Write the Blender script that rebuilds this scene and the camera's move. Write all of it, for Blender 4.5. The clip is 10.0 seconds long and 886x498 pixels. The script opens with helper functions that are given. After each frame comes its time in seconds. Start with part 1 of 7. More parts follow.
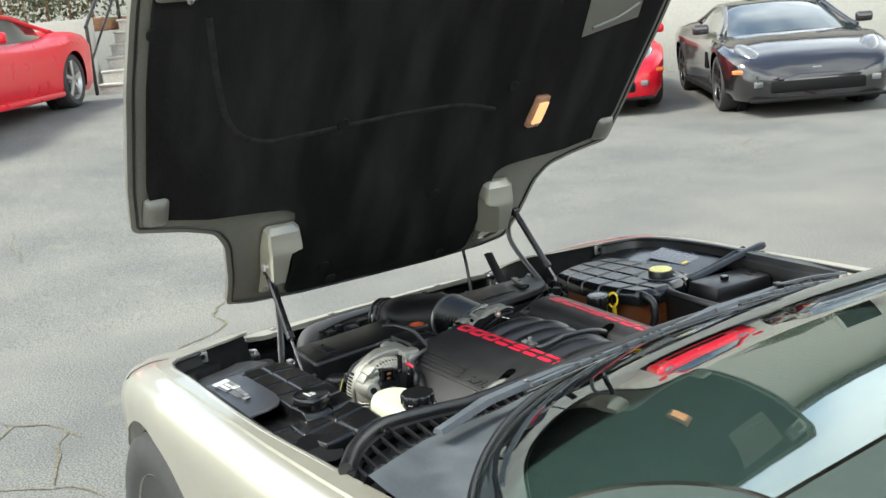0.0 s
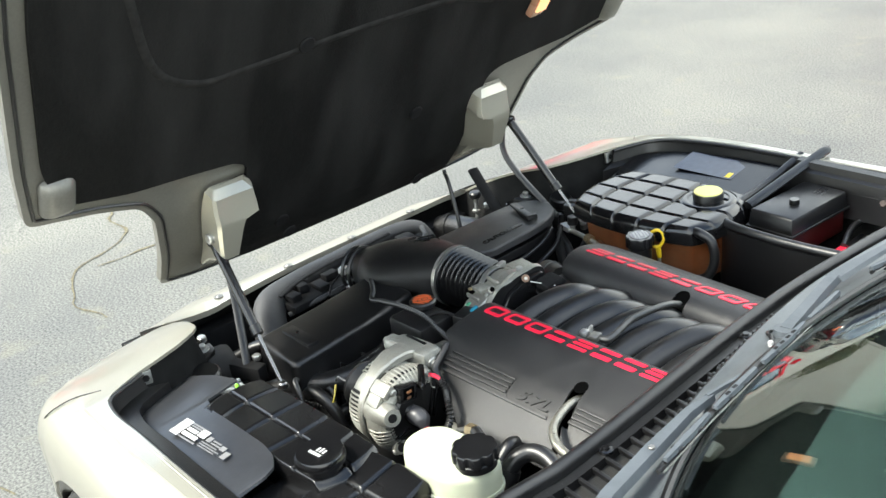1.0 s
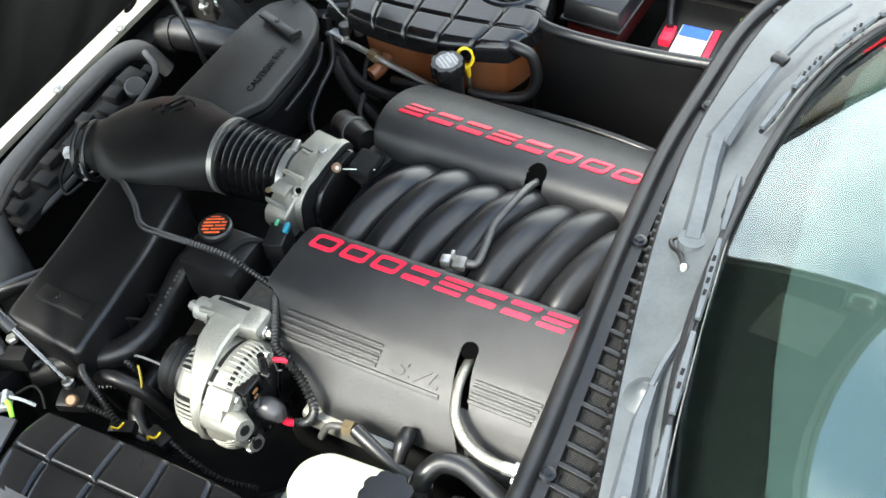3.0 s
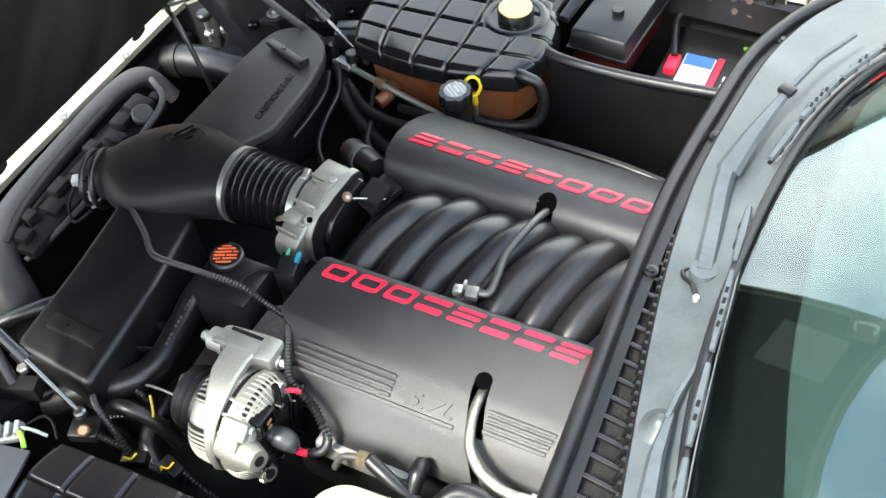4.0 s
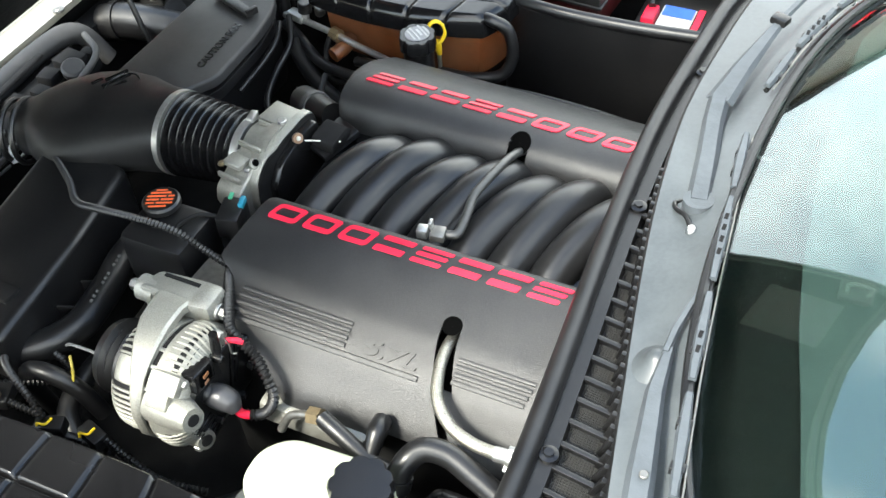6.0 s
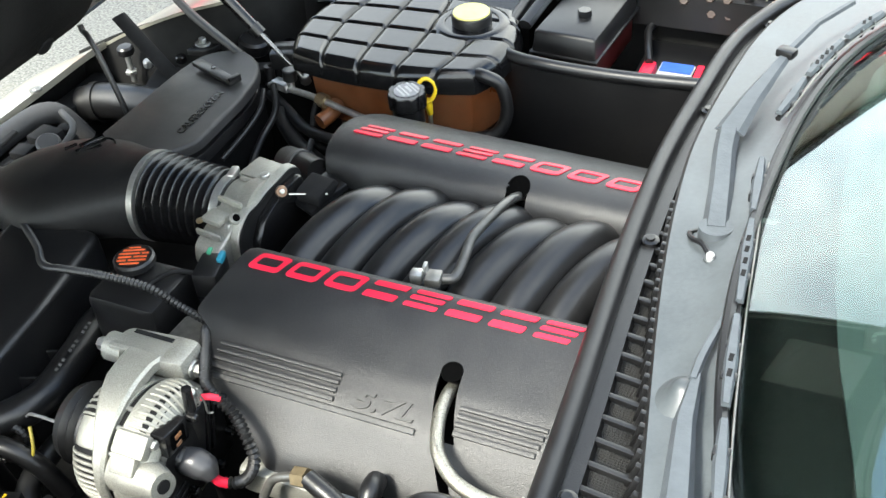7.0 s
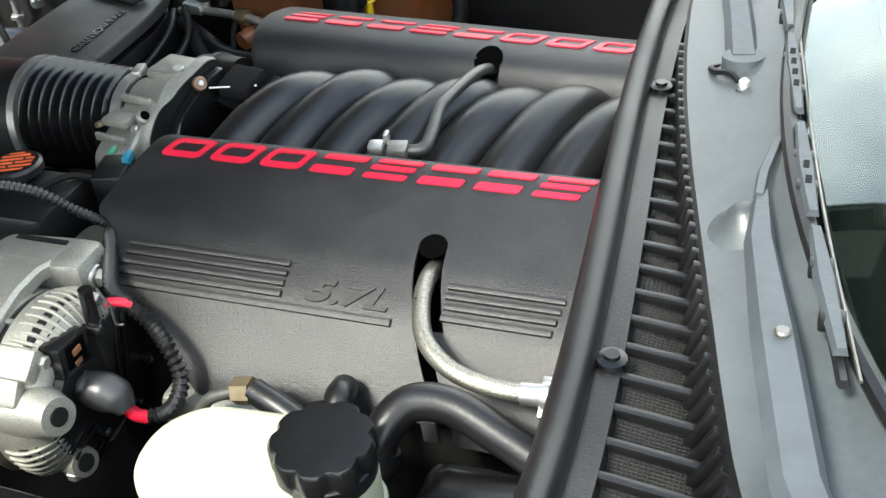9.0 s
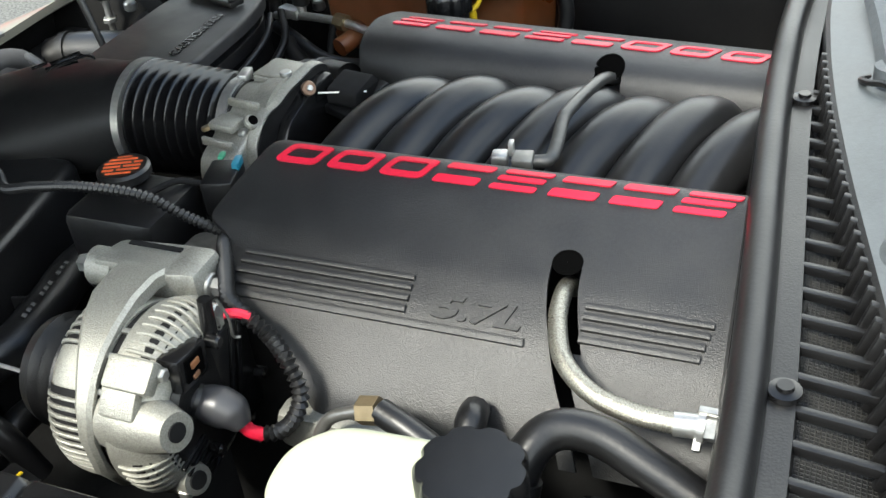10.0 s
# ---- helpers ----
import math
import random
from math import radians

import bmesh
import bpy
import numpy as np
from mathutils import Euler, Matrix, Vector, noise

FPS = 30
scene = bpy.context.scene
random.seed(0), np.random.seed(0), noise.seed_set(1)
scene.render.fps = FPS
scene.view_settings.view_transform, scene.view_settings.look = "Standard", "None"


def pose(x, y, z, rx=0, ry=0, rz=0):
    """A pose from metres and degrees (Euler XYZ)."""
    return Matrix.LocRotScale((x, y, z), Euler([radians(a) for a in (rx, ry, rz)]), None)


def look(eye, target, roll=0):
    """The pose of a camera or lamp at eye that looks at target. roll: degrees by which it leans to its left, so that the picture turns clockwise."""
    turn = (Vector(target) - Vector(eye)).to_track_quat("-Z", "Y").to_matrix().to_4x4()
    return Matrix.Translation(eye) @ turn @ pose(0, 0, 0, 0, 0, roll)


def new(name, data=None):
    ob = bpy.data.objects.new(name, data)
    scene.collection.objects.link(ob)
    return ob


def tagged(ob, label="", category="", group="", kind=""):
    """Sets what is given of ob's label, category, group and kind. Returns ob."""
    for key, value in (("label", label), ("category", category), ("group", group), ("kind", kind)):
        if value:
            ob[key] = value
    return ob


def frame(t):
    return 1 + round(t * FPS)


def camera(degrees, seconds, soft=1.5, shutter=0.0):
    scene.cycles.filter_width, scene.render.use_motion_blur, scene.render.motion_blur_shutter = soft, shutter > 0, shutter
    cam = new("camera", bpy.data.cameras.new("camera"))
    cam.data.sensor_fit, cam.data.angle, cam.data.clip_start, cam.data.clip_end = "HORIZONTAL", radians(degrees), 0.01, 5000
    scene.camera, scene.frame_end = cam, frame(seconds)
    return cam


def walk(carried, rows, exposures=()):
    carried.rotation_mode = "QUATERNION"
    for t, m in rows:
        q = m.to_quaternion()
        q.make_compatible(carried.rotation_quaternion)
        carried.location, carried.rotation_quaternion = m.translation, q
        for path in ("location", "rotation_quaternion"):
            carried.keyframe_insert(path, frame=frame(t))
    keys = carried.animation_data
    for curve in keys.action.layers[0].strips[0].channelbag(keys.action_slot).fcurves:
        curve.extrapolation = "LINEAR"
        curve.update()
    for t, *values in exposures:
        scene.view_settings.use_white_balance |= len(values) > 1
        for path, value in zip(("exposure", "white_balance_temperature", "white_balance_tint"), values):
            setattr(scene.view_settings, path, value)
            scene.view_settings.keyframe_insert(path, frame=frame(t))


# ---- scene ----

# ======== camera and its path ========
# The car looks towards -x, its driver's side is -y; z = 0 is the lot under it.
cam = camera(46.2, 10.0, shutter=0.0)
PATH = [  # t, x, y, z, yaw, pitch, roll
    (0.0, 2.558, -1.535, 1.610, 57.19, -13.63, -5.17),
    (0.5, 2.171, -1.384, 1.664, 55.64, -18.69, -4.10),
    (1.0, 1.792, -1.309, 1.741, 51.40, -24.49, -7.64),
    (1.5, 1.465, -1.141, 1.805, 45.05, -33.86, -8.03),
    (2.0, 1.248, -1.026, 1.889, 40.80, -41.47, -9.36),
    (2.5, 1.155, -0.980, 1.947, 39.13, -50.06, -13.63),
    (3.0, 1.183, -0.913, 1.990, 33.30, -50.23, -8.38),
    (3.2, 1.181, -0.921, 2.020, 32.44, -50.33, -6.82),
    (4.5, 1.134, -0.917, 2.000, 31.42, -48.62, -8.00),
    (5.0, 1.134, -0.923, 1.957, 29.44, -47.83, -6.69),
    (5.5, 1.136, -0.927, 1.866, 27.91, -47.55, -5.16),
    (5.7, 1.130, -0.931, 1.830, 27.94, -47.76, -4.27),
    (7.0, 1.113, -0.940, 1.614, 26.80, -39.37, -5.36),
    (7.5, 1.101, -0.941, 1.535, 24.44, -36.32, -4.15),
    (8.0, 1.084, -0.935, 1.465, 20.35, -32.17, -3.84),
    (8.5, 1.060, -0.920, 1.361, 19.96, -33.90, -4.88),
    (9.0, 1.016, -0.893, 1.302, 21.25, -36.47, -5.58),
    (9.5, 0.981, -0.882, 1.277, 22.90, -36.22, -6.60),
    (10.0, 0.934, -0.879, 1.281, 24.45, -35.52, -6.16),
]


def eye_pose(x, y, z, yaw, pitch, roll):
    a, b = radians(yaw), radians(pitch)
    way = Vector((-math.sin(a) * math.cos(b), math.cos(a) * math.cos(b), math.sin(b)))
    return look((x, y, z), Vector((x, y, z)) + way, roll)


EXPOSURES = [(0.0, 1.62, 6650, 3), (1.0, 2.1, 6650, 3), (2.0, 2.55, 6650, 3), (5.5, 2.5, 6650, 3), (8.0, 2.2, 6650, 3), (10.0, 1.87, 6650, 3)]
walk(cam, [(t, eye_pose(*row)) for t, *row in PATH], EXPOSURES)

# ======== sky and sun ========
SUN_EL, SUN_AZ = radians(52), radians(-115)  # azimuth from +x, counter-clockwise
world = bpy.data.worlds.new("sky")
scene.world = world
world.use_nodes = True
wn, wl = world.node_tree.nodes, world.node_tree.links
wn.clear()
w_out, w_bg, w_sky = wn.new("ShaderNodeOutputWorld"), wn.new("ShaderNodeBackground"), wn.new("ShaderNodeTexSky")
w_sky.sky_type, w_sky.sun_disc, w_sky.sun_elevation = "NISHITA", False, SUN_EL
w_sky.sun_rotation = math.pi / 2 - SUN_AZ
w_sky.dust_density, w_sky.air_density = 1.5, 1.0
w_co, w_no, w_ramp, w_mix = wn.new("ShaderNodeTexCoord"), wn.new("ShaderNodeTexNoise"), wn.new("ShaderNodeValToRGB"), wn.new("ShaderNodeMixRGB")
w_no.inputs["Scale"].default_value, w_no.inputs["Detail"].default_value = 1.6, 7.0
w_ramp.color_ramp.elements[0].position, w_ramp.color_ramp.elements[1].position = 0.40, 0.66
w_mix.inputs["Color2"].default_value = (11.0, 11.2, 11.3, 1)
wl.new(w_co.outputs["Generated"], w_no.inputs["Vector"])
wl.new(w_no.outputs["Fac"], w_ramp.inputs["Fac"])
wl.new(w_ramp.outputs["Color"], w_mix.inputs["Fac"])
wl.new(w_sky.outputs["Color"], w_mix.inputs["Color1"])
wl.new(w_mix.outputs["Color"], w_bg.inputs["Color"])
wl.new(w_bg.outputs["Background"], w_out.inputs["Surface"])
w_bg.inputs["Strength"].default_value = 0.12
sun = new("sun", bpy.data.lights.new("sun", "SUN"))
sun.data.energy, sun.data.angle, sun.data.color = 2.1, radians(12), (1.0, 0.96, 0.9)
sun.matrix_basis = look((0, 0, 0), (-math.cos(SUN_EL) * math.cos(SUN_AZ), -math.cos(SUN_EL) * math.sin(SUN_AZ), -math.sin(SUN_EL)))
scene.view_settings.exposure = 0.0


# ======== materials ========
def material(name, color, rough=0.5, metal=0.0, vary=0.12, grain=60.0, bump=0.0, bump_scale=300.0, coat=0.0, dust=0.0, dust_scale=6.0,
             dust_color=(0.16, 0.155, 0.15), spec=0.5, rough_vary=0.12, sub=0.0, stretch=(1, 1, 1)):
    """A surface with tone and gloss that vary at two scales, fine relief, and dust in patches."""
    m = bpy.data.materials.new(name)
    m.use_nodes = True
    nodes, links = m.node_tree.nodes, m.node_tree.links
    b = nodes["Principled BSDF"]
    co = nodes.new("ShaderNodeTexCoord")
    fine, broad = nodes.new("ShaderNodeTexNoise"), nodes.new("ShaderNodeTexNoise")
    fine.inputs["Scale"].default_value, fine.inputs["Detail"].default_value = grain, 4
    broad.inputs["Scale"].default_value, broad.inputs["Detail"].default_value = dust_scale, 6
    place = nodes.new("ShaderNodeMapping")
    place.inputs["Scale"].default_value = stretch
    links.new(co.outputs["Object"], place.inputs["Vector"])
    for n in (fine, broad):
        links.new(place.outputs["Vector"], n.inputs["Vector"])
    tone = nodes.new("ShaderNodeMapRange")
    tone.inputs["From Min"].default_value, tone.inputs["From Max"].default_value = 0.3, 0.7
    tone.inputs["To Min"].default_value, tone.inputs["To Max"].default_value = 1 - vary, 1 + vary
    links.new(fine.outputs["Fac"], tone.inputs["Value"])
    mul = nodes.new("ShaderNodeVectorMath")
    mul.operation = "SCALE"
    mul.inputs[0].default_value = color
    links.new(tone.outputs["Result"], mul.inputs["Scale"])
    last = mul.outputs["Vector"]
    if dust:
        ramp = nodes.new("ShaderNodeMapRange")
        ramp.inputs["From Min"].default_value, ramp.inputs["From Max"].default_value = 0.42, 0.75
        ramp.inputs["To Max"].default_value = dust
        links.new(broad.outputs["Fac"], ramp.inputs["Value"])
        mix = nodes.new("ShaderNodeMixRGB")
        mix.inputs["Color2"].default_value = (*dust_color, 1)
        links.new(ramp.outputs["Result"], mix.inputs["Fac"])
        links.new(last, mix.inputs["Color1"])
        last = mix.outputs["Color"]
    links.new(last, b.inputs["Base Color"])
    rr = nodes.new("ShaderNodeMapRange")
    rr.inputs["From Min"].default_value, rr.inputs["From Max"].default_value = 0.3, 0.7
    rr.inputs["To Min"].default_value, rr.inputs["To Max"].default_value = max(0.02, rough - rough_vary), min(1, rough + rough_vary)
    links.new(broad.outputs["Fac"], rr.inputs["Value"])
    links.new(rr.outputs["Result"], b.inputs["Roughness"])
    b.inputs["Metallic"].default_value = metal
    b.inputs["Coat Weight"].default_value = coat
    b.inputs["Coat Roughness"].default_value = 0.06
    b.inputs["Specular IOR Level"].default_value = spec
    if sub:
        b.inputs["Subsurface Weight"].default_value = sub
        b.inputs["Subsurface Radius"].default_value = (0.02, 0.02, 0.015)
    if bump:
        relief, bn = nodes.new("ShaderNodeTexNoise"), nodes.new("ShaderNodeBump")
        relief.inputs["Scale"].default_value, relief.inputs["Detail"].default_value = bump_scale, 3
        links.new(co.outputs["Object"], relief.inputs["Vector"])
        links.new(relief.outputs["Fac"], bn.inputs["Height"])
        bn.inputs["Strength"].default_value, bn.inputs["Distance"].default_value = bump, 0.002
        links.new(bn.outputs["Normal"], b.inputs["Normal"])
    return m


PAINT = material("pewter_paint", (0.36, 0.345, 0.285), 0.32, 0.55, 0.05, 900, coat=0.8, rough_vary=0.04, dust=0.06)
# Darker copy of the pewter: the open hood's shade is put into this colour.
UNDER = material("shaded_underside_paint", (0.155, 0.15, 0.13), 0.42, 0.4, 0.08, 200, coat=0.2, dust=0.15)
COVER = material("grained_black_plastic", (0.015, 0.015, 0.0155), 0.39, 0, 0.25, 400, bump=0.30, bump_scale=900, rough_vary=0.05, dust=0.12, dust_scale=30, dust_color=(0.05, 0.05, 0.048))
RUNNERM = material("moulded_runner_plastic", (0.012, 0.012, 0.0125), 0.31, 0, 0.15, 90, bump=0.06, bump_scale=400, rough_vary=0.04)
GLOSSP = material("glossy_black_plastic", (0.005, 0.005, 0.0055), 0.17, 0, 0.2, 80, bump=0.06, bump_scale=40, rough_vary=0.05)
PLASTIC = material("black_plastic", (0.006, 0.006, 0.0065), 0.36, 0, 0.2, 120, bump=0.14, bump_scale=500, dust=0.025, dust_scale=11, rough_vary=0.07)
SATIN = material("satin_black_plastic", (0.005, 0.005, 0.0055), 0.22, 0, 0.2, 80, bump=0.08, bump_scale=60, dust=0.02, rough_vary=0.07)
MATT = material("matt_black", (0.008, 0.008, 0.0085), 0.7, 0, 0.25, 50, dust=0.03, spec=0.12)
RUBBER = material("black_rubber", (0.007, 0.007, 0.0075), 0.36, 0, 0.15, 80, bump=0.1, bump_scale=300, dust=0.03, dust_scale=14, rough_vary=0.07)
LINER = material("felt_hood_liner", (0.0055, 0.0055, 0.0053), 0.85, 0, 0.35, 140, bump=0.5, bump_scale=260, dust=0.8, dust_scale=5.0, dust_color=(0.022, 0.0215, 0.021), spec=0.12, stretch=(0.45, 1.8, 0.45))
ALU = material("cast_aluminium", (0.33, 0.325, 0.29), 0.43, 0.6, 0.22, 600, bump=0.42, bump_scale=900, dust=0.6, dust_scale=14, dust_color=(0.19, 0.185, 0.16))
STEEL = material("bright_steel", (0.48, 0.48, 0.465), 0.40, 0.9, 0.1, 200, bump=0.1, dust=0.1)
BRAID = material("braided_steel", (0.40, 0.385, 0.33), 0.38, 0.92, 0.4, 700, bump=0.45, bump_scale=900, dust=0.3, dust_scale=300, dust_color=(0.09, 0.085, 0.07))
HOLE = material("deep_hole", (0.002, 0.002, 0.002), 0.9, 0, 0.1, 50, spec=0.0)
FLATTOP = material("satin_grey_black_plastic", (0.020, 0.021, 0.024), 0.36, 0, 0.12, 60, bump=0.06, bump_scale=200, dust=0.15, dust_scale=7, dust_color=(0.06, 0.062, 0.068), rough_vary=0.08)
RED = material("red_letter_paint", (0.58, 0.012, 0.040), 0.4, 0, 0.08, 300)
WHITE = material("white_print", (0.38, 0.38, 0.375), 0.5, 0, 0.08, 100)
COWL = material("weathered_cowl_plastic", (0.046, 0.053, 0.058), 0.40, 0, 0.14, 160, bump=0.08, bump_scale=500, dust=0.55, dust_scale=9, dust_color=(0.110, 0.124, 0.134), spec=0.6, rough_vary=0.07)
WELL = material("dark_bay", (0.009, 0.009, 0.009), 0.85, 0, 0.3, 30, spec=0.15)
TANKB = material("amber_tank", (0.15, 0.045, 0.014), 0.35, 0, 0.25, 25, dust=0.75, dust_scale=14, dust_color=(0.16, 0.085, 0.045), sub=0.15)
RESERVOIR = material("milky_plastic", (0.42, 0.44, 0.33), 0.42, 0, 0.03, 60, sub=0.3)
YELLOW = material("yellow_plastic", (0.75, 0.52, 0.02), 0.4, 0, 0.08, 80)
TYRE = material("tyre_rubber", (0.025, 0.025, 0.025), 0.8, 0, 0.2, 80, bump=0.3)
ORANGE = material("orange_print", (0.55, 0.10, 0.03), 0.5, 0, 0.2, 60)


def asphalt():
    m = bpy.data.materials.new("worn_asphalt")
    m.use_nodes = True
    nodes, links = m.node_tree.nodes, m.node_tree.links
    b = nodes["Principled BSDF"]
    co = nodes.new("ShaderNodeTexCoord")
    g, s, w = nodes.new("ShaderNodeTexNoise"), nodes.new("ShaderNodeTexNoise"), nodes.new("ShaderNodeTexNoise")
    for n, sc, de in ((g, 110, 8), (s, 0.8, 8), (w, 6, 8)):
        n.inputs["Scale"].default_value, n.inputs["Detail"].default_value = sc, de
        links.new(co.outputs["Object"], n.inputs["Vector"])
    r1 = nodes.new("ShaderNodeValToRGB")
    r1.color_ramp.elements[0].color, r1.color_ramp.elements[1].color = (0.052, 0.054, 0.051, 1), (0.168, 0.168, 0.158, 1)
    r1.color_ramp.elements[0].position, r1.color_ramp.elements[1].position = 0.33, 0.62
    links.new(g.outputs["Fac"], r1.inputs["Fac"])
    r2 = nodes.new("ShaderNodeValToRGB")
    r2.color_ramp.elements[0].color, r2.color_ramp.elements[1].color = (0.72, 0.73, 0.74, 1), (1.15, 1.13, 1.06, 1)
    r2.color_ramp.elements[0].position, r2.color_ramp.elements[1].position = 0.35, 0.66
    links.new(s.outputs["Fac"], r2.inputs["Fac"])
    mul = nodes.new("ShaderNodeMixRGB")
    mul.blend_type, mul.inputs["Fac"].default_value = "MULTIPLY", 1
    links.new(r1.outputs["Color"], mul.inputs["Color1"])
    links.new(r2.outputs["Color"], mul.inputs["Color2"])
    r3 = nodes.new("ShaderNodeMapRange")
    r3.inputs["From Min"].default_value, r3.inputs["From Max"].default_value, r3.inputs["To Max"].default_value = 0.6, 0.72, 0.35
    links.new(w.outputs["Fac"], r3.inputs["Value"])
    mix = nodes.new("ShaderNodeMixRGB")
    mix.inputs["Color2"].default_value = (0.17, 0.16, 0.12, 1)
    links.new(r3.outputs["Result"], mix.inputs["Fac"])
    links.new(mul.outputs["Color"], mix.inputs["Color1"])
    links.new(mix.outputs["Color"], b.inputs["Base Color"])
    b.inputs["Roughness"].default_value = 0.85
    bn = nodes.new("ShaderNodeBump")
    bn.inputs["Strength"].default_value, bn.inputs["Distance"].default_value = 0.5, 0.006
    links.new(g.outputs["Fac"], bn.inputs["Height"])
    links.new(bn.outputs["Normal"], b.inputs["Normal"])
    return m


def glass(name, tint, rough=0.0):
    m = bpy.data.materials.new(name)
    m.use_nodes = True
    b = m.node_tree.nodes["Principled BSDF"]
    b.inputs["Base Color"].default_value = (*tint, 1)
    b.inputs["Transmission Weight"].default_value = 1.0
    b.inputs["Roughness"].default_value = rough
    b.inputs["IOR"].default_value = 1.75
    return m


ASPHALT = asphalt()
GLASS = glass("tinted_glass", (0.45, 0.62, 0.58))


# ======== building blocks ========
def mesh_of(bm, name, smooth=True, angle=40):
    me = bpy.data.meshes.new(name)
    bmesh.ops.recalc_face_normals(bm, faces=bm.faces)
    bm.to_mesh(me)
    bm.free()
    if smooth:
        for p in me.polygons:
            p.use_smooth = True
        me.set_sharp_from_angle(angle=radians(angle))
    return me


ORIGIN = {}


def thing(name, at, label, category, group="", kind=""):
    ob = new(name)
    ob.empty_display_size = 0.05
    ob.location = at
    ORIGIN[ob.name] = Vector(at)
    return tagged(ob, label, category, group, kind)


def part(name, bm, mat, parent, label="", smooth=True, angle=40):
    """One mesh, in world coordinates, under a thing or a part."""
    at = ORIGIN[parent.name]
    bmesh.ops.translate(bm, vec=-at, verts=bm.verts)
    ob = new(name, mesh_of(bm, name, smooth, angle))
    ob.data.materials.append(mat)
    ob.parent = parent
    ORIGIN[ob.name] = at
    if label:
        tagged(ob, label)
    return ob


def single(name, bm, mat, label, category, group="", kind="", smooth=True, angle=40, at=None):
    at = Vector(at) if at else Vector((0, 0, 0))
    bmesh.ops.translate(bm, vec=-at, verts=bm.verts)
    ob = new(name, mesh_of(bm, name, smooth, angle))
    ob.location = at
    ob.data.materials.append(mat)
    ORIGIN[ob.name] = at
    return tagged(ob, label, category, group, kind)


def add(bm, other):
    me = bpy.data.meshes.new("tmp")
    other.to_mesh(me)
    other.free()
    bm.from_mesh(me)
    bpy.data.meshes.remove(me)
    return bm


def box(cx, cy, cz, sx, sy, sz, bev=0.004, rz=0.0, rx=0.0, ry=0.0, seg=2, top=1.0):
    """A bevelled block; top narrows its upper face."""
    bm = bmesh.new()
    bmesh.ops.create_cube(bm, size=1)
    for v in bm.verts:
        k = top if v.co.z > 0 else 1.0
        v.co = Vector((v.co.x * sx * k, v.co.y * sy * k, v.co.z * sz))
    if bev:
        bmesh.ops.bevel(bm, geom=bm.edges[:], offset=bev, segments=seg, affect="EDGES", profile=0.5)
    bmesh.ops.transform(bm, matrix=pose(cx, cy, cz, rx, ry, rz), verts=bm.verts)
    return bm


def spline(pts, per=8, closed=False):
    """Points of a smooth line through pts."""
    pts = [Vector(p) for p in pts]
    n, out = len(pts), []
    for i in range(n if closed else n - 1):
        if closed:
            a, b, c, d = pts[(i - 1) % n], pts[i], pts[(i + 1) % n], pts[(i + 2) % n]
        else:
            b, c = pts[i], pts[i + 1]
            a = pts[i - 1] if i else b * 2 - c
            d = pts[i + 2] if i + 2 < n else c * 2 - b
        for k in range(per):
            t = k / per
            out.append(0.5 * ((2 * b) + (c - a) * t + (2 * a - 5 * b + 4 * c - d) * t * t + (3 * b - a - 3 * c + d) * t ** 3))
    if not closed:
        out.append(pts[-1])
    return out


def skin(rings, close=True, caps=True):
    """A surface over rings of points, each with the same count."""
    bm = bmesh.new()
    vs = [[bm.verts.new(p) for p in r] for r in rings]
    m = len(vs[0])
    for a, b in zip(vs, vs[1:]):
        for k in range(m if close else m - 1):
            bm.faces.new((a[k], a[(k + 1) % m], b[(k + 1) % m], b[k]))
    if caps and close:
        bm.faces.new(vs[0][::-1])
        bm.faces.new(vs[-1])
    return bm


def tube(pts, r, sides=12, per=6, ridges=0, depth=0.0, flat=1.0, smooth=True):
    """A round line through pts; r is one radius or one a point; ridges a metre make it corrugated."""
    line = spline(pts, per) if smooth and len(pts) > 2 else [Vector(p) for p in pts]
    if ridges:
        total = sum((b - a).length for a, b in zip(line, line[1:]))
        n = max(8, int(total * ridges) * 2)
        dense, acc, want, k = [line[0]], 0.0, total / n, 1
        for a, b in zip(line, line[1:]):
            seg = (b - a).length
            while k < n and acc + seg >= want * k:
                dense.append(a.lerp(b, (want * k - acc) / seg))
                k += 1
            acc += seg
        line = dense + [line[-1]]
    rings, up = [], None
    for i, p in enumerate(line):
        d = (line[min(i + 1, len(line) - 1)] - line[max(i - 1, 0)]).normalized()
        if up is None:
            up = Vector((0, 0, 1)) if abs(d.z) < 0.9 else Vector((1, 0, 0))
        side = d.cross(up).normalized()
        up = side.cross(d).normalized()
        if isinstance(r, (int, float)):
            rad = r
        else:
            f = i / (len(line) - 1) * (len(r) - 1)
            j = min(int(f), len(r) - 2)
            rad = r[j] + (r[j + 1] - r[j]) * (f - j)
        if ridges and i % 2:
            rad -= depth
        rings.append([p + rad * (math.cos(2 * math.pi * k / sides) * side + flat * math.sin(2 * math.pi * k / sides) * up) for k in range(sides)])
    return skin(rings)


def lathe(profile, origin, axis=(0, 0, 1), n=32):
    """Turned from (radius, height) pairs about an axis through origin."""
    turn = Vector((0, 0, 1)).rotation_difference(Vector(axis).normalized()).to_matrix()
    o, rings = Vector(origin), []
    for r, h in profile:
        rings.append([o + turn @ Vector((max(r, 1e-4) * math.cos(2 * math.pi * k / n), max(r, 1e-4) * math.sin(2 * math.pi * k / n), h)) for k in range(n)])
    return skin(rings)


def disc(r, h, origin, axis=(0, 0, 1), bev=0.002, n=24):
    return lathe([(0, 0), (r - bev, 0), (r, bev), (r, h - bev), (r - bev, h), (0, h)], origin, axis, n)


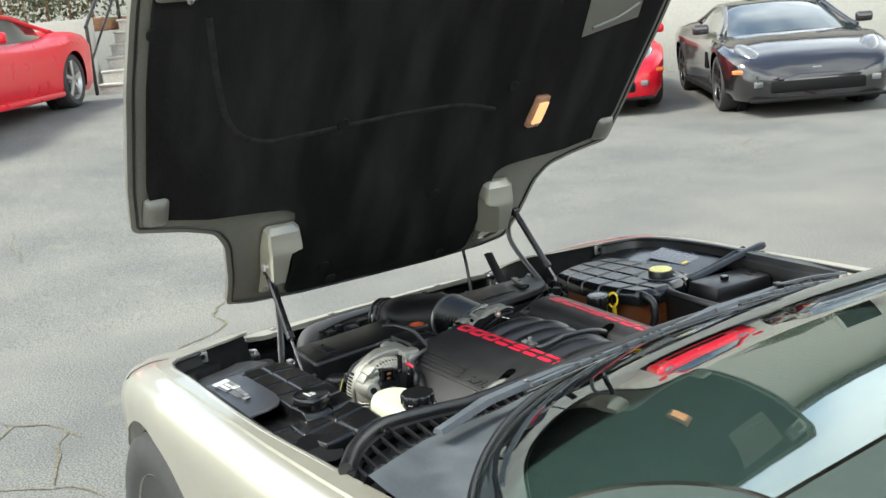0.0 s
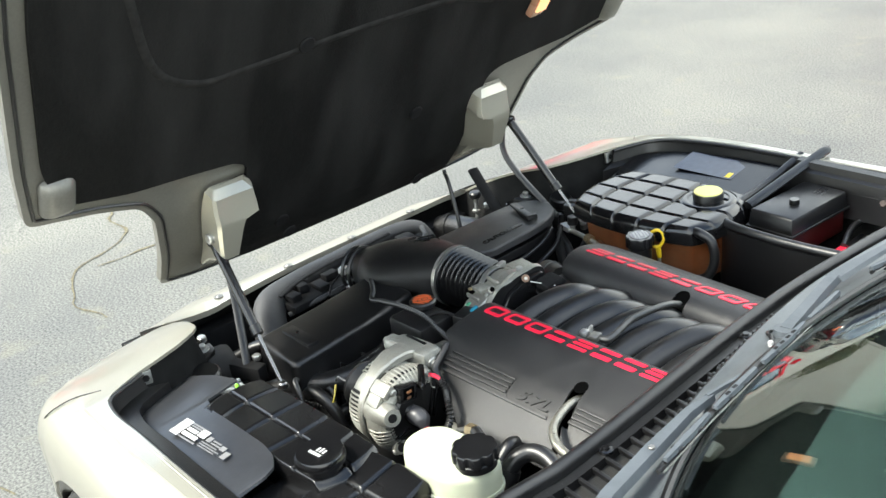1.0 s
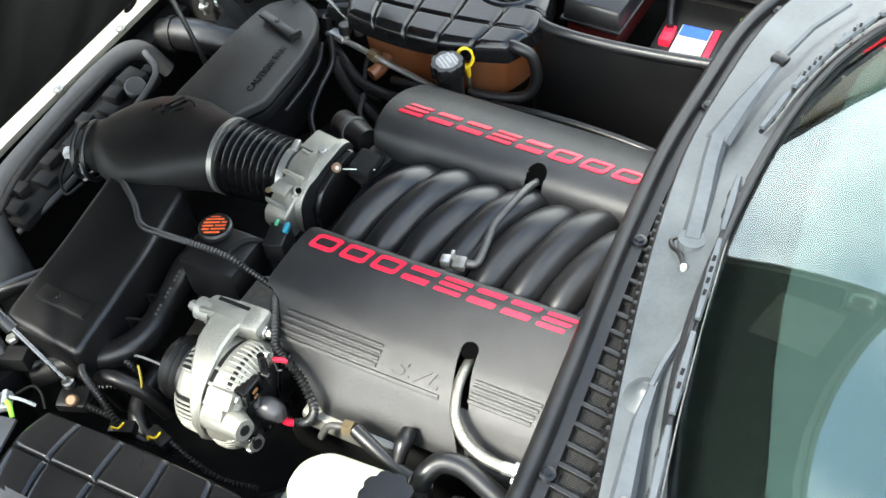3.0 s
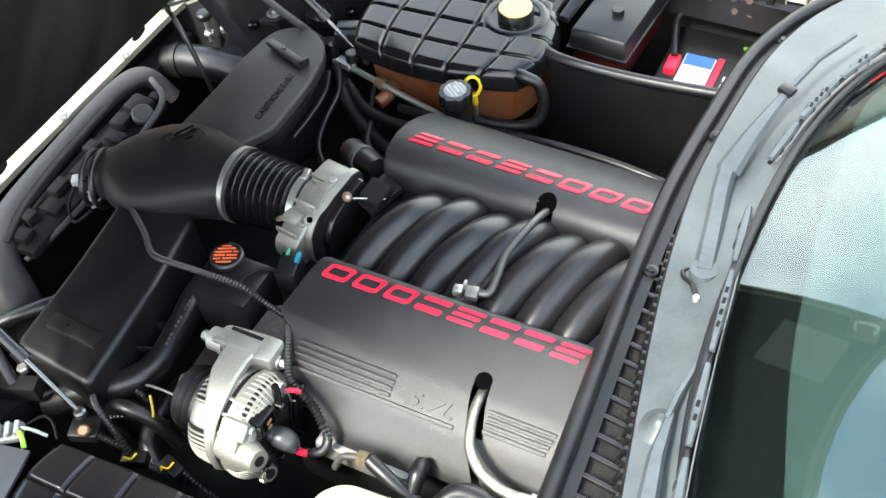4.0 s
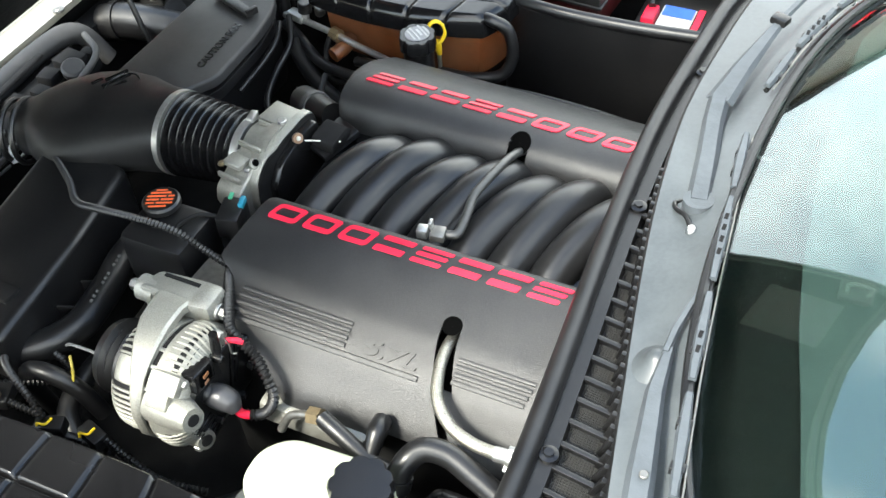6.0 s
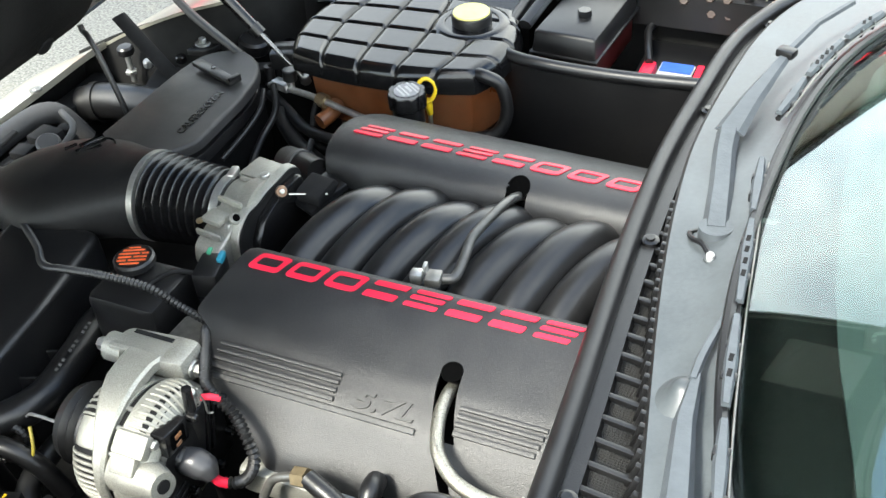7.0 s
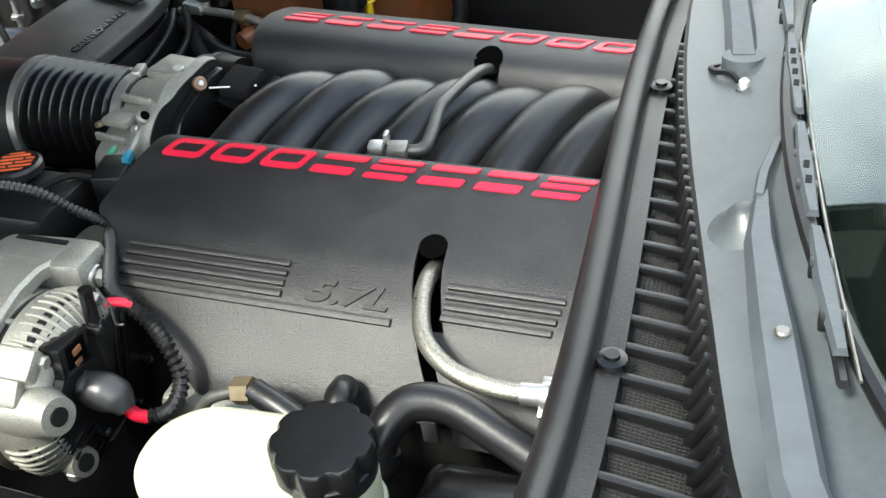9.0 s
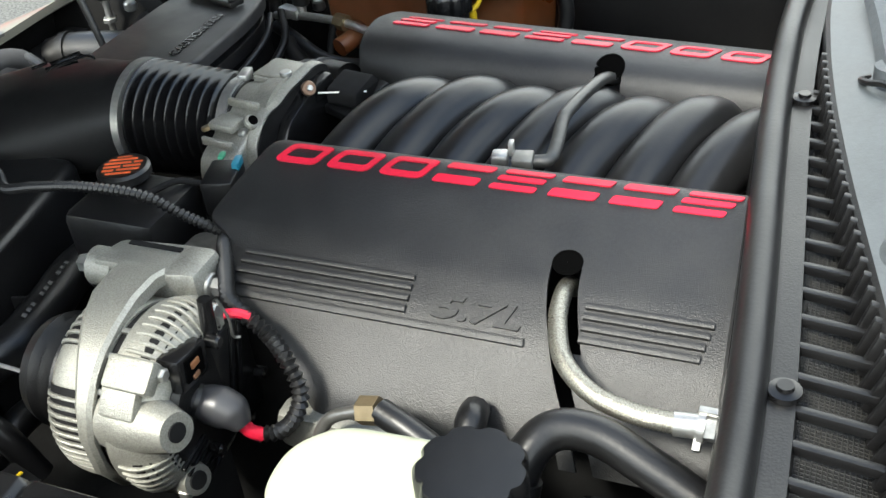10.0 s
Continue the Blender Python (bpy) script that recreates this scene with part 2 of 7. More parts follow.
def prism(outline, z0, z1, bev=0.004, seg=2):
    """An outline in the plan, raised from z0 to z1, with rounded edges."""
    bm = bmesh.new()
    f = bm.faces.new([bm.verts.new((x, y, z0)) for x, y in outline])
    up = bmesh.ops.extrude_face_region(bm, geom=[f])
    bmesh.ops.translate(bm, vec=(0, 0, z1 - z0), verts=[v for v in up["geom"] if isinstance(v, bmesh.types.BMVert)])
    bmesh.ops.recalc_face_normals(bm, faces=bm.faces)
    if bev:
        rim = [e for e in bm.edges if all(abs(v.co.z - z1) < 1e-6 for v in e.verts)]
        bmesh.ops.bevel(bm, geom=rim, offset=bev, segments=seg, affect="EDGES", profile=0.5)
    return bm


def rounded(pts, r=0.02, n=5):
    """The outline with its corners rounded."""
    out, m = [], len(pts)
    for i in range(m):
        p, a, b = Vector(pts[i]), Vector(pts[i - 1]), Vector(pts[(i + 1) % m])
        k = min(r, (a - p).length * 0.45, (b - p).length * 0.45)
        s, e = p + (a - p).normalized() * k, p + (b - p).normalized() * k
        for j in range(n + 1):
            t = j / n
            q = s * (1 - t) ** 2 + p * 2 * t * (1 - t) + e * t * t
            out.append((q.x, q.y))
    return out


def moved(bm, m):
    bmesh.ops.transform(bm, matrix=m, verts=bm.verts)
    return bm


def sheet(fn, nu, nv, thick=0.0):
    """A surface from fn(u, v), u and v in 0..1; thick gives it a second side."""
    bm = skin([[fn(i / nu, j / nv) for j in range(nv + 1)] for i in range(nu + 1)], close=False, caps=False)
    if thick:
        bmesh.ops.recalc_face_normals(bm, faces=bm.faces)
        bmesh.ops.solidify(bm, geom=bm.faces[:], thickness=thick)
    return bm


def lerp_at(table, x):
    """Straight lines through (x, value) pairs."""
    if x <= table[0][0]:
        return table[0][1]
    for (a, p), (b, q) in zip(table, table[1:]):
        if x <= b:
            return p + (q - p) * (x - a) / (b - a)
    return table[-1][1]


def smooth_at(table, x):
    """A smooth line through (x, value) pairs."""
    n = len(table)
    if x <= table[0][0]:
        return table[0][1]
    for i in range(n - 1):
        (a, p), (b, q) = table[i], table[i + 1]
        if x <= b:
            m0 = (q - table[max(i - 1, 0)][1]) / (b - table[max(i - 1, 0)][0])
            m1 = (table[min(i + 2, n - 1)][1] - p) / (table[min(i + 2, n - 1)][0] - a)
            h, t = b - a, (x - a) / (b - a)
            return (2 * t ** 3 - 3 * t * t + 1) * p + (t ** 3 - 2 * t * t + t) * h * m0 + (-2 * t ** 3 + 3 * t * t) * q + (t ** 3 - t * t) * h * m1
    return table[-1][1]

# ======== the lot ========
def lot_height(x, y):
    """Level round the car, rising gently towards the steps."""
    a = min(max((-x - 3.0) / 8.0, 0.0), 1.0) * min(max((7.5 - y) / 4.5, 0.0), 1.0)
    return 0.66 * a * a * (3 - 2 * a)


def lot():
    xs = [-900, -400, -150, -60, -35, -25] + [-20 + i for i in range(21)] + [2, 4, 8, 16, 40, 120, 400, 900]
    ys = [-900, -300, -90, -40, -20, -10, -6] + [-4 + i for i in range(23)] + [22, 30, 50, 120, 400, 900]
    return skin([[Vector((x, y, lot_height(x, y))) for y in ys] for x in xs], close=False, caps=False)


single("ground", lot(), ASPHALT, "worn pale grey asphalt parking lot with cracks", "ground", kind="structure")


def crack(seed, start, heading, length, width=0.012):
    """A ragged tar-dark crack as a thin raised-edge strip just over the asphalt."""
    rnd = random.Random(seed)
    p, a, line = Vector(start), radians(heading), []
    n = int(length / 0.05)
    for i in range(n):
        line.append(p.copy())
        a += rnd.uniform(-0.55, 0.55)
        a += (radians(heading) - a) * 0.25
        p = p + Vector((math.cos(a), math.sin(a))) * 0.05
    bm, last = bmesh.new(), None
    for i, q in enumerate(line):
        b = line[min(i + 1, n - 1)] - line[max(i - 1, 0)]
        s = Vector((-b.y, b.x)).normalized() * width * rnd.uniform(0.3, 1.0) * (0.4 + 0.6 * math.sin(math.pi * (i + 0.5) / n))
        z = lot_height(q.x, q.y) + 0.004
        pair = [bm.verts.new((q.x + s.x, q.y + s.y, z)), bm.verts.new((q.x - s.x, q.y - s.y, z))]
        if last:
            bm.faces.new((last[0], pair[0], pair[1], last[1]))
        last = pair
    return bm


CRACK = material("crack_dirt", (0.105, 0.092, 0.055), 0.95, 0, 0.5, 60)
CRACKS = (((-3.55, 0.72), -25, 2.1), ((-2.6, -1.16), 30, 0.7), ((-2.02, -0.91), 37, 0.6), ((-1.67, -0.72), -23, 0.6), ((-5.6, -0.07), -20, 0.9), ((-1.95, -0.87), -30, 0.3),
          ((-5.28, 7.13), -38, 1.5), ((-4.31, 6.68), -46, 1.5), ((-1.35, -1.10), 38, 0.6), ((-2.35, 0.10), 60, 0.5))
for k, (start, heading, length) in enumerate(CRACKS):
    single("pavement_crack", crack(11 + k, start, heading, length, 0.009), CRACK, "ragged dark crack in the grey asphalt", "crack", "cracks in the lot", at=(*start, 0))
# ======== the car ========
car = thing("sports_car", (0.9, 0, 0), "pewter silver two-seat sports car with its hood open", "car")
CREST = [(-0.95, 0.28), (-0.88, 0.35), (-0.75, 0.435), (-0.55, 0.535), (-0.46, 0.592), (-0.40, 0.625), (-0.25, 0.695), (-0.1, 0.75), (0.1, 0.79), (0.3, 0.808), (0.6, 0.812), (1.0, 0.82), (1.3, 0.83), (2.0, 0.82), (3.2, 0.80)]
EDGE = [(-0.40, 0.50), (-0.05, 0.52), (0.02, 0.60), (0.07, 0.72), (0.12, 0.79), (0.3, 0.81), (0.7, 0.815), (1.0, 0.80), (1.3, 0.79), (3.2, 0.78)]
WHEEL = Vector((0.22, -0.80, 0.325))


def half_width(x):
    return lerp_at([(-0.95, 0.38), (-0.9, 0.48), (-0.75, 0.61), (-0.5, 0.73), (-0.3, 0.80), (-0.2, 0.835), (-0.1, 0.875), (0.0, 0.892), (0.12, 0.902), (0.3, 0.915), (0.8, 0.915), (1.5, 0.90), (3.2, 0.93)], x)


def nose_drop(x, y):
    """The nose rounds down towards its corners."""
    return 0.05 * min(max((-0.08 - x) / 0.2, 0.0), 1.0) * min((y / 0.85) ** 4, 1.0) + 0.02 * min(max((-0.28 - x) / 0.1, 0.0), 1.0) * (y / 0.9) ** 2


def fender(side, x0=-0.93, x1=1.25, arch=True):
    """Wing panel from the hood seam over the crest and down the flank, with the wheel arch cut out."""
    nx, ns = 110, 30
    rings = []
    for i in range(nx + 1):
        x = x0 + (x1 - x0) * i / nx
        inner, wide, top = smooth_at(EDGE, x), half_width(x), smooth_at(CREST, x)
        if x < -0.365:
            inner = 0.0
        ring = []
        for j in range(ns + 1):
            s = j / ns
            if s < 0.5:
                y = inner + (wide - 0.07 - inner) * s / 0.5
                z = top - 0.012 * (y / max(wide, 0.1)) ** 8 - nose_drop(x, y)
            else:
                a = (s - 0.5) / 0.5
                y = wide - 0.07 + 0.07 * math.sin(min(a * 2.2, 1) * math.pi / 2) - 0.05 * max(0, a - 0.5) ** 1.5
                z = top - 0.012 - nose_drop(x, wide - 0.07) - (1 - math.cos(min(a * 2.2, 1) * math.pi / 2)) * 0.10 - max(0, a - 0.45) / 0.55 * max(0.03, top - 0.34)
            ring.append(Vector((x, side * y, z)))
        rings.append(ring)
    bm = skin(rings, close=False, caps=False)
    if arch:
        gone = [f for f in bm.faces if abs(f.calc_center_median().y) > 0.62 and (f.calc_center_median().x - WHEEL.x) ** 2 + (f.calc_center_median().z - WHEEL.z) ** 2 < 0.355 ** 2]
        bmesh.ops.delete(bm, geom=gone, context="FACES")
        for v in bm.verts:
            if abs(v.co.y) > 0.62 and any(e.is_boundary for e in v.link_edges):
                d = Vector((v.co.x - WHEEL.x, v.co.z - WHEEL.z))
                if d.length < 0.40:
                    d = d.normalized() * 0.357
                    v.co.x, v.co.z = WHEEL.x + d.x, WHEEL.z + d.y
    bmesh.ops.recalc_face_normals(bm, faces=bm.faces)
    bmesh.ops.solidify(bm, geom=bm.faces[:], thickness=0.006)
    return bm


part("fender", fender(-1), PAINT, car, "pewter silver front fender with wheel arch")
part("fender", fender(1), PAINT, car, "pewter silver front fender with wheel arch")


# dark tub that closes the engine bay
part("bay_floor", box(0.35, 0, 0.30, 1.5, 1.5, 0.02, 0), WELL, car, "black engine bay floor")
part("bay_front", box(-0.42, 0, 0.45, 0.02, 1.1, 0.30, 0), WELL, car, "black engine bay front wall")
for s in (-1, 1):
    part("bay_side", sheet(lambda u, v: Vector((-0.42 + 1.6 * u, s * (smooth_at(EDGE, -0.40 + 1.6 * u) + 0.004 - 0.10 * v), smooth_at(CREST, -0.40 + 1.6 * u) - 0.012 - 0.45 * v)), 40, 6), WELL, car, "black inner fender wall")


# the seam's drip ledge: a dark inner channel beside each fender
def ledge(side):
    def fn(u, v):
        x = 0.06 + 1.0 * u
        y = smooth_at(EDGE, x)
        off, dz = ((0.0, -0.004), (0.008, -0.03), (0.03, -0.034), (0.05, -0.04), (0.055, -0.10))[round(v * 4)]
        return Vector((x, side * (y - off), smooth_at(CREST, x) - 0.012 + dz))
    return sheet(fn, 50, 4)


for s in (-1, 1):
    part("inner_ledge", ledge(s), PLASTIC, car, "black inner ledge along the fender")


# ---- hood, hinged at the nose and standing open ----
HOOD_A = radians(57)
H0, HU, HN = Vector((-0.203, 0, 0.792)), Vector((math.cos(HOOD_A), 0, math.sin(HOOD_A))), Vector((-math.sin(HOOD_A), 0, math.cos(HOOD_A)))
SIGN = -1
HOOD_EDGE = [(-0.055, 0.0), (-0.052, 0.25), (-0.03, 0.42), (0.0, 0.505), (0.13, 0.52), (0.25, 0.54), (0.305, 0.575), (0.335, 0.66), (0.365, 0.80), (0.50, 0.815), (0.80, 0.83), (1.0, 0.83), (1.14, 0.825), (1.225, 0.80), (1.215, 0.74), (1.16, 0.60), (1.109, 0.40), (1.079, 0.20), (1.069, 0.0)]


def hood_point(u, y, n=0.0):
    bow = 0.012 * math.sin(math.pi * min(max(u / 1.2, 0), 1)) + 1.0 * max(0.0, 0.15 - u) ** 2
    return H0 + HU * u + HN * (n + bow) + Vector((0, y, 0))


def outline(shrink=0.0):
    half = [(u, y) for u, y in HOOD_EDGE]
    pts = half[:-1] + [(half[-1][0], 0.0)] + [(u, -y) for u, y in half[-2:0:-1]]
    pts = rounded(pts, 0.02, 3)
    if shrink:
        out, m = [], len(pts)
        for i in range(m):
            a, b = Vector(pts[i - 1]), Vector(pts[(i + 1) % m])
            d = (b - a).normalized()
            out.append((pts[i][0] - d.y * shrink * SIGN, pts[i][1] + d.x * shrink * SIGN))
        pts = out
    return pts


def plate(pts, n0, n1, bev=0.0, cut=0.06):
    """A slab of the hood's shape between two heights over its plane, bowed like it."""
    bm = bmesh.new()
    face = bm.faces.new([bm.verts.new((u, y, 0)) for u, y in pts])
    bmesh.ops.triangulate(bm, faces=[face])
    k = 0.8
    while k > -0.8:
        for co, no in (((0, k, 0), (0, 1, 0)), ((k + 0.5, 0, 0), (1, 0, 0))):
            bmesh.ops.bisect_plane(bm, geom=bm.verts[:] + bm.edges[:] + bm.faces[:], plane_co=co, plane_no=no)
        k -= cut
    bmesh.ops.dissolve_degenerate(bm, dist=1e-5, edges=bm.edges[:])
    up = bmesh.ops.extrude_face_region(bm, geom=bm.faces[:])
    top = {v for v in up["geom"] if isinstance(v, bmesh.types.BMVert)}
    for v in bm.verts:
        v.co = hood_point(v.co.x, v.co.y, n1 if v in top else n0)
    return bm


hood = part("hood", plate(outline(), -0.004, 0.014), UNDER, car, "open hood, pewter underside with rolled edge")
ring = [hood_point(u, y, -0.005) for u, y in outline(0.016)]
part("edge_seal", tube(ring + ring[:1], 0.0035, 6, smooth=False), RUBBER, hood, "thin black seal round the hood's rolled edge")
LINER_EDGE = [(-0.012, 0.0), (-0.010, 0.25), (0.002, 0.325), (0.16, 0.330), (0.33, 0.340), (0.352, 0.375), (0.362, 0.47), (0.372, 0.60), (0.405, 0.745), (0.50, 0.770), (0.80, 0.785), (1.0, 0.785), (1.11, 0.78), (1.18, 0.755), (1.165, 0.70), (1.115, 0.57), (1.066, 0.38), (1.036, 0.19), (1.026, 0.0)]
liner_pts = rounded(LINER_EDGE[:-1] + [(LINER_EDGE[-1][0], 0.0)] + [(u, -y) for u, y in LINER_EDGE[-2:0:-1]], 0.02, 3)
part("hood_liner", plate(liner_pts, -0.016, -0.006), LINER, hood, "dark felt insulation liner with dusty wear", smooth=False)

# ---- windshield, roof and cabin ----
def base_x(y):
    a, b = (0.151, 0.497) if y > 0 else (0.33, 0.45)
    return 1.015 + a * y * y + b * y ** 4


def glass_drop(y):
    return 0.0355 * y * y


def screen(u, v):
    y = (2 * v - 1) * (0.80 + 0.05 * u)
    x = base_x(y)
    return Vector((x + (2.0 - x) * u, y, 0.858 - glass_drop(y) + 0.3193 * (1 - (1 - u) ** 1.65) - 0.025 * u * u * (1 - u)))


windshield = part("windshield", sheet(screen, 24, 30, 0.005), GLASS, car, "raked curved windshield with sky reflections")
windshield.visible_shadow = False
DASH = material("dark_dashboard", (0.008, 0.008, 0.008), 0.9, 0, 0.2, 80, spec=0.03)
def cabin_shell():
    bm = sheet(lambda u, v: screen(0.02 + 0.9 * u, v) - Vector((0, 0, 0.085 + 0.42 * u)), 10, 16)
    add(bm, sheet(lambda u, v: Vector((1.15 + 1.4 * u, (2 * v - 1) * 0.74, 0.42)), 4, 4))
    return bm
part("dashboard", cabin_shell(), DASH, car, "dark dashboard under the windshield")
def pad_front(y):
    return lerp_at([(-0.68, 1.32), (-0.55, 1.245), (-0.40, 1.200), (-0.23, 1.166), (-0.10, 1.137), (0.0, 1.121), (0.2, 1.104), (0.39, 1.102), (0.5, 1.11), (0.62, 1.16), (0.72, 1.34)], y)
DASHPAD = material("light_grey_dash_pad", (0.034, 0.042, 0.043), 0.85, 0, 0.05, 20, spec=0.2)
part("dash_pad", sheet(lambda u, v: Vector((pad_front(1.38 * v - 0.66) + 0.62 * u, 1.38 * v - 0.66, 0.812 + 0.05 * u)), 10, 48, 0.006), DASHPAD, car, "light grey dashboard pad behind the glass")
part("roof", sheet(lambda u, v: Vector((2.002 + 0.62 * u, (2 * v - 1) * (0.60 + 0.16 * min(u * 3, 1.0)), 1.176 + 0.04 * math.sin(math.pi * u * 0.8) - glass_drop((2 * v - 1) * 0.76))), 10, 12, 0.01), PAINT, car)
for s in (-1, 1):
    part("pillar", tube([screen(u, 0.5 + 0.5 * s) + Vector((0, s * 0.010, -0.052)) for u in (0.02, 0.25, 0.5, 0.75, 1.0)] + [Vector((2.6, s * 0.76, 1.10)), Vector((3.1, s * 0.75, 0.86))], 0.024, 10), PAINT, car)
    part("door", sheet(lambda u, v: Vector((1.256 + 1.25 * u, s * (0.79 + 0.11 * min(v * 4, 1) + 0.02 * math.sin(v * 3)), 0.83 - 0.63 * v)), 16, 12, 0.02), PAINT, car, "pewter silver door")
    part("quarter_panel", sheet(lambda u, v: Vector((2.51 + 1.0 * u, s * ((0.79 + 0.12 * min(v * 4, 1)) * (1 - 0.1 * u)), 0.83 - 0.55 * v)), 12, 10, 0.02), PAINT, car)
part("tail", sheet(lambda u, v: Vector((2.55 + 0.96 * u, (2 * v - 1) * 0.78, 1.16 - 0.34 * u - 0.08 * (2 * v - 1) ** 2)), 10, 10, 0.01), PAINT, car)


def wheel(side):
    c = Vector((WHEEL.x, side * 0.79, WHEEL.z))
    ax = Vector((0, side, 0))
    w = thing("wheel", c, "", "")
    w.parent = car
    w.location = c - ORIGIN[car.name]
    for k in ("label", "category"):
        if k in w:
            del w[k]
    tyre = [(0.20, -0.105), (0.24, -0.12), (0.29, -0.122), (0.315, -0.11), (0.323, -0.09), (0.325, 0.0), (0.323, 0.09), (0.315, 0.11), (0.29, 0.122), (0.24, 0.12), (0.218, 0.105)]
    bm = lathe(tyre, c, ax, 64)
    for k in range(64):
        a = 2 * math.pi * k / 64
        for h in (-0.06, 0.0, 0.06):
            add(bm, box(c.x + 0.325 * math.cos(a), c.y + h, c.z + 0.325 * math.sin(a), 0.024, 0.045, 0.006, 0, ry=-math.degrees(a) + 90))
    part("tyre", bm, TYRE, w)
    bm = lathe([(0.05, 0.06), (0.205, 0.085), (0.222, 0.11), (0.222, -0.1), (0.20, -0.1), (0.19, 0.05), (0.05, 0.03)], c, ax, 48)
    for k in range(5):
        a = 2 * math.pi * k / 5
        add(bm, box(c.x + 0.11 * math.cos(a), c.y + side * 0.085, c.z + 0.11 * math.sin(a), 0.20, 0.025, 0.05, 0.006, ry=-math.degrees(a)))
    part("rim", bm, ALU, w)


wheel(-1)
wheel(1)
# ======== the engine ========
engine = thing("engine", (0.65, 0.02, 0.35), "V8 engine with black ribbed plastic covers and red markings", "engine")
SECTION = [(0.0, -0.102, 0.735), (0.05, -0.104, 0.770), (0.10, -0.110, 0.784), (0.14, -0.120, 0.788), (0.22, -0.140, 0.785), (0.52, -0.225, 0.758), (0.60, -0.245, 0.7495), (0.72, -0.280, 0.7310), (0.80, -0.306, 0.708), (0.90, -0.332, 0.683), (1.0, -0.344, 0.662)]
FRONT = [(-0.345, 0.555), (-0.32, 0.51), (-0.30, 0.47), (-0.28, 0.438), (-0.24, 0.43), (-0.228, 0.415), (-0.218, 0.398), (-0.20, 0.398), (-0.12, 0.418), (-0.10, 0.425)]
COLS = [0.57, 0.60, 0.64, 0.675, 0.69, 0.705, 0.72, 0.7290, 0.742, 0.7550, 0.80, 0.85, 0.885]


def section(s):
    return Vector((0, smooth_at([(a, y) for a, y, z in SECTION], s), smooth_at([(a, z) for a, y, z in SECTION], s)))


def cover_at(x, s, lift=0.0):
    p, d = section(s), section(min(s + 0.01, 1)) - section(max(s - 0.01, 0))
    n = Vector((0, d.z, -d.y)).normalized()
    return Vector((x, p.y, p.z)) + n * lift


def cover_near():
    bm, rows = bmesh.new(), 48
    grid = []
    for j in range(rows + 1):
        s = j / rows
        p = section(s)
        xf = smooth_at(FRONT, p.y)
        lead = cover_at(xf + 0.004, s, -0.03), cover_at(xf, s, -0.008), cover_at(xf + 0.002, s, -0.002), cover_at(xf + 0.009, s)
        skew = smooth_at([(-0.36, 0.066), (-0.335, 0.048), (-0.30, 0.025), (-0.265, 0.010), (-0.235, 0.002), (-0.215, 0.0)], p.y)
        grid.append([bm.verts.new(q) for q in lead] + [bm.verts.new(cover_at(x + skew * lerp_at([(0.705, 0.0), (0.72, 0.9), (0.73, 1.0), (0.80, 1.0), (0.885, 0.0)], x), s)) for x in COLS])
    xs = [0, 0, 0, 0] + COLS
    for j in range(rows):
        s = (j + 0.5) / rows
        y = section(s).y
        for i in range(len(xs) - 1):
            mid = (xs[i] + xs[i + 1]) / 2
            if i >= 4 and 0.729 < mid < (0.755 if y > -0.285 else 0.742) and -0.40 < y < -0.207:
                continue
            if i >= 4 and 0.69 < mid < 0.72 and s > 0.93:
                continue
            bm.faces.new((grid[j][i], grid[j][i + 1], grid[j + 1][i + 1], grid[j + 1][i]))
    bmesh.ops.delete(bm, geom=[v for v in bm.verts if not v.link_faces], context="VERTS")
    bmesh.ops.recalc_face_normals(bm, faces=bm.faces)
    bmesh.ops.solidify(bm, geom=bm.faces[:], thickness=0.004)
    return bm


rail = part("fuel_rail_cover", cover_near(), COVER, engine, "grained black plastic cover with red raised markings", angle=50)


def glyph(on, kind):
    """A plain emblem shape of raised paint on a surface on(across, up, lift): an open lozenge, a pair or a stack of bars."""
    bm = bmesh.new()

    def loops(rings):
        rings = [[bm.verts.new(on(a, b, l)) for a, b in ring] for ring, l in rings]
        for p, q in zip(rings, rings[1:]):
            for k in range(len(p)):
                bm.faces.new((p[k], p[(k + 1) % len(p)], q[(k + 1) % len(p)], q[k]))
        return rings

    if kind == "lozenge":
        out = rounded([(0, 0), (0.5, 0), (1, 0), (1, 0.5), (1, 1), (0.5, 1), (0, 1), (0, 0.5)], 0.20, 3)
        inn = rounded([(0.15, 0.25), (0.5, 0.25), (0.85, 0.25), (0.85, 0.5), (0.85, 0.75), (0.5, 0.75), (0.15, 0.75), (0.15, 0.5)], 0.10, 3)
        loops([(out, -0.001), (out, 0.0014), (inn, 0.0014), (inn, -0.001)])
    else:
        for b0, b1, a0, a1 in {"stack": ((0, 0.22, 0.0, 0.96), (0.39, 0.61, 0.0, 0.98), (0.78, 1, 0.0, 1.0)), "pair": ((0.0, 0.32, 0.0, 0.96), (0.68, 1, 0.0, 1.0))}[kind]:
            bar_pts = rounded([(a0, b0), ((a0 + a1) / 2, b0), (a1, b0), (a1, b1), ((a0 + a1) / 2, b1), (a0, b1)], 0.06, 2)
            bm.faces.new(loops([(bar_pts, -0.001), (bar_pts, 0.0014)])[1])
    return bm


EMBLEM = ("lozenge", "lozenge", "lozenge", "pair", "stack", "pair", "pair", "stack")
for k, kind in enumerate(EMBLEM):
    part("emblem_mark", glyph(lambda a, b, l: cover_at(0.433 + 0.0545 * k + 0.044 * a + 0.013 * b, 0.245 - 0.100 * b, l), kind), RED, rail)


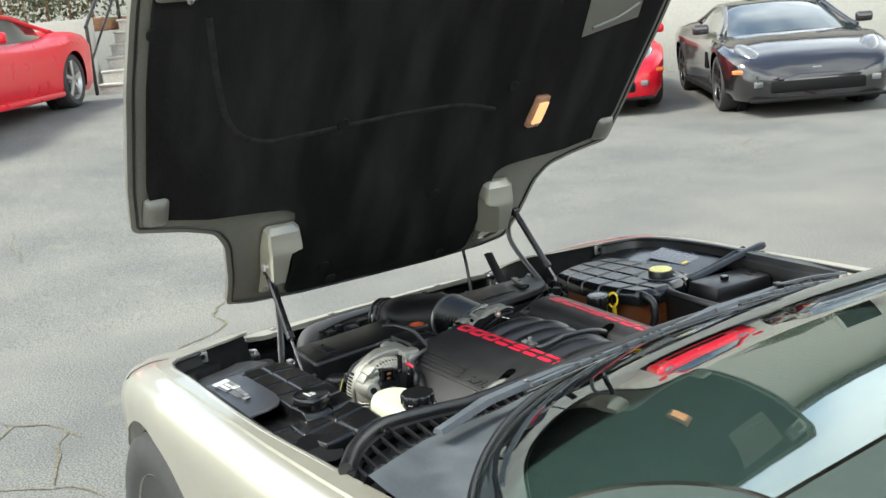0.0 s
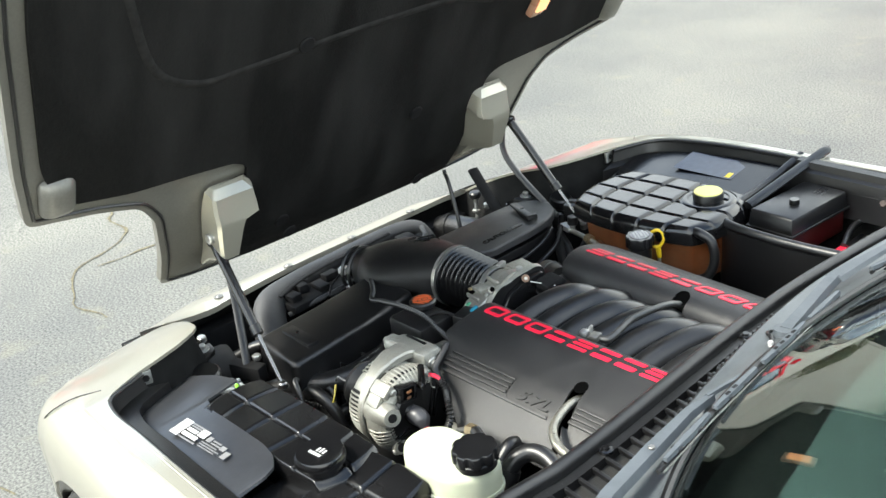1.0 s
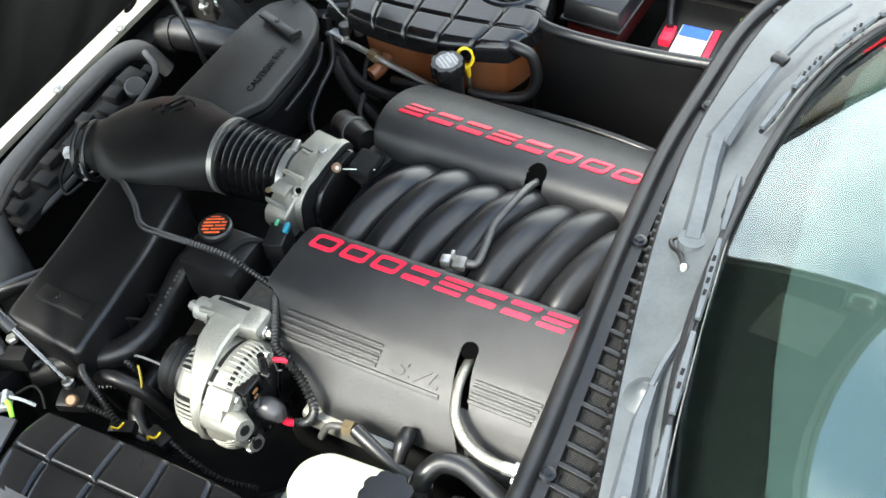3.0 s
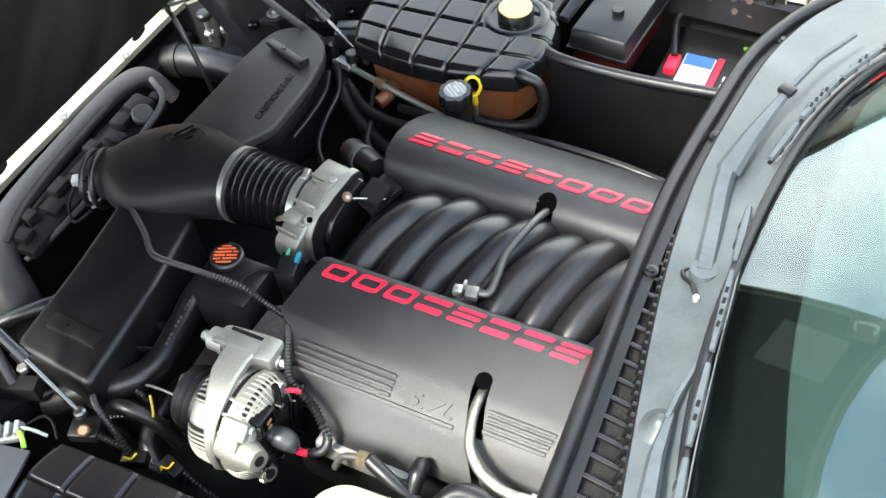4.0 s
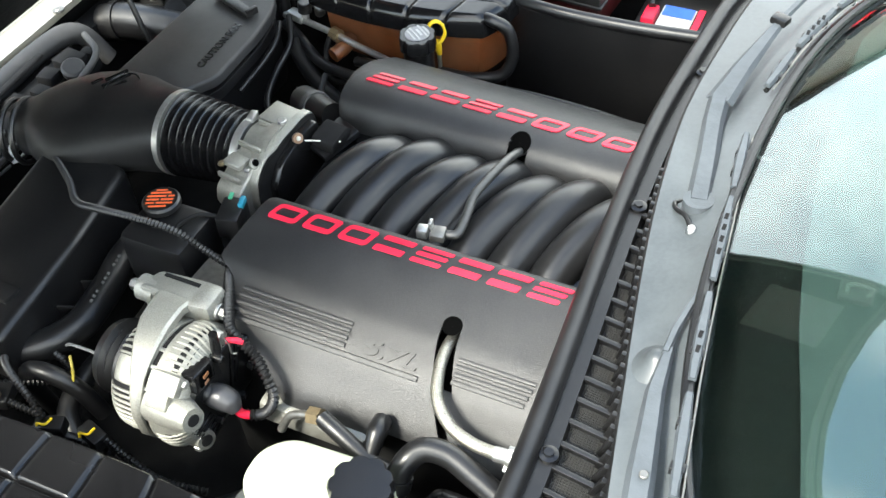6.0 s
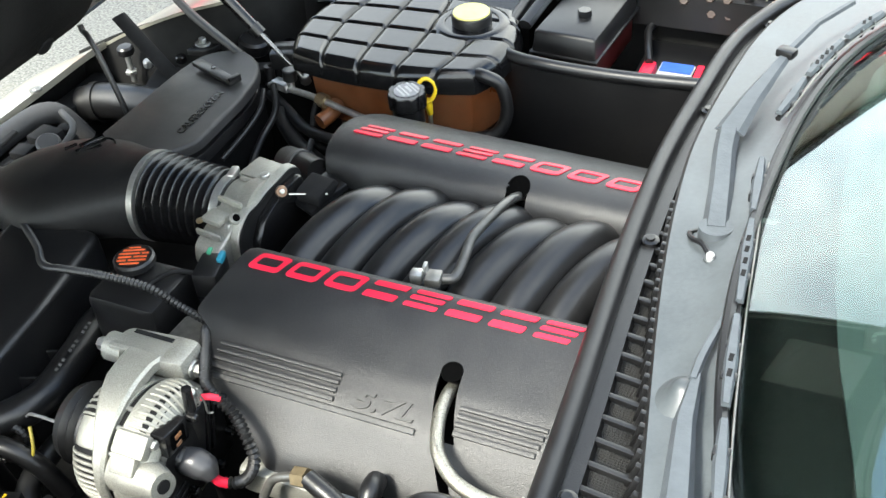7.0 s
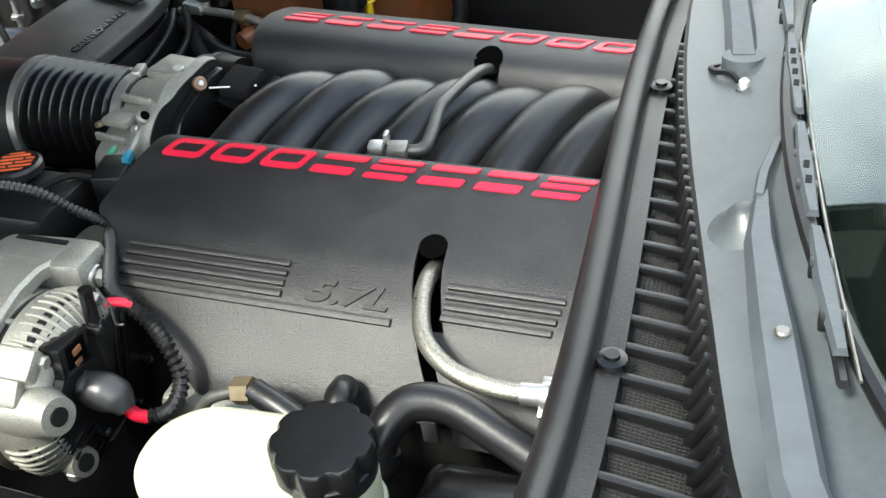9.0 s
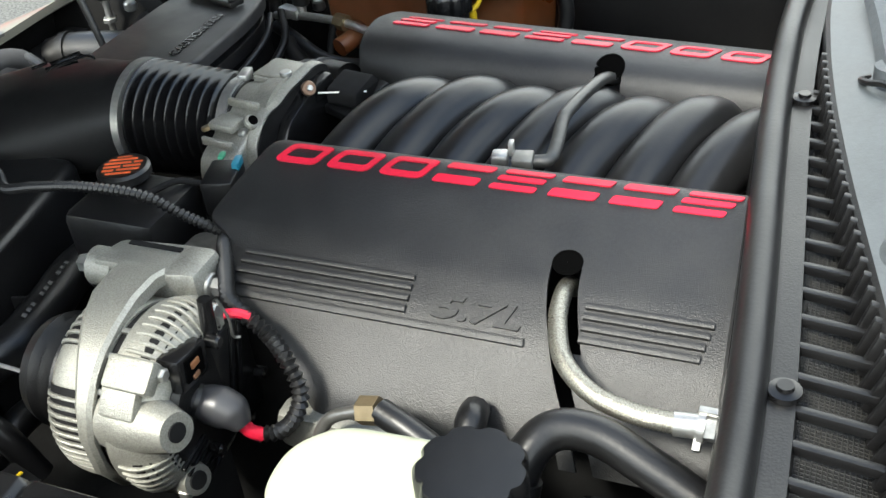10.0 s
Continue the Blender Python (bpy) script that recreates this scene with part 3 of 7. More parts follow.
def rib(x0, x1, s):
    bm = bmesh.new()
    rows = [[cover_at(x, s + ds, l) for ds, l in ((-0.0100, -0.0004), (-0.0080, 0.0034), (-0.004, 0.0038), (0.004, 0.0038), (0.0080, 0.0034), (0.0100, -0.0004))] for x in (x0, x0 + 0.003, x1 - 0.003, x1)]
    add(bm, skin(rows, close=False, caps=False))
    return bm


for k in range(5):
    s = 0.605 + 0.030 * k
    spans = [(0.453 - 0.001 * k, 0.618), (0.767, 0.868 - 0.002 * k)] if k < 4 else [(0.450, 0.724)]
    for x0, x1 in spans:
        part("rib", rib(x0, x1, s), COVER, rail)
txt = bpy.data.curves.new("size_mark", "FONT")
txt.body, txt.size, txt.extrude, txt.shear = "5.7L", 0.040, 0.0018, 0.25
txt.offset = 0.0012
mark = new("size_mark_curve", txt)
dep = bpy.context.evaluated_depsgraph_get()
me = bpy.data.meshes.new_from_object(mark.evaluated_get(dep))
bpy.data.objects.remove(mark)
bm = bmesh.new()
bm.from_mesh(me)
a, b = cover_at(0.640, 0.700), cover_at(0.640, 0.61)
dv = (b - a).normalized()
n = Vector((1, 0, 0)).cross(dv)
for v in bm.verts:
    v.co = a + Vector((1.12 * v.co.x, 0, 0)) + dv * v.co.y * 0.70 + n * (v.co.z + 0.0006)
part("size_mark", bm, COVER, rail, "raised black engine size lettering", smooth=False)

FAR = [(0.0, 0.105, 0.69), (0.12, 0.107, 0.735), (0.25, 0.118, 0.768), (0.35, 0.136, 0.781), (0.45, 0.165, 0.786), (0.55, 0.192, 0.784), (0.7, 0.232, 0.772), (0.82, 0.27, 0.752), (0.92, 0.30, 0.73), (1.0, 0.315, 0.69)]


def far_at(x, s, lift=0.0):
    def p(q):
        return Vector((x, smooth_at([(a, y) for a, y, z in FAR], q), smooth_at([(a, z) for a, y, z in FAR], q) - 0.036 * (x - 0.42)))
    d = p(min(s + 0.01, 1)) - p(max(s - 0.01, 0))
    n = Vector((0, -d.z, d.y)).normalized()
    return p(s) + n * lift


def cover_far():
    bm, rows = bmesh.new(), 36
    xs = [0.412, 0.406, 0.408, 0.416, 0.50, 0.60, 0.665, 0.68, 0.695, 0.71, 0.725, 0.80, 0.885]
    lift = [-0.04, -0.01, -0.003] + [0] * 10
    grid = [[bm.verts.new(far_at(x - 0.012 * math.sin(math.pi * j / rows), j / rows, l)) if i < 4 else bm.verts.new(far_at(x, j / rows, l)) for i, (x, l) in enumerate(zip(xs, lift))] for j in range(rows + 1)]
    for j in range(rows):
        for i in range(len(xs) - 1):
            if i in (7, 8) and 0.0 < j / rows < 0.33:
                continue
            bm.faces.new((grid[j][i], grid[j][i + 1], grid[j + 1][i + 1], grid[j + 1][i]))
    bmesh.ops.recalc_face_normals(bm, faces=bm.faces)
    bmesh.ops.solidify(bm, geom=bm.faces[:], thickness=0.004)
    return bm


rail2 = part("fuel_rail_cover", cover_far(), COVER, engine, "grained black plastic cover with red raised markings", angle=50)
for k, kind in enumerate(EMBLEM):
    part("emblem_mark", glyph(lambda a, b, l: far_at(0.862 - 0.0545 * k - 0.044 * a - 0.013 * b, 0.565 - 0.105 * b, l), kind), RED, rail2)


def runner(x, k):
    d = 0.010 if k % 2 else -0.004
    pts = [(x - 0.012, -0.125, 0.64), (x - 0.006, -0.108, 0.688), (x + 0.004, -0.076, 0.722), (x + 0.020, -0.025, 0.742), (x + 0.040, 0.025 + d, 0.751), (x + 0.056, 0.062 + d, 0.745), (x + 0.070, 0.095 + d, 0.722), (x + 0.076, 0.122 + d, 0.67)]
    return tube(pts, [0.029, 0.0295, 0.0302, 0.0305, 0.0305, 0.030, 0.029, 0.027], 24, 8)


manifold = part("intake_manifold", box(0.66, 0.01, 0.66, 0.50, 0.24, 0.14, 0.02), SATIN, engine, "black plastic intake manifold")
for k in range(7):
    x = 0.448 + 0.0605 * k
    part("runner", runner(x, k), RUNNERM, manifold, "")
    part("runner_seam", tube([(x + 0.022, -0.112, 0.672), (x + 0.032, -0.078, 0.710), (x + 0.049, -0.025, 0.729), (x + 0.070, 0.030, 0.736), (x + 0.087, 0.070, 0.726), (x + 0.098, 0.095, 0.700)], 0.0036, 8), RUNNERM, manifold, "moulded seam between two runners")
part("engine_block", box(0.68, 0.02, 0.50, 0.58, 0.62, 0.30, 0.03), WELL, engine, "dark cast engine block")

def cap_disc(at, n, r, along, stretch=1.0, lift=0.0008):
    """A dark round end that finishes a slot."""
    m = Vector((0, 0, 1)).rotation_difference(n).to_matrix()
    return skin([[at + n * lift + m @ Vector((k * r * math.cos(a), k * r * stretch * math.sin(a), 0)) for a in [2 * math.pi * q / 24 for q in range(24)]] for k in (0.02, 1.0)], caps=False)


a = cover_at(0.742, 0.470)
n = (cover_at(0.742, 0.470, 0.01) - a).normalized()
part("slot_end", cap_disc(a, n, 0.0131, None, 1.0, 0.0004), HOLE, rail, "rounded end of the hose slot")
a = far_at(0.695, 0.335)
n = (far_at(0.695, 0.335, 0.01) - a).normalized()
part("slot_end", cap_disc(a, n, 0.0165, None, 1.2, 0.0004), HOLE, rail2, "rounded end of the pipe slot")
# ======== the far side of the lot ========
def auto_section(x, w, zs, zt, zb=0.17):
    half = [(0.0, zt), (0.45 * w, zt - 0.004), (0.78 * w, zt - 0.03), (0.93 * w, (zt + zs) / 2 + 0.01), (w, zs), (w * 1.0, zs - 0.12), (w * 0.985, 0.42), (w * 0.97, 0.27), (w * 0.9, zb), (0.0, zb)]
    return [Vector((x, y, z)) for y, z in half] + [Vector((x, -y, z)) for y, z in half[-2:0:-1]]


def parked_car(label, paint, at, yaw, ground, dark_front=False):
    """A low coupe with long hood, glass cabin, wheels, lamps and intake; x forward."""
    base = Vector((at[0], at[1], ground))
    m = pose(base.x, base.y, base.z, 0, 0, yaw)
    c = thing("parked_car", base, label, "car", "cars parked across the lot")
    P = lambda name, bm, mat, lab="": part(name, moved(bm, m), mat, c, lab)
    st = [(-2.22, 0.70, 0.60, 0.72), (-2.15, 0.86, 0.72, 0.90), (-1.8, 0.94, 0.78, 0.96), (-1.35, 0.965, 0.80, 0.95), (-0.9, 0.93, 0.76, 0.90), (-0.2, 0.90, 0.72, 0.88), (0.5, 0.91, 0.71, 0.88), (0.9, 0.935, 0.74, 0.86), (1.3, 0.945, 0.75, 0.82), (1.7, 0.92, 0.68, 0.75), (2.0, 0.84, 0.58, 0.66), (2.15, 0.70, 0.48, 0.55), (2.22, 0.45, 0.40, 0.44)]
    fine = []
    for i in range(len(st) - 1):
        for k in range(6):
            x = st[i][0] + (st[i + 1][0] - st[i][0]) * k / 6
            fine.append((x, *(smooth_at([(s[0], s[q]) for s in st], x) for q in (1, 2, 3))))
    fine.append(st[-1])
    body = skin([auto_section(*s) for s in fine])
    near = [e for e in body.edges if all(abs(v.co.y) > 0.55 and min((v.co.x - wx) ** 2 + (v.co.z - 0.33) ** 2 for wx in (1.30, -1.38)) < 0.62 ** 2 for v in e.verts)]
    bmesh.ops.subdivide_edges(body, edges=near, cuts=3, use_grid_fill=True)
    gone = [f for f in body.faces if abs(f.calc_center_median().y) > 0.7 and min((f.calc_center_median().x - wx) ** 2 + (f.calc_center_median().z - 0.33) ** 2 for wx in (1.30, -1.38)) < 0.36 ** 2]
    bmesh.ops.delete(body, geom=gone, context="FACES")
    for v in body.verts:
        if v.is_boundary and abs(v.co.y) > 0.6 and v.co.z > 0.24:
            wx = 1.30 if v.co.x > 0 else -1.38
            d = Vector((v.co.x - wx, v.co.z - 0.33))
            if d.length < 0.46:
                d = d.normalized() * 0.366
                v.co.x, v.co.z = wx + d.x, 0.33 + d.y
    P("body", body, paint)
    cab = [(-1.55, 0.55, 0.93), (-1.1, 0.66, 1.08), (-0.5, 0.64, 1.20), (-0.1, 0.63, 1.22), (0.25, 0.66, 1.17), (0.75, 0.74, 0.97), (1.0, 0.76, 0.86)]
    rings = []
    for x, w, zt in cab:
        h = [(0, zt), (0.6 * w, zt - 0.012), (0.9 * w, zt - 0.06), (w * 1.08, min(zt, 0.88) - 0.02), (w * 1.1, 0.80), (0, 0.80)]
        rings.append([Vector((x, y, z)) for y, z in h] + [Vector((x, -y, z)) for y, z in h[-2:0:-1]])
    P("cabin_glass", skin(rings), BACKGLASS, "tinted cabin glass")
    roof = sheet(lambda u, v: Vector((-0.62 + 0.78 * u, (2 * v - 1) * 0.56, 1.222 - 0.03 * (2 * v - 1) ** 2 - 0.05 * (2 * u - 1) ** 2)), 8, 8, 0.02)
    P("roof", roof, paint)
    for s in (-1, 1):
        P("pillar", tube([(0.98, s * 0.79, 0.86), (0.72, s * 0.70, 0.96), (0.26, s * 0.60, 1.13), (0.10, s * 0.58, 1.16), (-0.5, s * 0.575, 1.15), (-1.1, s * 0.60, 1.03), (-1.6, s * 0.64, 0.93)], 0.026, 8), paint)
        P("mirror", box(0.62, s * 0.98, 0.93, 0.10, 0.20, 0.12, 0.035, seg=3), paint)
        lamp_m = pose(1.82, s * 0.650, 0.672, 0, 24, -s * 24)
        dome = [(math.cos(radians(a)), math.sin(radians(a))) for a in (-20, 0, 20, 40, 60, 75, 90)]
        P("headlight", moved(lathe(dome, (0, 0, 0), (0, 0, 1), 28), lamp_m @ Matrix.Diagonal((0.25, 0.115, 0.060, 1))), LAMPG, "clear headlight lens")
        P("turn_signal", box(2.02, s * 0.80, 0.50, 0.14, 0.10, 0.05, 0.015, rz=-s * 52), AMBER, "amber turn signal")
        P("fog_lamp", box(2.165, s * 0.60, 0.36, 0.06, 0.16, 0.07, 0.015, rz=-s * 28), LAMPG, "clear fog lamp")
        for wx, wz in ((1.30, 0.33), (-1.38, 0.34)):
            P("wheel_well", disc(0.37, 0.10, (wx, s * 0.62, 0.33), (0, s, 0), 0.01, 32), WELL)
            tyre = lathe([(0.235, -0.11), (0.30, -0.12), (wz - 0.012, -0.10), (wz, -0.07), (wz, 0.07), (wz - 0.012, 0.10), (0.30, 0.12), (0.245, 0.115), (0.24, 0.06)], (wx, s * 0.80, wz), (0, s, 0), 40)
            P("tyre", tyre, TYRE)
            rim = lathe([(0.02, 0.09), (0.06, 0.095), (0.07, 0.06), (0.21, 0.06), (0.235, 0.105), (0.245, 0.105), (0.245, 0.0), (0.02, 0.02)], (wx, s * 0.80, wz), (0, s, 0), 32)
            for k in range(5):
                a = 2 * math.pi * k / 5 + 0.3
                add(rim, box(wx + 0.14 * math.cos(a), s * 0.895, wz + 0.14 * math.sin(a), 0.19, 0.03, 0.055, 0.01, ry=-math.degrees(a)))
            P("rim", rim, DARKRIM if dark_front else STEEL)
        if dark_front:
            for k in (0, 1):
                P("side_vent", box(0.76 - 0.13 * k, s * 0.925, 0.56, 0.05, 0.02, 0.20, 0.008, ry=15), MATT)
    P("intake", box(2.185, 0, 0.325, 0.12, 1.02, 0.13, 0.03), MATT, "dark lower intake")
    P("splitter", box(2.12, 0, 0.185, 0.34, 1.45, 0.03, 0.012), MATT)
    P("nose_badge", box(2.175, 0, 0.505, 0.02, 0.10, 0.03, 0.008, ry=30), STEEL, "small bright nose badge")
    P("nose_slot", box(2.06, 0, 0.60, 0.06, 0.22, 0.02, 0.006, ry=25), MATT)
    P("sill", box(-0.05, 0, 0.20, 2.0, 1.84, 0.08, 0.03), MATT if dark_front else paint)
    return c


BLACKPAINT = material("black_car_paint", (0.012, 0.011, 0.012), 0.18, 0.0, 0.1, 300, coat=1.0, rough_vary=0.04)
REDPAINT = material("red_car_paint", (0.56, 0.006, 0.020), 0.30, 0.0, 0.05, 300, coat=0.35, spec=0.3, rough_vary=0.04)
BACKGLASS = material("car_glass", (0.03, 0.04, 0.042), 0.06, 0, 0.1, 10, coat=1.0, rough_vary=0.02)
LAMPG = material("lamp_glass", (0.10, 0.105, 0.108), 0.12, 0.0, 0.2, 40, coat=1.0)
AMBER = material("amber_lens", (0.75, 0.16, 0.03), 0.2, 0, 0.1, 40, coat=1.0)
DARKRIM = material("dark_rim", (0.05, 0.05, 0.052), 0.3, 0.8, 0.1, 60)
parked_car("black sports coupe parked facing the open hood", BLACKPAINT, (-6.42, 9.53), -38, 0.0, True)
parked_car("bright red sports coupe parked beside the black one", REDPAINT, (-8.75, 8.36), -38, 0.02)
parked_car("bright red sports coupe parked in front of the steps", REDPAINT, (-10.4, 0.38), 323, 0.66)
parked_car("bright red sports coupe parked beyond the dark blue one", REDPAINT, (1.55, 5.25), 0, 0.0)
parked_car("dark blue sports coupe parked close beside the open car", material("dark_blue_car_paint", (0.022, 0.028, 0.075), 0.2, 0.3, 0.05, 300, coat=1.0, rough_vary=0.04), (3.42, 3.2), 180, 0.0)

# ---- steps, walls, planting and the house front ----
CONCRETE = material("pale_concrete", (0.42, 0.40, 0.36), 0.85, 0, 0.12, 30, bump=0.3, bump_scale=80, dust=0.4, dust_scale=3, dust_color=(0.22, 0.20, 0.17))
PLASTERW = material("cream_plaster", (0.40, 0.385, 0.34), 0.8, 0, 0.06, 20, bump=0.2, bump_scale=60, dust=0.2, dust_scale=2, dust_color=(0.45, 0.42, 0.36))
MULCH = material("bark_mulch", (0.24, 0.12, 0.06), 0.95, 0, 0.5, 40, bump=1.0, bump_scale=60)
IRON = material("black_iron", (0.02, 0.02, 0.02), 0.5, 0.4, 0.2, 60)
LEAF = material("hedge_leaf", (0.06, 0.07, 0.028), 0.6, 0, 0.5, 30)
FR = Matrix(((0.54, -0.84, 0, -12.35), (0.84, 0.54, 0, 2.55), (0, 0, 1, 0.60), (0, 0, 0, 1)))  # x along the wall, y away from the lot
steps = thing("concrete_steps", FR.translation, "pale concrete steps up to the house", "steps")
for k in range(6):
    part("step", moved(box(0.75, 0.16 + 0.15 * k + 0.5, 0.09 + 0.18 * k - 0.09, 1.7, 0.32 + 0.0, 0.18, 0.012), FR @ Matrix.Translation((0, 0.15 * k, 0.09))), CONCRETE, steps)
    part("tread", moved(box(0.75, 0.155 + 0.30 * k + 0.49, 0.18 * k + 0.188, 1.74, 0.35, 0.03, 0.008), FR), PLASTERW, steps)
rail_s = thing("stair_railing", FR @ Vector((-0.15, 0.5, 0)), "black iron stair railing", "railing")
for q, (py, pz) in enumerate(((0.45, 0.1), (2.2, 1.1))):
    part("post", moved(box(-0.12, py, pz + 0.45, 0.045, 0.045, 1.0, 0.006), FR), IRON, rail_s)
part("top_rail", tube([FR @ Vector((-0.12, 0.40, 1.02)), FR @ Vector((-0.12, 2.3, 2.08))], 0.025, 8), IRON, rail_s)
part("low_rail", tube([FR @ Vector((-0.12, 0.45, 0.55)), FR @ Vector((-0.12, 2.2, 1.55))], 0.018, 8), IRON, rail_s)
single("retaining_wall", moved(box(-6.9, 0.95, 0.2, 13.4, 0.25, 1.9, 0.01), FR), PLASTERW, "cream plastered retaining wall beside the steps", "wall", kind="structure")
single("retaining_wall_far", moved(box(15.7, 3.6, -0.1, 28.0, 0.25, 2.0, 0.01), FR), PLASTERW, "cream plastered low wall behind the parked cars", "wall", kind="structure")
single("planting_bed", moved(box(-6.9, 2.9, 1.05, 13.4, 3.6, 0.2, 0.03), FR), MULCH, "orange-brown bark mulch bed above the wall", "mulch", kind="structure")
single("planting_bed_far", moved(box(15.7, 5.6, 0.70, 28.0, 3.8, 0.2, 0.03), FR), MULCH, "orange-brown bark mulch bed above the far wall", "mulch", kind="structure")
house = thing("house", FR @ Vector((4.0, 8.5, 0)), "cream plastered house front with a dark door and window", "house")
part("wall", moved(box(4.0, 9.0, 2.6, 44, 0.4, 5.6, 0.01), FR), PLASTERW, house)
part("door", moved(box(12.2, 8.75, 1.6, 1.0, 0.12, 2.1, 0.01), FR), MATT, house, "dark front door")
part("door_frame", moved(box(12.2, 8.78, 1.62, 1.2, 0.1, 2.25, 0.01), FR), CONCRETE, house)
part("window", moved(box(14.6, 8.76, 2.1, 1.9, 0.1, 1.3, 0.01), FR), BACKGLASS, house, "dark window pane")
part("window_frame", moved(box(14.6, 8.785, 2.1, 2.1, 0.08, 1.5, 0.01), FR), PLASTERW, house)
part("roof", moved(box(4.0, 8.6, 5.55, 45, 1.6, 0.3, 0.02), FR), DARKRIM, house)


def hedge(cx, cy, lx, ly, h, seed):
    """A clipped shrub of many small leaves with a ragged edge."""
    rnd, bm = random.Random(seed), bmesh.new()
    for _ in range(2600):
        a, b, c = rnd.gauss(0, 0.42), rnd.gauss(0, 0.42), rnd.random() ** 0.7
        p = Vector((cx + a * lx, cy + b * ly, 1.1 + h * c * (1 - 0.35 * min(abs(a), 1))))
        q = Euler((rnd.uniform(-1.2, 1.2), rnd.uniform(-1.2, 1.2), rnd.uniform(0, 6.3))).to_matrix()
        s = rnd.uniform(0.03, 0.06)
        vs = [bm.verts.new(FR @ (p + q @ Vector(v))) for v in ((-s, 0, 0), (0, -0.5 * s, 0.2 * s), (s, 0, 0), (0, 0.5 * s, 0.2 * s))]
        bm.faces.new(vs)
    return bm


shrub = thing("shrub", FR @ Vector((-1.3, 2.6, 1.1)), "ragged brown-green shrub above the wall", "shrub")
part("leaves", hedge(-1.3, 2.4, 1.5, 0.7, 1.0, 3), LEAF, shrub)
for k in range(5):
    part("stem", tube([FR @ Vector((-2.0 + 0.35 * k, 2.4, 1.05)), FR @ Vector((-2.05 + 0.37 * k, 2.4, 1.7))], 0.02, 6), MULCH, shrub)
shrub2 = thing("shrub", FR @ Vector((9.6, 5.2, 0.8)), "ragged brown-green shrub above the far wall", "shrub")
part("leaves", moved(hedge(9.6, 5.2, 1.2, 0.6, 0.8, 5), Matrix.Translation((0, 0, -0.35))), LEAF, shrub2)
for k in range(3):
    part("stem", tube([FR @ Vector((9.3 + 0.3 * k, 5.2, 0.7)), FR @ Vector((9.3 + 0.3 * k, 5.2, 1.2))], 0.02, 6), MULCH, shrub2)


# ---- trees beyond the row of cars ----
BARK = material("tree_bark", (0.09, 0.07, 0.05), 0.9, 0, 0.4, 30, bump=0.8, bump_scale=40)
CROWN = material("tree_leaf", (0.045, 0.075, 0.022), 0.55, 0, 0.5, 20)


def tree(at, seed):
    rnd, base = random.Random(seed), Vector((*at, 0.0))
    t = thing("tree", base, "leafy green tree beyond the parked cars", "tree", "trees behind the lot")
    part("trunk", tube([base, base + Vector((0.05, 0.03, 1.2)), base + Vector((-0.03, 0.05, 2.4)), base + Vector((0.02, 0.0, 4.2))], [0.20, 0.16, 0.12, 0.05], 10), BARK, t)
    bm, heads = bmesh.new(), []
    for k in range(9):
        a, h = 2.4 * k, 1.6 + 0.28 * k
        tip = base + Vector((math.cos(a) * rnd.uniform(1.0, 1.9), math.sin(a) * rnd.uniform(1.0, 1.9), h + rnd.uniform(0.6, 1.3)))
        part("limb", tube([base + Vector((0, 0, h)), base.lerp(tip, 0.5) + Vector((0, 0, h * 0.5 + 0.1)), tip], [0.07, 0.045, 0.02], 6), BARK, t)
        heads.append((tip, rnd.uniform(0.7, 1.15)))
    heads.append((base + Vector((0, 0, 4.6)), 1.1))
    for _ in range(5200):
        c, r = heads[rnd.randrange(len(heads))]
        p = c + Vector((rnd.gauss(0, 0.45) * r, rnd.gauss(0, 0.45) * r, rnd.gauss(0, 0.36) * r))
        q = Euler((rnd.uniform(-1.2, 1.2), rnd.uniform(-1.2, 1.2), rnd.uniform(0, 6.3))).to_matrix()
        s = rnd.uniform(0.06, 0.12)
        bm.faces.new([bm.verts.new(p + q @ Vector(v)) for v in ((-s, 0, 0), (0, -0.5 * s, 0.2 * s), (s, 0, 0), (0, 0.5 * s, 0.2 * s))])
    part("crown", bm, CROWN, t, "ragged crown of small green leaves", smooth=False)


for k, at in enumerate(((-3.2, 34.0), (1.0, 33.0), (5.5, 35.0), (10.0, 33.5))):
    tree(at, 40 + k)
# ======== writing ========
def lettering(body, size, depth=0.0008, shear=0.0):
    cu = bpy.data.curves.new("letters", "FONT")
    cu.body, cu.size, cu.extrude, cu.shear = body, size, depth, shear
    ob = new("letters_curve", cu)
    me = bpy.data.meshes.new_from_object(ob.evaluated_get(bpy.context.evaluated_depsgraph_get()))
    bpy.data.objects.remove(ob)
    bm = bmesh.new()
    bm.from_mesh(me)
    bpy.data.meshes.remove(me)
    return bm


def laid(bm, at, along, up):
    """A flat drawing laid so that its x runs along and its y up."""
    x, y = Vector(along).normalized(), Vector(up).normalized()
    n = x.cross(y).normalized()
    y = n.cross(x)
    for v in bm.verts:
        v.co = Vector(at) + x * v.co.x + y * v.co.y + n * v.co.z
    return bm


def bars(rows, at, along, up, depth=0.0006):
    """Unreadable print as plain bars: rows of (x, y, width, height)."""
    bm = bmesh.new()
    for x, y, w, h in rows:
        add(bm, box(x + w / 2, y + h / 2, 0, w, h, depth, 0))
    return laid(bm, at, along, up)


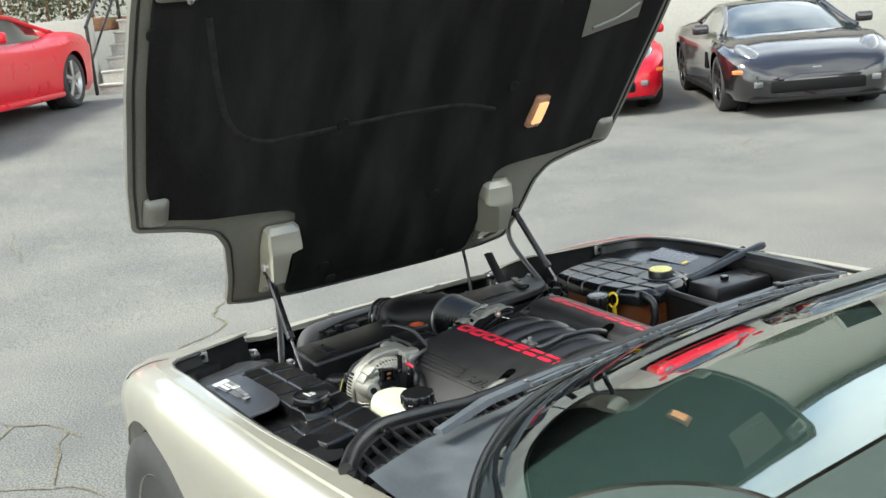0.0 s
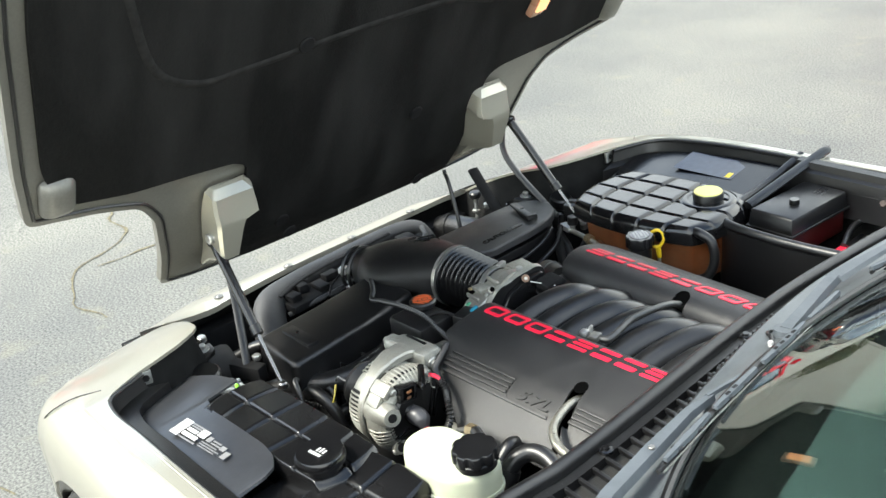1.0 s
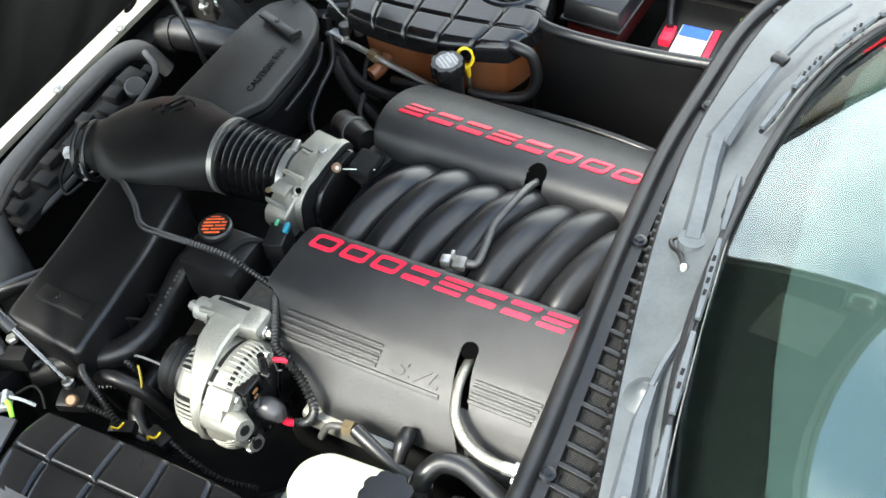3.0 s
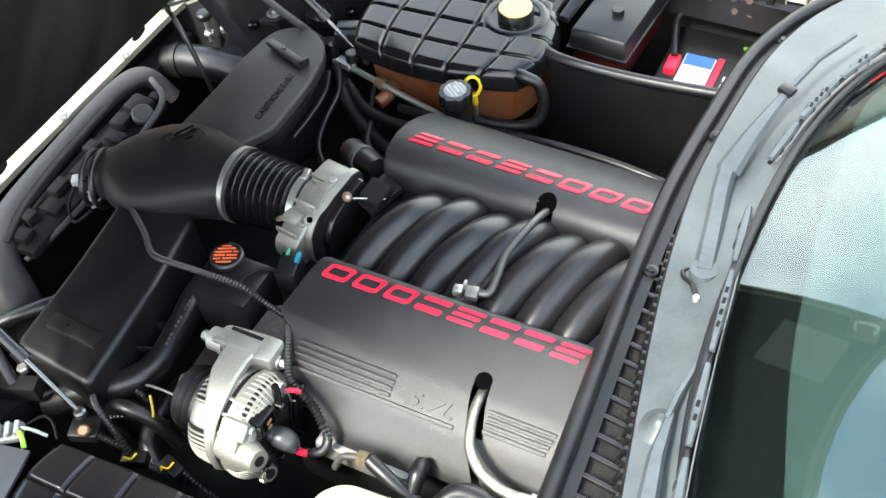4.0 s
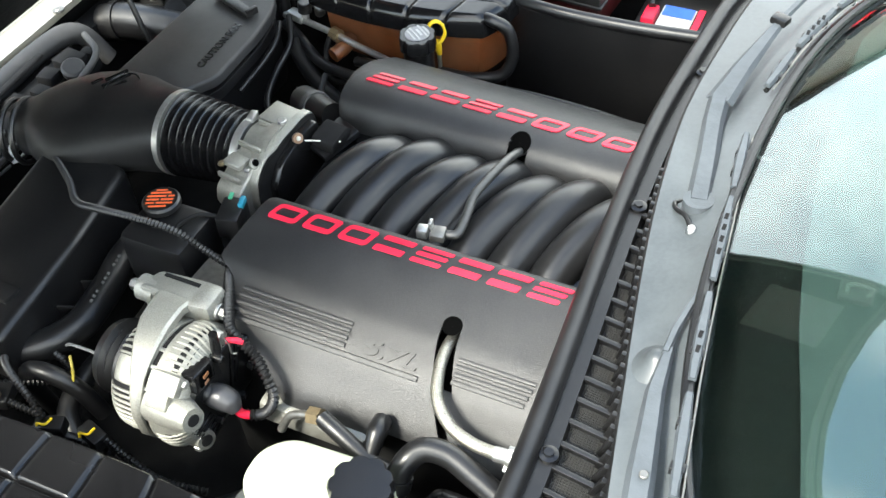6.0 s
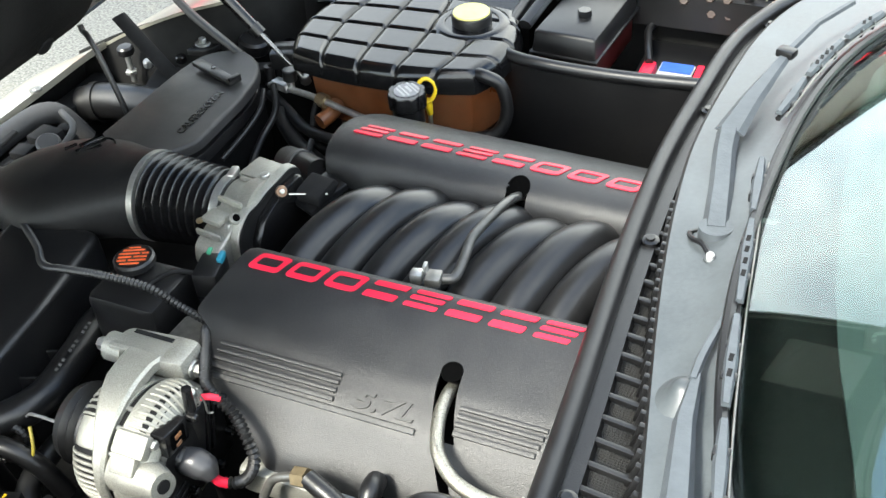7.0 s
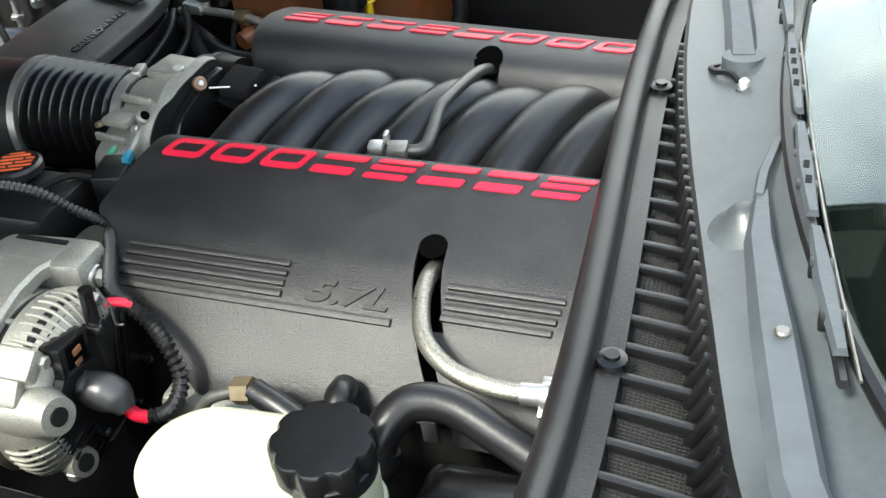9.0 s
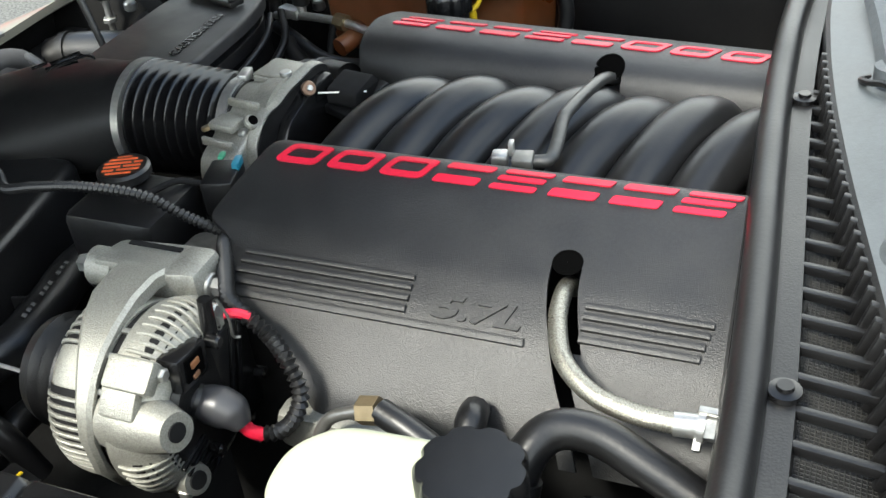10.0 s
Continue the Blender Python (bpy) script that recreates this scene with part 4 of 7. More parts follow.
# ======== quilted mouldings ========
def quilt(cx, cy, ax, ay, rot, z, nx, ny, puff=0.011, drop=0.035, round_=0.62, tilt=0.0, res=100):
    """A moulded lid of cushions with grooves between them, its border rounding down."""
    ca, sa = math.cos(radians(rot)), math.sin(radians(rot))
    rings = []
    for i in range(res + 1):
        row = []
        for j in range(res + 1):
            u, v = 2 * i / res - 1, 2 * j / res - 1
            x, y = u * math.sqrt(1 - round_ * v * v / 2), v * math.sqrt(1 - round_ * u * u / 2)
            gu, gv = abs(math.sin(math.pi * nx * (u + 1) / 2)), abs(math.sin(math.pi * ny * (v + 1) / 2))
            g = min(1.0, min(gu, gv) / 0.26)
            h = puff * (1 - (1 - g) ** 2.0) ** 0.8 + 0.0012 * g
            e = max(abs(u), abs(v))
            k = max(0.0, (e - 0.86) / 0.14)
            h -= drop * (1 - math.sqrt(max(0.0, 1 - k * k)))
            px, py = x * ax, y * ay
            row.append(Vector((cx + ca * px - sa * py, cy + sa * px + ca * py, z + h + tilt * py)))
        rings.append(row)
    return skin(rings, close=False, caps=False)


def loft_box(cx, cy, ax, ay, rot, z0, z1, round_=0.62, flare=1.0, n=48):
    """An upright walled body with a rounded plan, under such a lid."""
    ca, sa = math.cos(radians(rot)), math.sin(radians(rot))
    def ring(z, k):
        out = []
        for q in range(n):
            s = 8 * q / n
            side, t = int(s // 2), (s % 2) - 1
            u, v = ((1, t), (-t, 1), (-1, -t), (t, -1))[side]
            x, y = u * math.sqrt(1 - round_ * v * v / 2) * ax * k, v * math.sqrt(1 - round_ * u * u / 2) * ay * k
            out.append(Vector((cx + ca * x - sa * y, cy + sa * x + ca * y, z)))
        return out
    return skin([ring(z0, flare), ring(z0 + 0.3 * (z1 - z0), 1 + (flare - 1) * 0.5), ring(z1, 1.0)])


# ======== coolant tank ========
tank = thing("coolant_tank", (0.35, 0.51, 0.60), "amber plastic coolant tank under a quilted black lid", "tank")
part("tank_body", loft_box(0.345, 0.524, 0.184, 0.114, 2, 0.62, 0.738, flare=0.95), TANKB, tank, "stained amber translucent tank body")
lid = part("lid", quilt(0.345, 0.518, 0.203, 0.140, 2, 0.757, 5, 4, 0.008, 0.032), GLOSSP, tank, "glossy black quilted plastic lid", angle=60)
part("cap_collar", lathe([(0.074, -0.014), (0.072, -0.002), (0.066, 0.006), (0.056, 0.009), (0.048, 0.008), (0.044, 0.002), (0.042, -0.006)], (0.448, 0.570, 0.760), n=48), GLOSSP, tank)
cap = part("filler_cap", lathe([(0.0, 0), (0.035, 0), (0.0355, 0.026), (0.034, 0.029), (0.0, 0.029)], (0.448, 0.570, 0.755), n=36), PLASTIC, tank, "black screw cap with pale yellow top")
part("cap_top", disc(0.0325, 0.006, (0.448, 0.570, 0.781), bev=0.001, n=36), material("pale_yellow", (0.75, 0.68, 0.22), 0.45, 0, 0.1, 60, dust=0.2, dust_color=(0.75, 0.73, 0.55)), cap)
part("overflow_hose", tube([(0.50, 0.43, 0.752), (0.53, 0.425, 0.752), (0.555, 0.43, 0.735), (0.565, 0.425, 0.69), (0.55, 0.41, 0.655), (0.50, 0.395, 0.645), (0.44, 0.39, 0.645)], 0.011, 14), RUBBER, tank, "black rubber overflow hose")
part("hose_clip", box(0.497, 0.432, 0.757, 0.018, 0.03, 0.018, 0.003), SATIN, tank)
part("outlet_pipe", tube([(0.25, 0.41, 0.66), (0.25, 0.385, 0.655), (0.24, 0.36, 0.65)], 0.014, 12), TANKB, tank)

# ======== battery bay beside the far fender ========
tray = thing("battery_bay_wall", (0.70, 0.51, 0.40), "black plastic battery bay wall with a rubber-capped rim", "partition")
part("wall_panel", sheet(lambda u, v: spline([(0.505, 0.70, 0.74), (0.508, 0.56, 0.745), (0.53, 0.515, 0.745), (0.60, 0.497, 0.742), (0.74, 0.505, 0.735), (0.90, 0.52, 0.735)], 6)[round(u * 30)] - Vector((0, 0, 0.36 * v)), 30, 6, 0.006), PLASTIC, tray)
part("rubber_rim", tube([(0.525, 0.84, 0.80), (0.512, 0.70, 0.765), (0.508, 0.57, 0.752), (0.528, 0.515, 0.75), (0.60, 0.497, 0.747), (0.74, 0.505, 0.74), (0.92, 0.522, 0.74)], 0.011, 12), RUBBER, tray)
part("brace", tube([(0.535, 0.60, 0.757), (0.575, 0.83, 0.812), (0.578, 0.86, 0.815)], 0.013, 8, flat=0.8), RUBBER, tray, "rubber-topped cross brace")
fuse = thing("fuse_box", (0.63, 0.66, 0.68), "black lidded fuse box with a screw knob", "fuse box")
fm = pose(0.627, 0.66, 0, 0, 0, -4)
part("box_body", moved(box(0, 0, 0.70, 0.105, 0.20, 0.06, 0.004), fm), material("dark_red_plastic", (0.04, 0.003, 0.003), 0.4, 0, 0.2, 40), fuse, "dark red box body")
flid = part("lid", moved(box(0, 0, 0.750, 0.118, 0.215, 0.042, 0.006, top=0.94), fm), PLASTIC, fuse, "matt black lid")
part("lid_rim", moved(box(0, 0, 0.731, 0.124, 0.221, 0.006, 0.002), fm), PLASTIC, fuse)
bm = lathe([(0.0, 0), (0.012, 0), (0.013, 0.004), (0.012, 0.012), (0.0, 0.012)], (0.632, 0.634, 0.771), n=6)
part("knob", bm, SATIN, fuse)
part("print", moved(bars([(0, 0, 0.006, 0.018), (0.010, 0, 0.006, 0.018), (0.020, 0, 0.006, 0.018), (0, 0.024, 0.006, 0.012), (0.012, 0.024, 0.006, 0.012)], (0.0, 0.05, 0.7715), (1, 0, 0), (0, 1, 0)), fm), SATIN, flid)
battery = thing("battery", (0.80, 0.66, 0.52), "black battery with a red, white and blue label", "battery")
part("case", box(0.805, 0.67, 0.60, 0.17, 0.20, 0.14, 0.006), PLASTIC, battery)
part("label_white", box(0.790, 0.635, 0.672, 0.06, 0.10, 0.003, 0), WHITE, battery, "white printed label")
part("label_blue", box(0.790, 0.668, 0.6745, 0.055, 0.03, 0.003, 0), material("blue_print", (0.03, 0.10, 0.45), 0.4, 0, 0.1, 60), battery)
part("label_red", box(0.829, 0.640, 0.672, 0.012, 0.10, 0.004, 0), RED, battery)
part("warning_patch", bars([(0, 0, 0.04, 0.003), (0, 0.006, 0.04, 0.003), (0, 0.012, 0.03, 0.003), (0, 0.018, 0.04, 0.003), (0, 0.03, 0.018, 0.014), (0.022, 0.03, 0.018, 0.014)], (0.845, 0.60, 0.6715), (1, 0, 0), (0, 1, 0)), WHITE, battery)
part("terminal_cover", box(0.745, 0.64, 0.672, 0.025, 0.05, 0.03, 0.006), RED, battery, "red plastic terminal cover")
part("cable", tube([(0.745, 0.65, 0.69), (0.73, 0.70, 0.70), (0.72, 0.76, 0.70), (0.76, 0.80, 0.72)], 0.007, 10), RUBBER, battery)
part("cable", tube([(0.875, 0.66, 0.672), (0.88, 0.69, 0.684), (0.872, 0.72, 0.684), (0.86, 0.74, 0.67)], 0.004, 10), material("green_wire", (0.12, 0.26, 0.02), 0.4), battery)
studs = thing("junction_block", (0.84, 0.775, 0.74), "black terminal block with metal studs on the inner fender", "terminal block")
part("block", box(0.84, 0.785, 0.745, 0.22, 0.03, 0.06, 0.004), SATIN, studs)
for sx, sz in ((0.775, 0.755), (0.82, 0.765), (0.825, 0.735), (0.85, 0.765), (0.855, 0.735), (0.90, 0.755), (0.925, 0.745)):
    part("stud", disc(0.009, 0.014, (sx, 0.77, sz), (0, -1, 0.3), 0.002, 6), material("tarnished_stud", (0.10, 0.075, 0.065), 0.35, 0.7), studs)
    part("stud_base", box(sx, 0.770, sz, 0.03, 0.012, 0.03, 0.002), PLASTIC, studs)

# far inner shelf with its label
shelf = thing("inner_fender_shelf", (0.35, 0.74, 0.74), "smooth black inner fender shelf with a printed label", "panel")
part("shelf_panel", sheet(lambda u, v: Vector((0.09 + 0.44 * u, 0.645 + (smooth_at(EDGE, 0.09 + 0.44 * u) - 0.665) * v, 0.752 + 0.028 * v - 0.03 * (1 - u) ** 3)), 20, 8, 0.004), SATIN, shelf)
# The label's blue tint paints in the sky that the glossy shelf reflects.
part("label", sheet(lambda u, v: Vector((0.25 + 0.17 * u, 0.70 + 0.085 * v, 0.7632 + 0.0142 * v)), 2, 2), material("sky_tinted_label", (0.050, 0.056, 0.075), 0.16), shelf, "glossy dark label with a bluish sky reflection in its colour")
part("label_patch", sheet(lambda u, v: Vector((0.398 + 0.014 * u, 0.705 + 0.022 * v, 0.7645 + 0.0037 * v)), 2, 2), YELLOW, shelf)

GREYP2 = material("dusty_grey_plastic", (0.05, 0.05, 0.051), 0.5, 0, 0.12, 90, bump=0.1, dust=0.2)
DUCTM = material("matt_duct_plastic", (0.007, 0.007, 0.0075), 0.52, 0, 0.2, 120, bump=0.14, bump_scale=500, dust=0.06, dust_scale=11, spec=0.35)
# ======== intake: duct, bellows, throttle body ========
duct = thing("air_intake_duct", (0.03, 0.02, 0.62), "broad black plastic air duct with a moulded winged badge", "air duct")
def oval(cx, cy, cz, ry, rz, yaw, n=48, sq=2.2):
    ca, sa, out = math.cos(radians(yaw)), math.sin(radians(yaw)), []
    for k in range(n):
        a = 2 * math.pi * k / n
        c, s = math.cos(a), math.sin(a)
        y, z = ry * math.copysign(abs(c) ** (2 / sq), c), rz * math.copysign(abs(s) ** (2 / sq), s)
        out.append(Vector((cx - sa * y, cy + ca * y, cz + z)))
    return out
stations = [(-0.140, -0.020, 0.668, 0.048, 0.046, 16), (-0.118, -0.014, 0.672, 0.053, 0.050, 16), (-0.108, -0.012, 0.674, 0.066, 0.054, 15), (-0.078, 0.000, 0.680, 0.092, 0.056, 13), (-0.04, 0.010, 0.686, 0.108, 0.058, 10), (0.0, 0.022, 0.690, 0.110, 0.059, 7), (0.05, 0.026, 0.696, 0.100, 0.060, 3), (0.10, 0.026, 0.702, 0.080, 0.062, 0), (0.142, 0.025, 0.708, 0.069, 0.066, 0), (0.153, 0.025, 0.709, 0.066, 0.066, 0)]
part("duct_body", skin([oval(*st) for st in stations]), DUCTM, duct, angle=50)
for k, (r0, cx) in enumerate(((0.053, -0.155), (0.056, -0.135))):
    part("clamp_ring", tube([Vector(p) for p in oval(cx, -0.036 + 0.006 * k, 0.668, r0, r0 - 0.003, 18, 28, 2)] + [Vector(oval(cx, -0.036 + 0.006 * k, 0.668, r0, r0 - 0.003, 18, 28, 2)[0])], 0.005, 8, smooth=False), RUBBER, duct)
badge = [(0.0, 0.0, 0.05, 0.006), (0.012, 0.014, 0.05, 0.005), (0.022, 0.026, 0.04, 0.005), (-0.02, -0.012, 0.045, 0.005), (0.0, 0.034, 0.02, 0.004)]
part("wing_badge", bars(badge, (0.005, 0.02, 0.7475), (0.55, 0.83, 0.06), (-0.83, 0.55, 0.0), 0.003), SATIN, duct)
part("badge_ring", tube([Vector((0.028 + 0.026 * math.cos(a), 0.052 + 0.034 * math.sin(a), 0.7485)) for a in [2 * math.pi * k / 24 for k in range(25)]], 0.0016, 6, smooth=False), SATIN, duct)

bellows = thing("bellows", (0.22, 0.018, 0.64), "ribbed black rubber intake bellows with a bright clamp ring", "bellows")
prof = [(0.0, -0.002), (0.062, -0.002)]
for k in range(9):
    h = 0.006 + 0.0138 * k
    r = 0.0690 - 0.0011 * k
    prof += [(r - 0.016, h), (r - 0.013, h + 0.0030), (r - 0.0015, h + 0.0048), (r, h + 0.0062), (r - 0.0015, h + 0.0076), (r - 0.013, h + 0.0094), (r - 0.016, h + 0.0124)]
prof += [(0.052, 0.132), (0.052, 0.145), (0.0, 0.145)]
part("ribbed_sleeve", lathe(prof, (0.153, 0.025, 0.709), (1, 0, 0.03), 64), SATIN, bellows, angle=80)
part("clamp_ring", lathe([(0.063, -0.004), (0.070, -0.004), (0.070, 0.006), (0.063, 0.006)], (0.153, 0.025, 0.709), (1, 0, 0.03), 64), STEEL, bellows, "bright steel clamp ring")
part("clamp_ring", lathe([(0.052, 0.0), (0.0555, 0.0), (0.0555, 0.012), (0.052, 0.012)], (0.282, 0.025, 0.7125), (1, 0, 0.03), 48), STEEL, bellows, "bright steel clamp ring")
part("clamp_screw", box(0.288, 0.045, 0.766, 0.012, 0.024, 0.010, 0.002, rz=10), STEEL, bellows)

BRASS = material("dull_brass", (0.32, 0.25, 0.15), 0.4, 0.8, 0.15, 120)
throttle = thing("throttle_body", (0.345, 0.02, 0.64), "cast aluminium throttle body with bolted flange", "throttle body")
part("housing", lathe([(0.0, 0), (0.049, 0), (0.050, 0.004), (0.051, 0.024), (0.056, 0.034), (0.058, 0.056), (0.0, 0.056)], (0.294, 0.025, 0.7125), (1, -0.04, 0.05), 48), ALU, throttle)
TB = Matrix(((0.16, 0, 0.987, 0.352), (0.987, 0, -0.16, 0.020), (0, 1, 0, 0.708), (0, 0, 0, 1)))  # flange plane: across, up, back
flange_pts = rounded([(-0.062, -0.056), (-0.078, -0.030), (-0.072, 0.022), (-0.058, 0.040), (-0.040, 0.052), (-0.022, 0.052), (0.000, 0.060), (0.030, 0.064), (0.052, 0.068), (0.070, 0.062), (0.074, 0.040), (0.062, 0.018), (0.066, -0.040), (0.050, -0.060)], 0.009, 4)
part("flange", moved(prism(flange_pts, -0.006, 0.008, 0.003), TB), ALU, throttle, "cast flange with bolt ears")
part("gasket", moved(prism([(y * 0.98, z * 0.98) for y, z in flange_pts], 0.0085, 0.011, 0.0), TB), MATT, throttle)
part("motor_plate", moved(prism(rounded([(-0.052, -0.050), (-0.050, 0.004), (-0.030, 0.034), (0.020, 0.056), (0.060, 0.058), (0.062, 0.020), (0.052, -0.050)], 0.008, 3), 0.0115, 0.026, 0.004), TB), SATIN, throttle, "glossy black plastic plate behind the flange")
part("top_shelf", moved(box(0.040, 0.055, -0.034, 0.044, 0.010, 0.052, 0.003), TB), ALU, throttle, "square cast shelf")
part("shelf_wall", moved(box(0.062, 0.046, -0.034, 0.006, 0.026, 0.052, 0.002), TB), ALU, throttle)
part("shelf_boss", moved(disc(0.007, 0.006, (0.026, 0.060, -0.016), (0, 1, 0), 0.001, 12), TB), STEEL, throttle)
part("motor_housing", moved(prism(rounded([(-0.092, -0.045), (-0.104, -0.012), (-0.098, 0.012), (-0.072, 0.026), (-0.036, 0.044), (0.0, 0.048), (0.02, 0.03), (0.02, -0.03)], 0.009, 4), -0.052, -0.0062, 0.005, 3), TB), ALU, throttle, "cast actuator housing")
part("housing_step", moved(box(-0.062, 0.040, -0.036, 0.026, 0.010, 0.034, 0.003), TB), ALU, throttle)
for py, pz in ((-0.088, 0.030), (-0.036, 0.052), (0.012, 0.056)):
    part("cast_rib", moved(box(py, pz, -0.030, 0.005, 0.010, 0.044, 0.002), TB), ALU, throttle)
part("boss_screw", moved(disc(0.006, 0.005, (-0.074, 0.034, -0.056), (0, 1, -0.3), 0.001, 10), TB), BRASS, throttle)
part("bolt_boss", moved(disc(0.0085, 0.008, (-0.056, 0.042, -0.008), (0, 0.6, 0.6), 0.002, 14), TB), ALU, throttle)
part("bolt_recess", moved(disc(0.0055, 0.003, (-0.056, 0.0470, -0.0030), (0, 0.6, 0.6), 0.0005, 14), TB), HOLE, throttle)
for py, pz in ((0.058, 0.052), (-0.060, 0.030), (0.050, -0.048), (-0.058, -0.044)):
    part("bolt", moved(disc(0.0062, 0.009, (py, pz, -0.012), (0, 0, -1), 0.0015, 12), TB), STEEL, throttle)
part("copper_bolt", disc(0.0085, 0.006, (0.378, 0.027, 0.766), (0.75, -0.45, 0.45), 0.001, 16), material("copper_bolt", (0.16, 0.10, 0.07), 0.35, 0.7), throttle)
part("bolt_core", disc(0.0036, 0.004, (0.3815, 0.025, 0.768), (0.75, -0.45, 0.45), 0.0008, 12), STEEL, throttle)
part("linkage_rod", tube([(0.386, 0.034, 0.758), (0.436, 0.056, 0.754)], 0.0012, 6), STEEL, throttle)
part("rear_bracket", moved(prism(rounded([(0.030, 0.050), (0.070, 0.058), (0.082, 0.044), (0.06, 0.030), (0.03, 0.03)], 0.006, 3), 0.035, 0.075, 0.004), TB), MATT, throttle, "black plastic bracket behind the flange")
part("throttle_sensor", tube([(0.285, 0.187, 0.690), (0.325, 0.163, 0.706), (0.372, 0.138, 0.722)], [0.026, 0.025, 0.020], 18), PLASTIC, throttle, "black cylindrical sensor motor")
part("sensor_band", tube([(0.318, 0.167, 0.7035), (0.330, 0.160, 0.7080)], 0.0272, 18), GREYP2, throttle)
part("cable_bracket", box(0.41, 0.075, 0.735, 0.05, 0.07, 0.012, 0.003, rz=-25, rx=12), PLASTIC, throttle)

# ======== fan shroud lid ========
SHROUDM = material("matt_shroud_plastic", (0.021, 0.021, 0.022), 0.52, 0, 0.12, 120, bump=0.10, bump_scale=500, dust=0.05, dust_scale=11)
shroud = thing("fan_shroud", (0.04, 0.29, 0.62), "black fan shroud lid with a raised caution lettering", "fan shroud")
lid_pts = rounded([(-0.060, 0.09), (-0.054, 0.22), (-0.052, 0.36), (-0.040, 0.425), (0.000, 0.452), (0.045, 0.456), (0.090, 0.425), (0.114, 0.380), (0.125, 0.31), (0.127, 0.170), (0.108, 0.140), (0.08, 0.090)], 0.026, 5)
bm = prism(lid_pts, 0.690, 0.710, 0.007, 3)
bmesh.ops.triangulate(bm, faces=[f for f in bm.faces if len(f.verts) > 4])
for v in bm.verts:
    v.co.z -= 0.75 * max(0.0, 0.05 - v.co.x) ** 2
part("lid", bm, SHROUDM, shroud)
part("lid_skirt", prism([(0.02 + (x - 0.02) * 0.95, 0.27 + (y - 0.27) * 0.96) for x, y in lid_pts], 0.655, 0.676, 0.003), PLASTIC, shroud)
part("tab", box(0.037, 0.362, 0.7155, 0.116, 0.020, 0.008, 0.002, rz=-22), PLASTIC, shroud, "raised bar on the lid")
part("tab_end", box(0.088, 0.347, 0.718, 0.008, 0.024, 0.014, 0.002, rz=-22), PLASTIC, shroud)
part("tab_mark", box(0.030, 0.369, 0.7200, 0.008, 0.008, 0.0016, 0.0005, rz=20), SATIN, shroud)
part("caution_lettering", laid(lettering("CAUTION FAN", 0.0200, 0.0008), (0.090, 0.180, 0.7102), (-0.03, 1, 0), (-1, -0.03, 0)), SATIN, shroud, "raised black lettering", smooth=False)
part("shroud_body", box(0.03, 0.28, 0.60, 0.15, 0.26, 0.15, 0.02), MATT, shroud)
part("drain_tube", tube([(0.128, 0.37, 0.690), (0.142, 0.33, 0.678), (0.138, 0.28, 0.660), (0.125, 0.22, 0.64)], 0.0045, 10), RUBBER, shroud)

# ======== air filter lid on the driver's side ========
airbox = thing("air_filter_box", (0.05, -0.24, 0.55), "long black plastic air box lid with a raised corner mark", "air box")
box_pts = rounded([(-0.015, -0.41), (0.155, -0.425), (0.135, -0.23), (0.105, -0.06), (-0.055, -0.06), (-0.03, -0.24)], 0.022, 4)
part("lid", prism(box_pts, 0.60, 0.693, 0.013, 4), PLASTIC, airbox)
part("mark", box(0.068, -0.348, 0.696, 0.104, 0.029, 0.009, 0.0025, rz=-2), PLASTIC, airbox, "raised rectangular pad")
part("mark_dot", disc(0.004, 0.002, (0.055, -0.346, 0.7000), (0, 0, 1), 0.0005, 12), SATIN, airbox)
part("duct_wall", box(0.165, -0.20, 0.57, 0.02, 0.30, 0.10, 0.006, rz=4), PLASTIC, airbox)
for k in range(5):
    part("slat", box(0.150 + 0.004 * k, -0.36 + 0.055 * k, 0.625, 0.030, 0.004, 0.03, 0.001, rz=20), PLASTIC, airbox)

# ======== radiator tank and the front cross parts ========
GREYP = material("grey_plastic", (0.020, 0.020, 0.021), 0.55, 0, 0.12, 90, bump=0.1, dust=0.2)
radiator = thing("radiator", (-0.30, 0.0, 0.40), "radiator with a rounded grey plastic end tank", "radiator")
part("end_tank", tube([(-0.155, -0.30, 0.50), (-0.185, -0.28, 0.575), (-0.25, -0.235, 0.617), (-0.285, -0.15, 0.628), (-0.305, 0.0, 0.63), (-0.315, 0.20, 0.63), (-0.300, 0.285, 0.615), (-0.26, 0.31, 0.55)], [0.040, 0.043, 0.040, 0.028, 0.023, 0.021, 0.022, 0.018], 24, flat=0.85), GREYP, radiator, "rounded grey plastic end tank", angle=60)
part("top_panel", box(-0.232, 0.01, 0.612, 0.085, 0.44, 0.022, 0.006, rz=2), MATT, radiator, "black recess beside the end tank")
part("inner_rim", tube([(-0.205, -0.215, 0.600), (-0.178, -0.12, 0.618), (-0.170, 0.0, 0.628), (-0.172, 0.12, 0.636), (-0.190, 0.215, 0.642), (-0.255, 0.262, 0.640)], 0.0065, 10), GREYP, radiator, "thin grey inner rim")
part("edge_strip", tube([(-0.232, -0.215, 0.640), (-0.258, -0.13, 0.646), (-0.274, 0.0, 0.648), (-0.283, 0.17, 0.648)], 0.007, 8, flat=0.6), MATT, radiator)
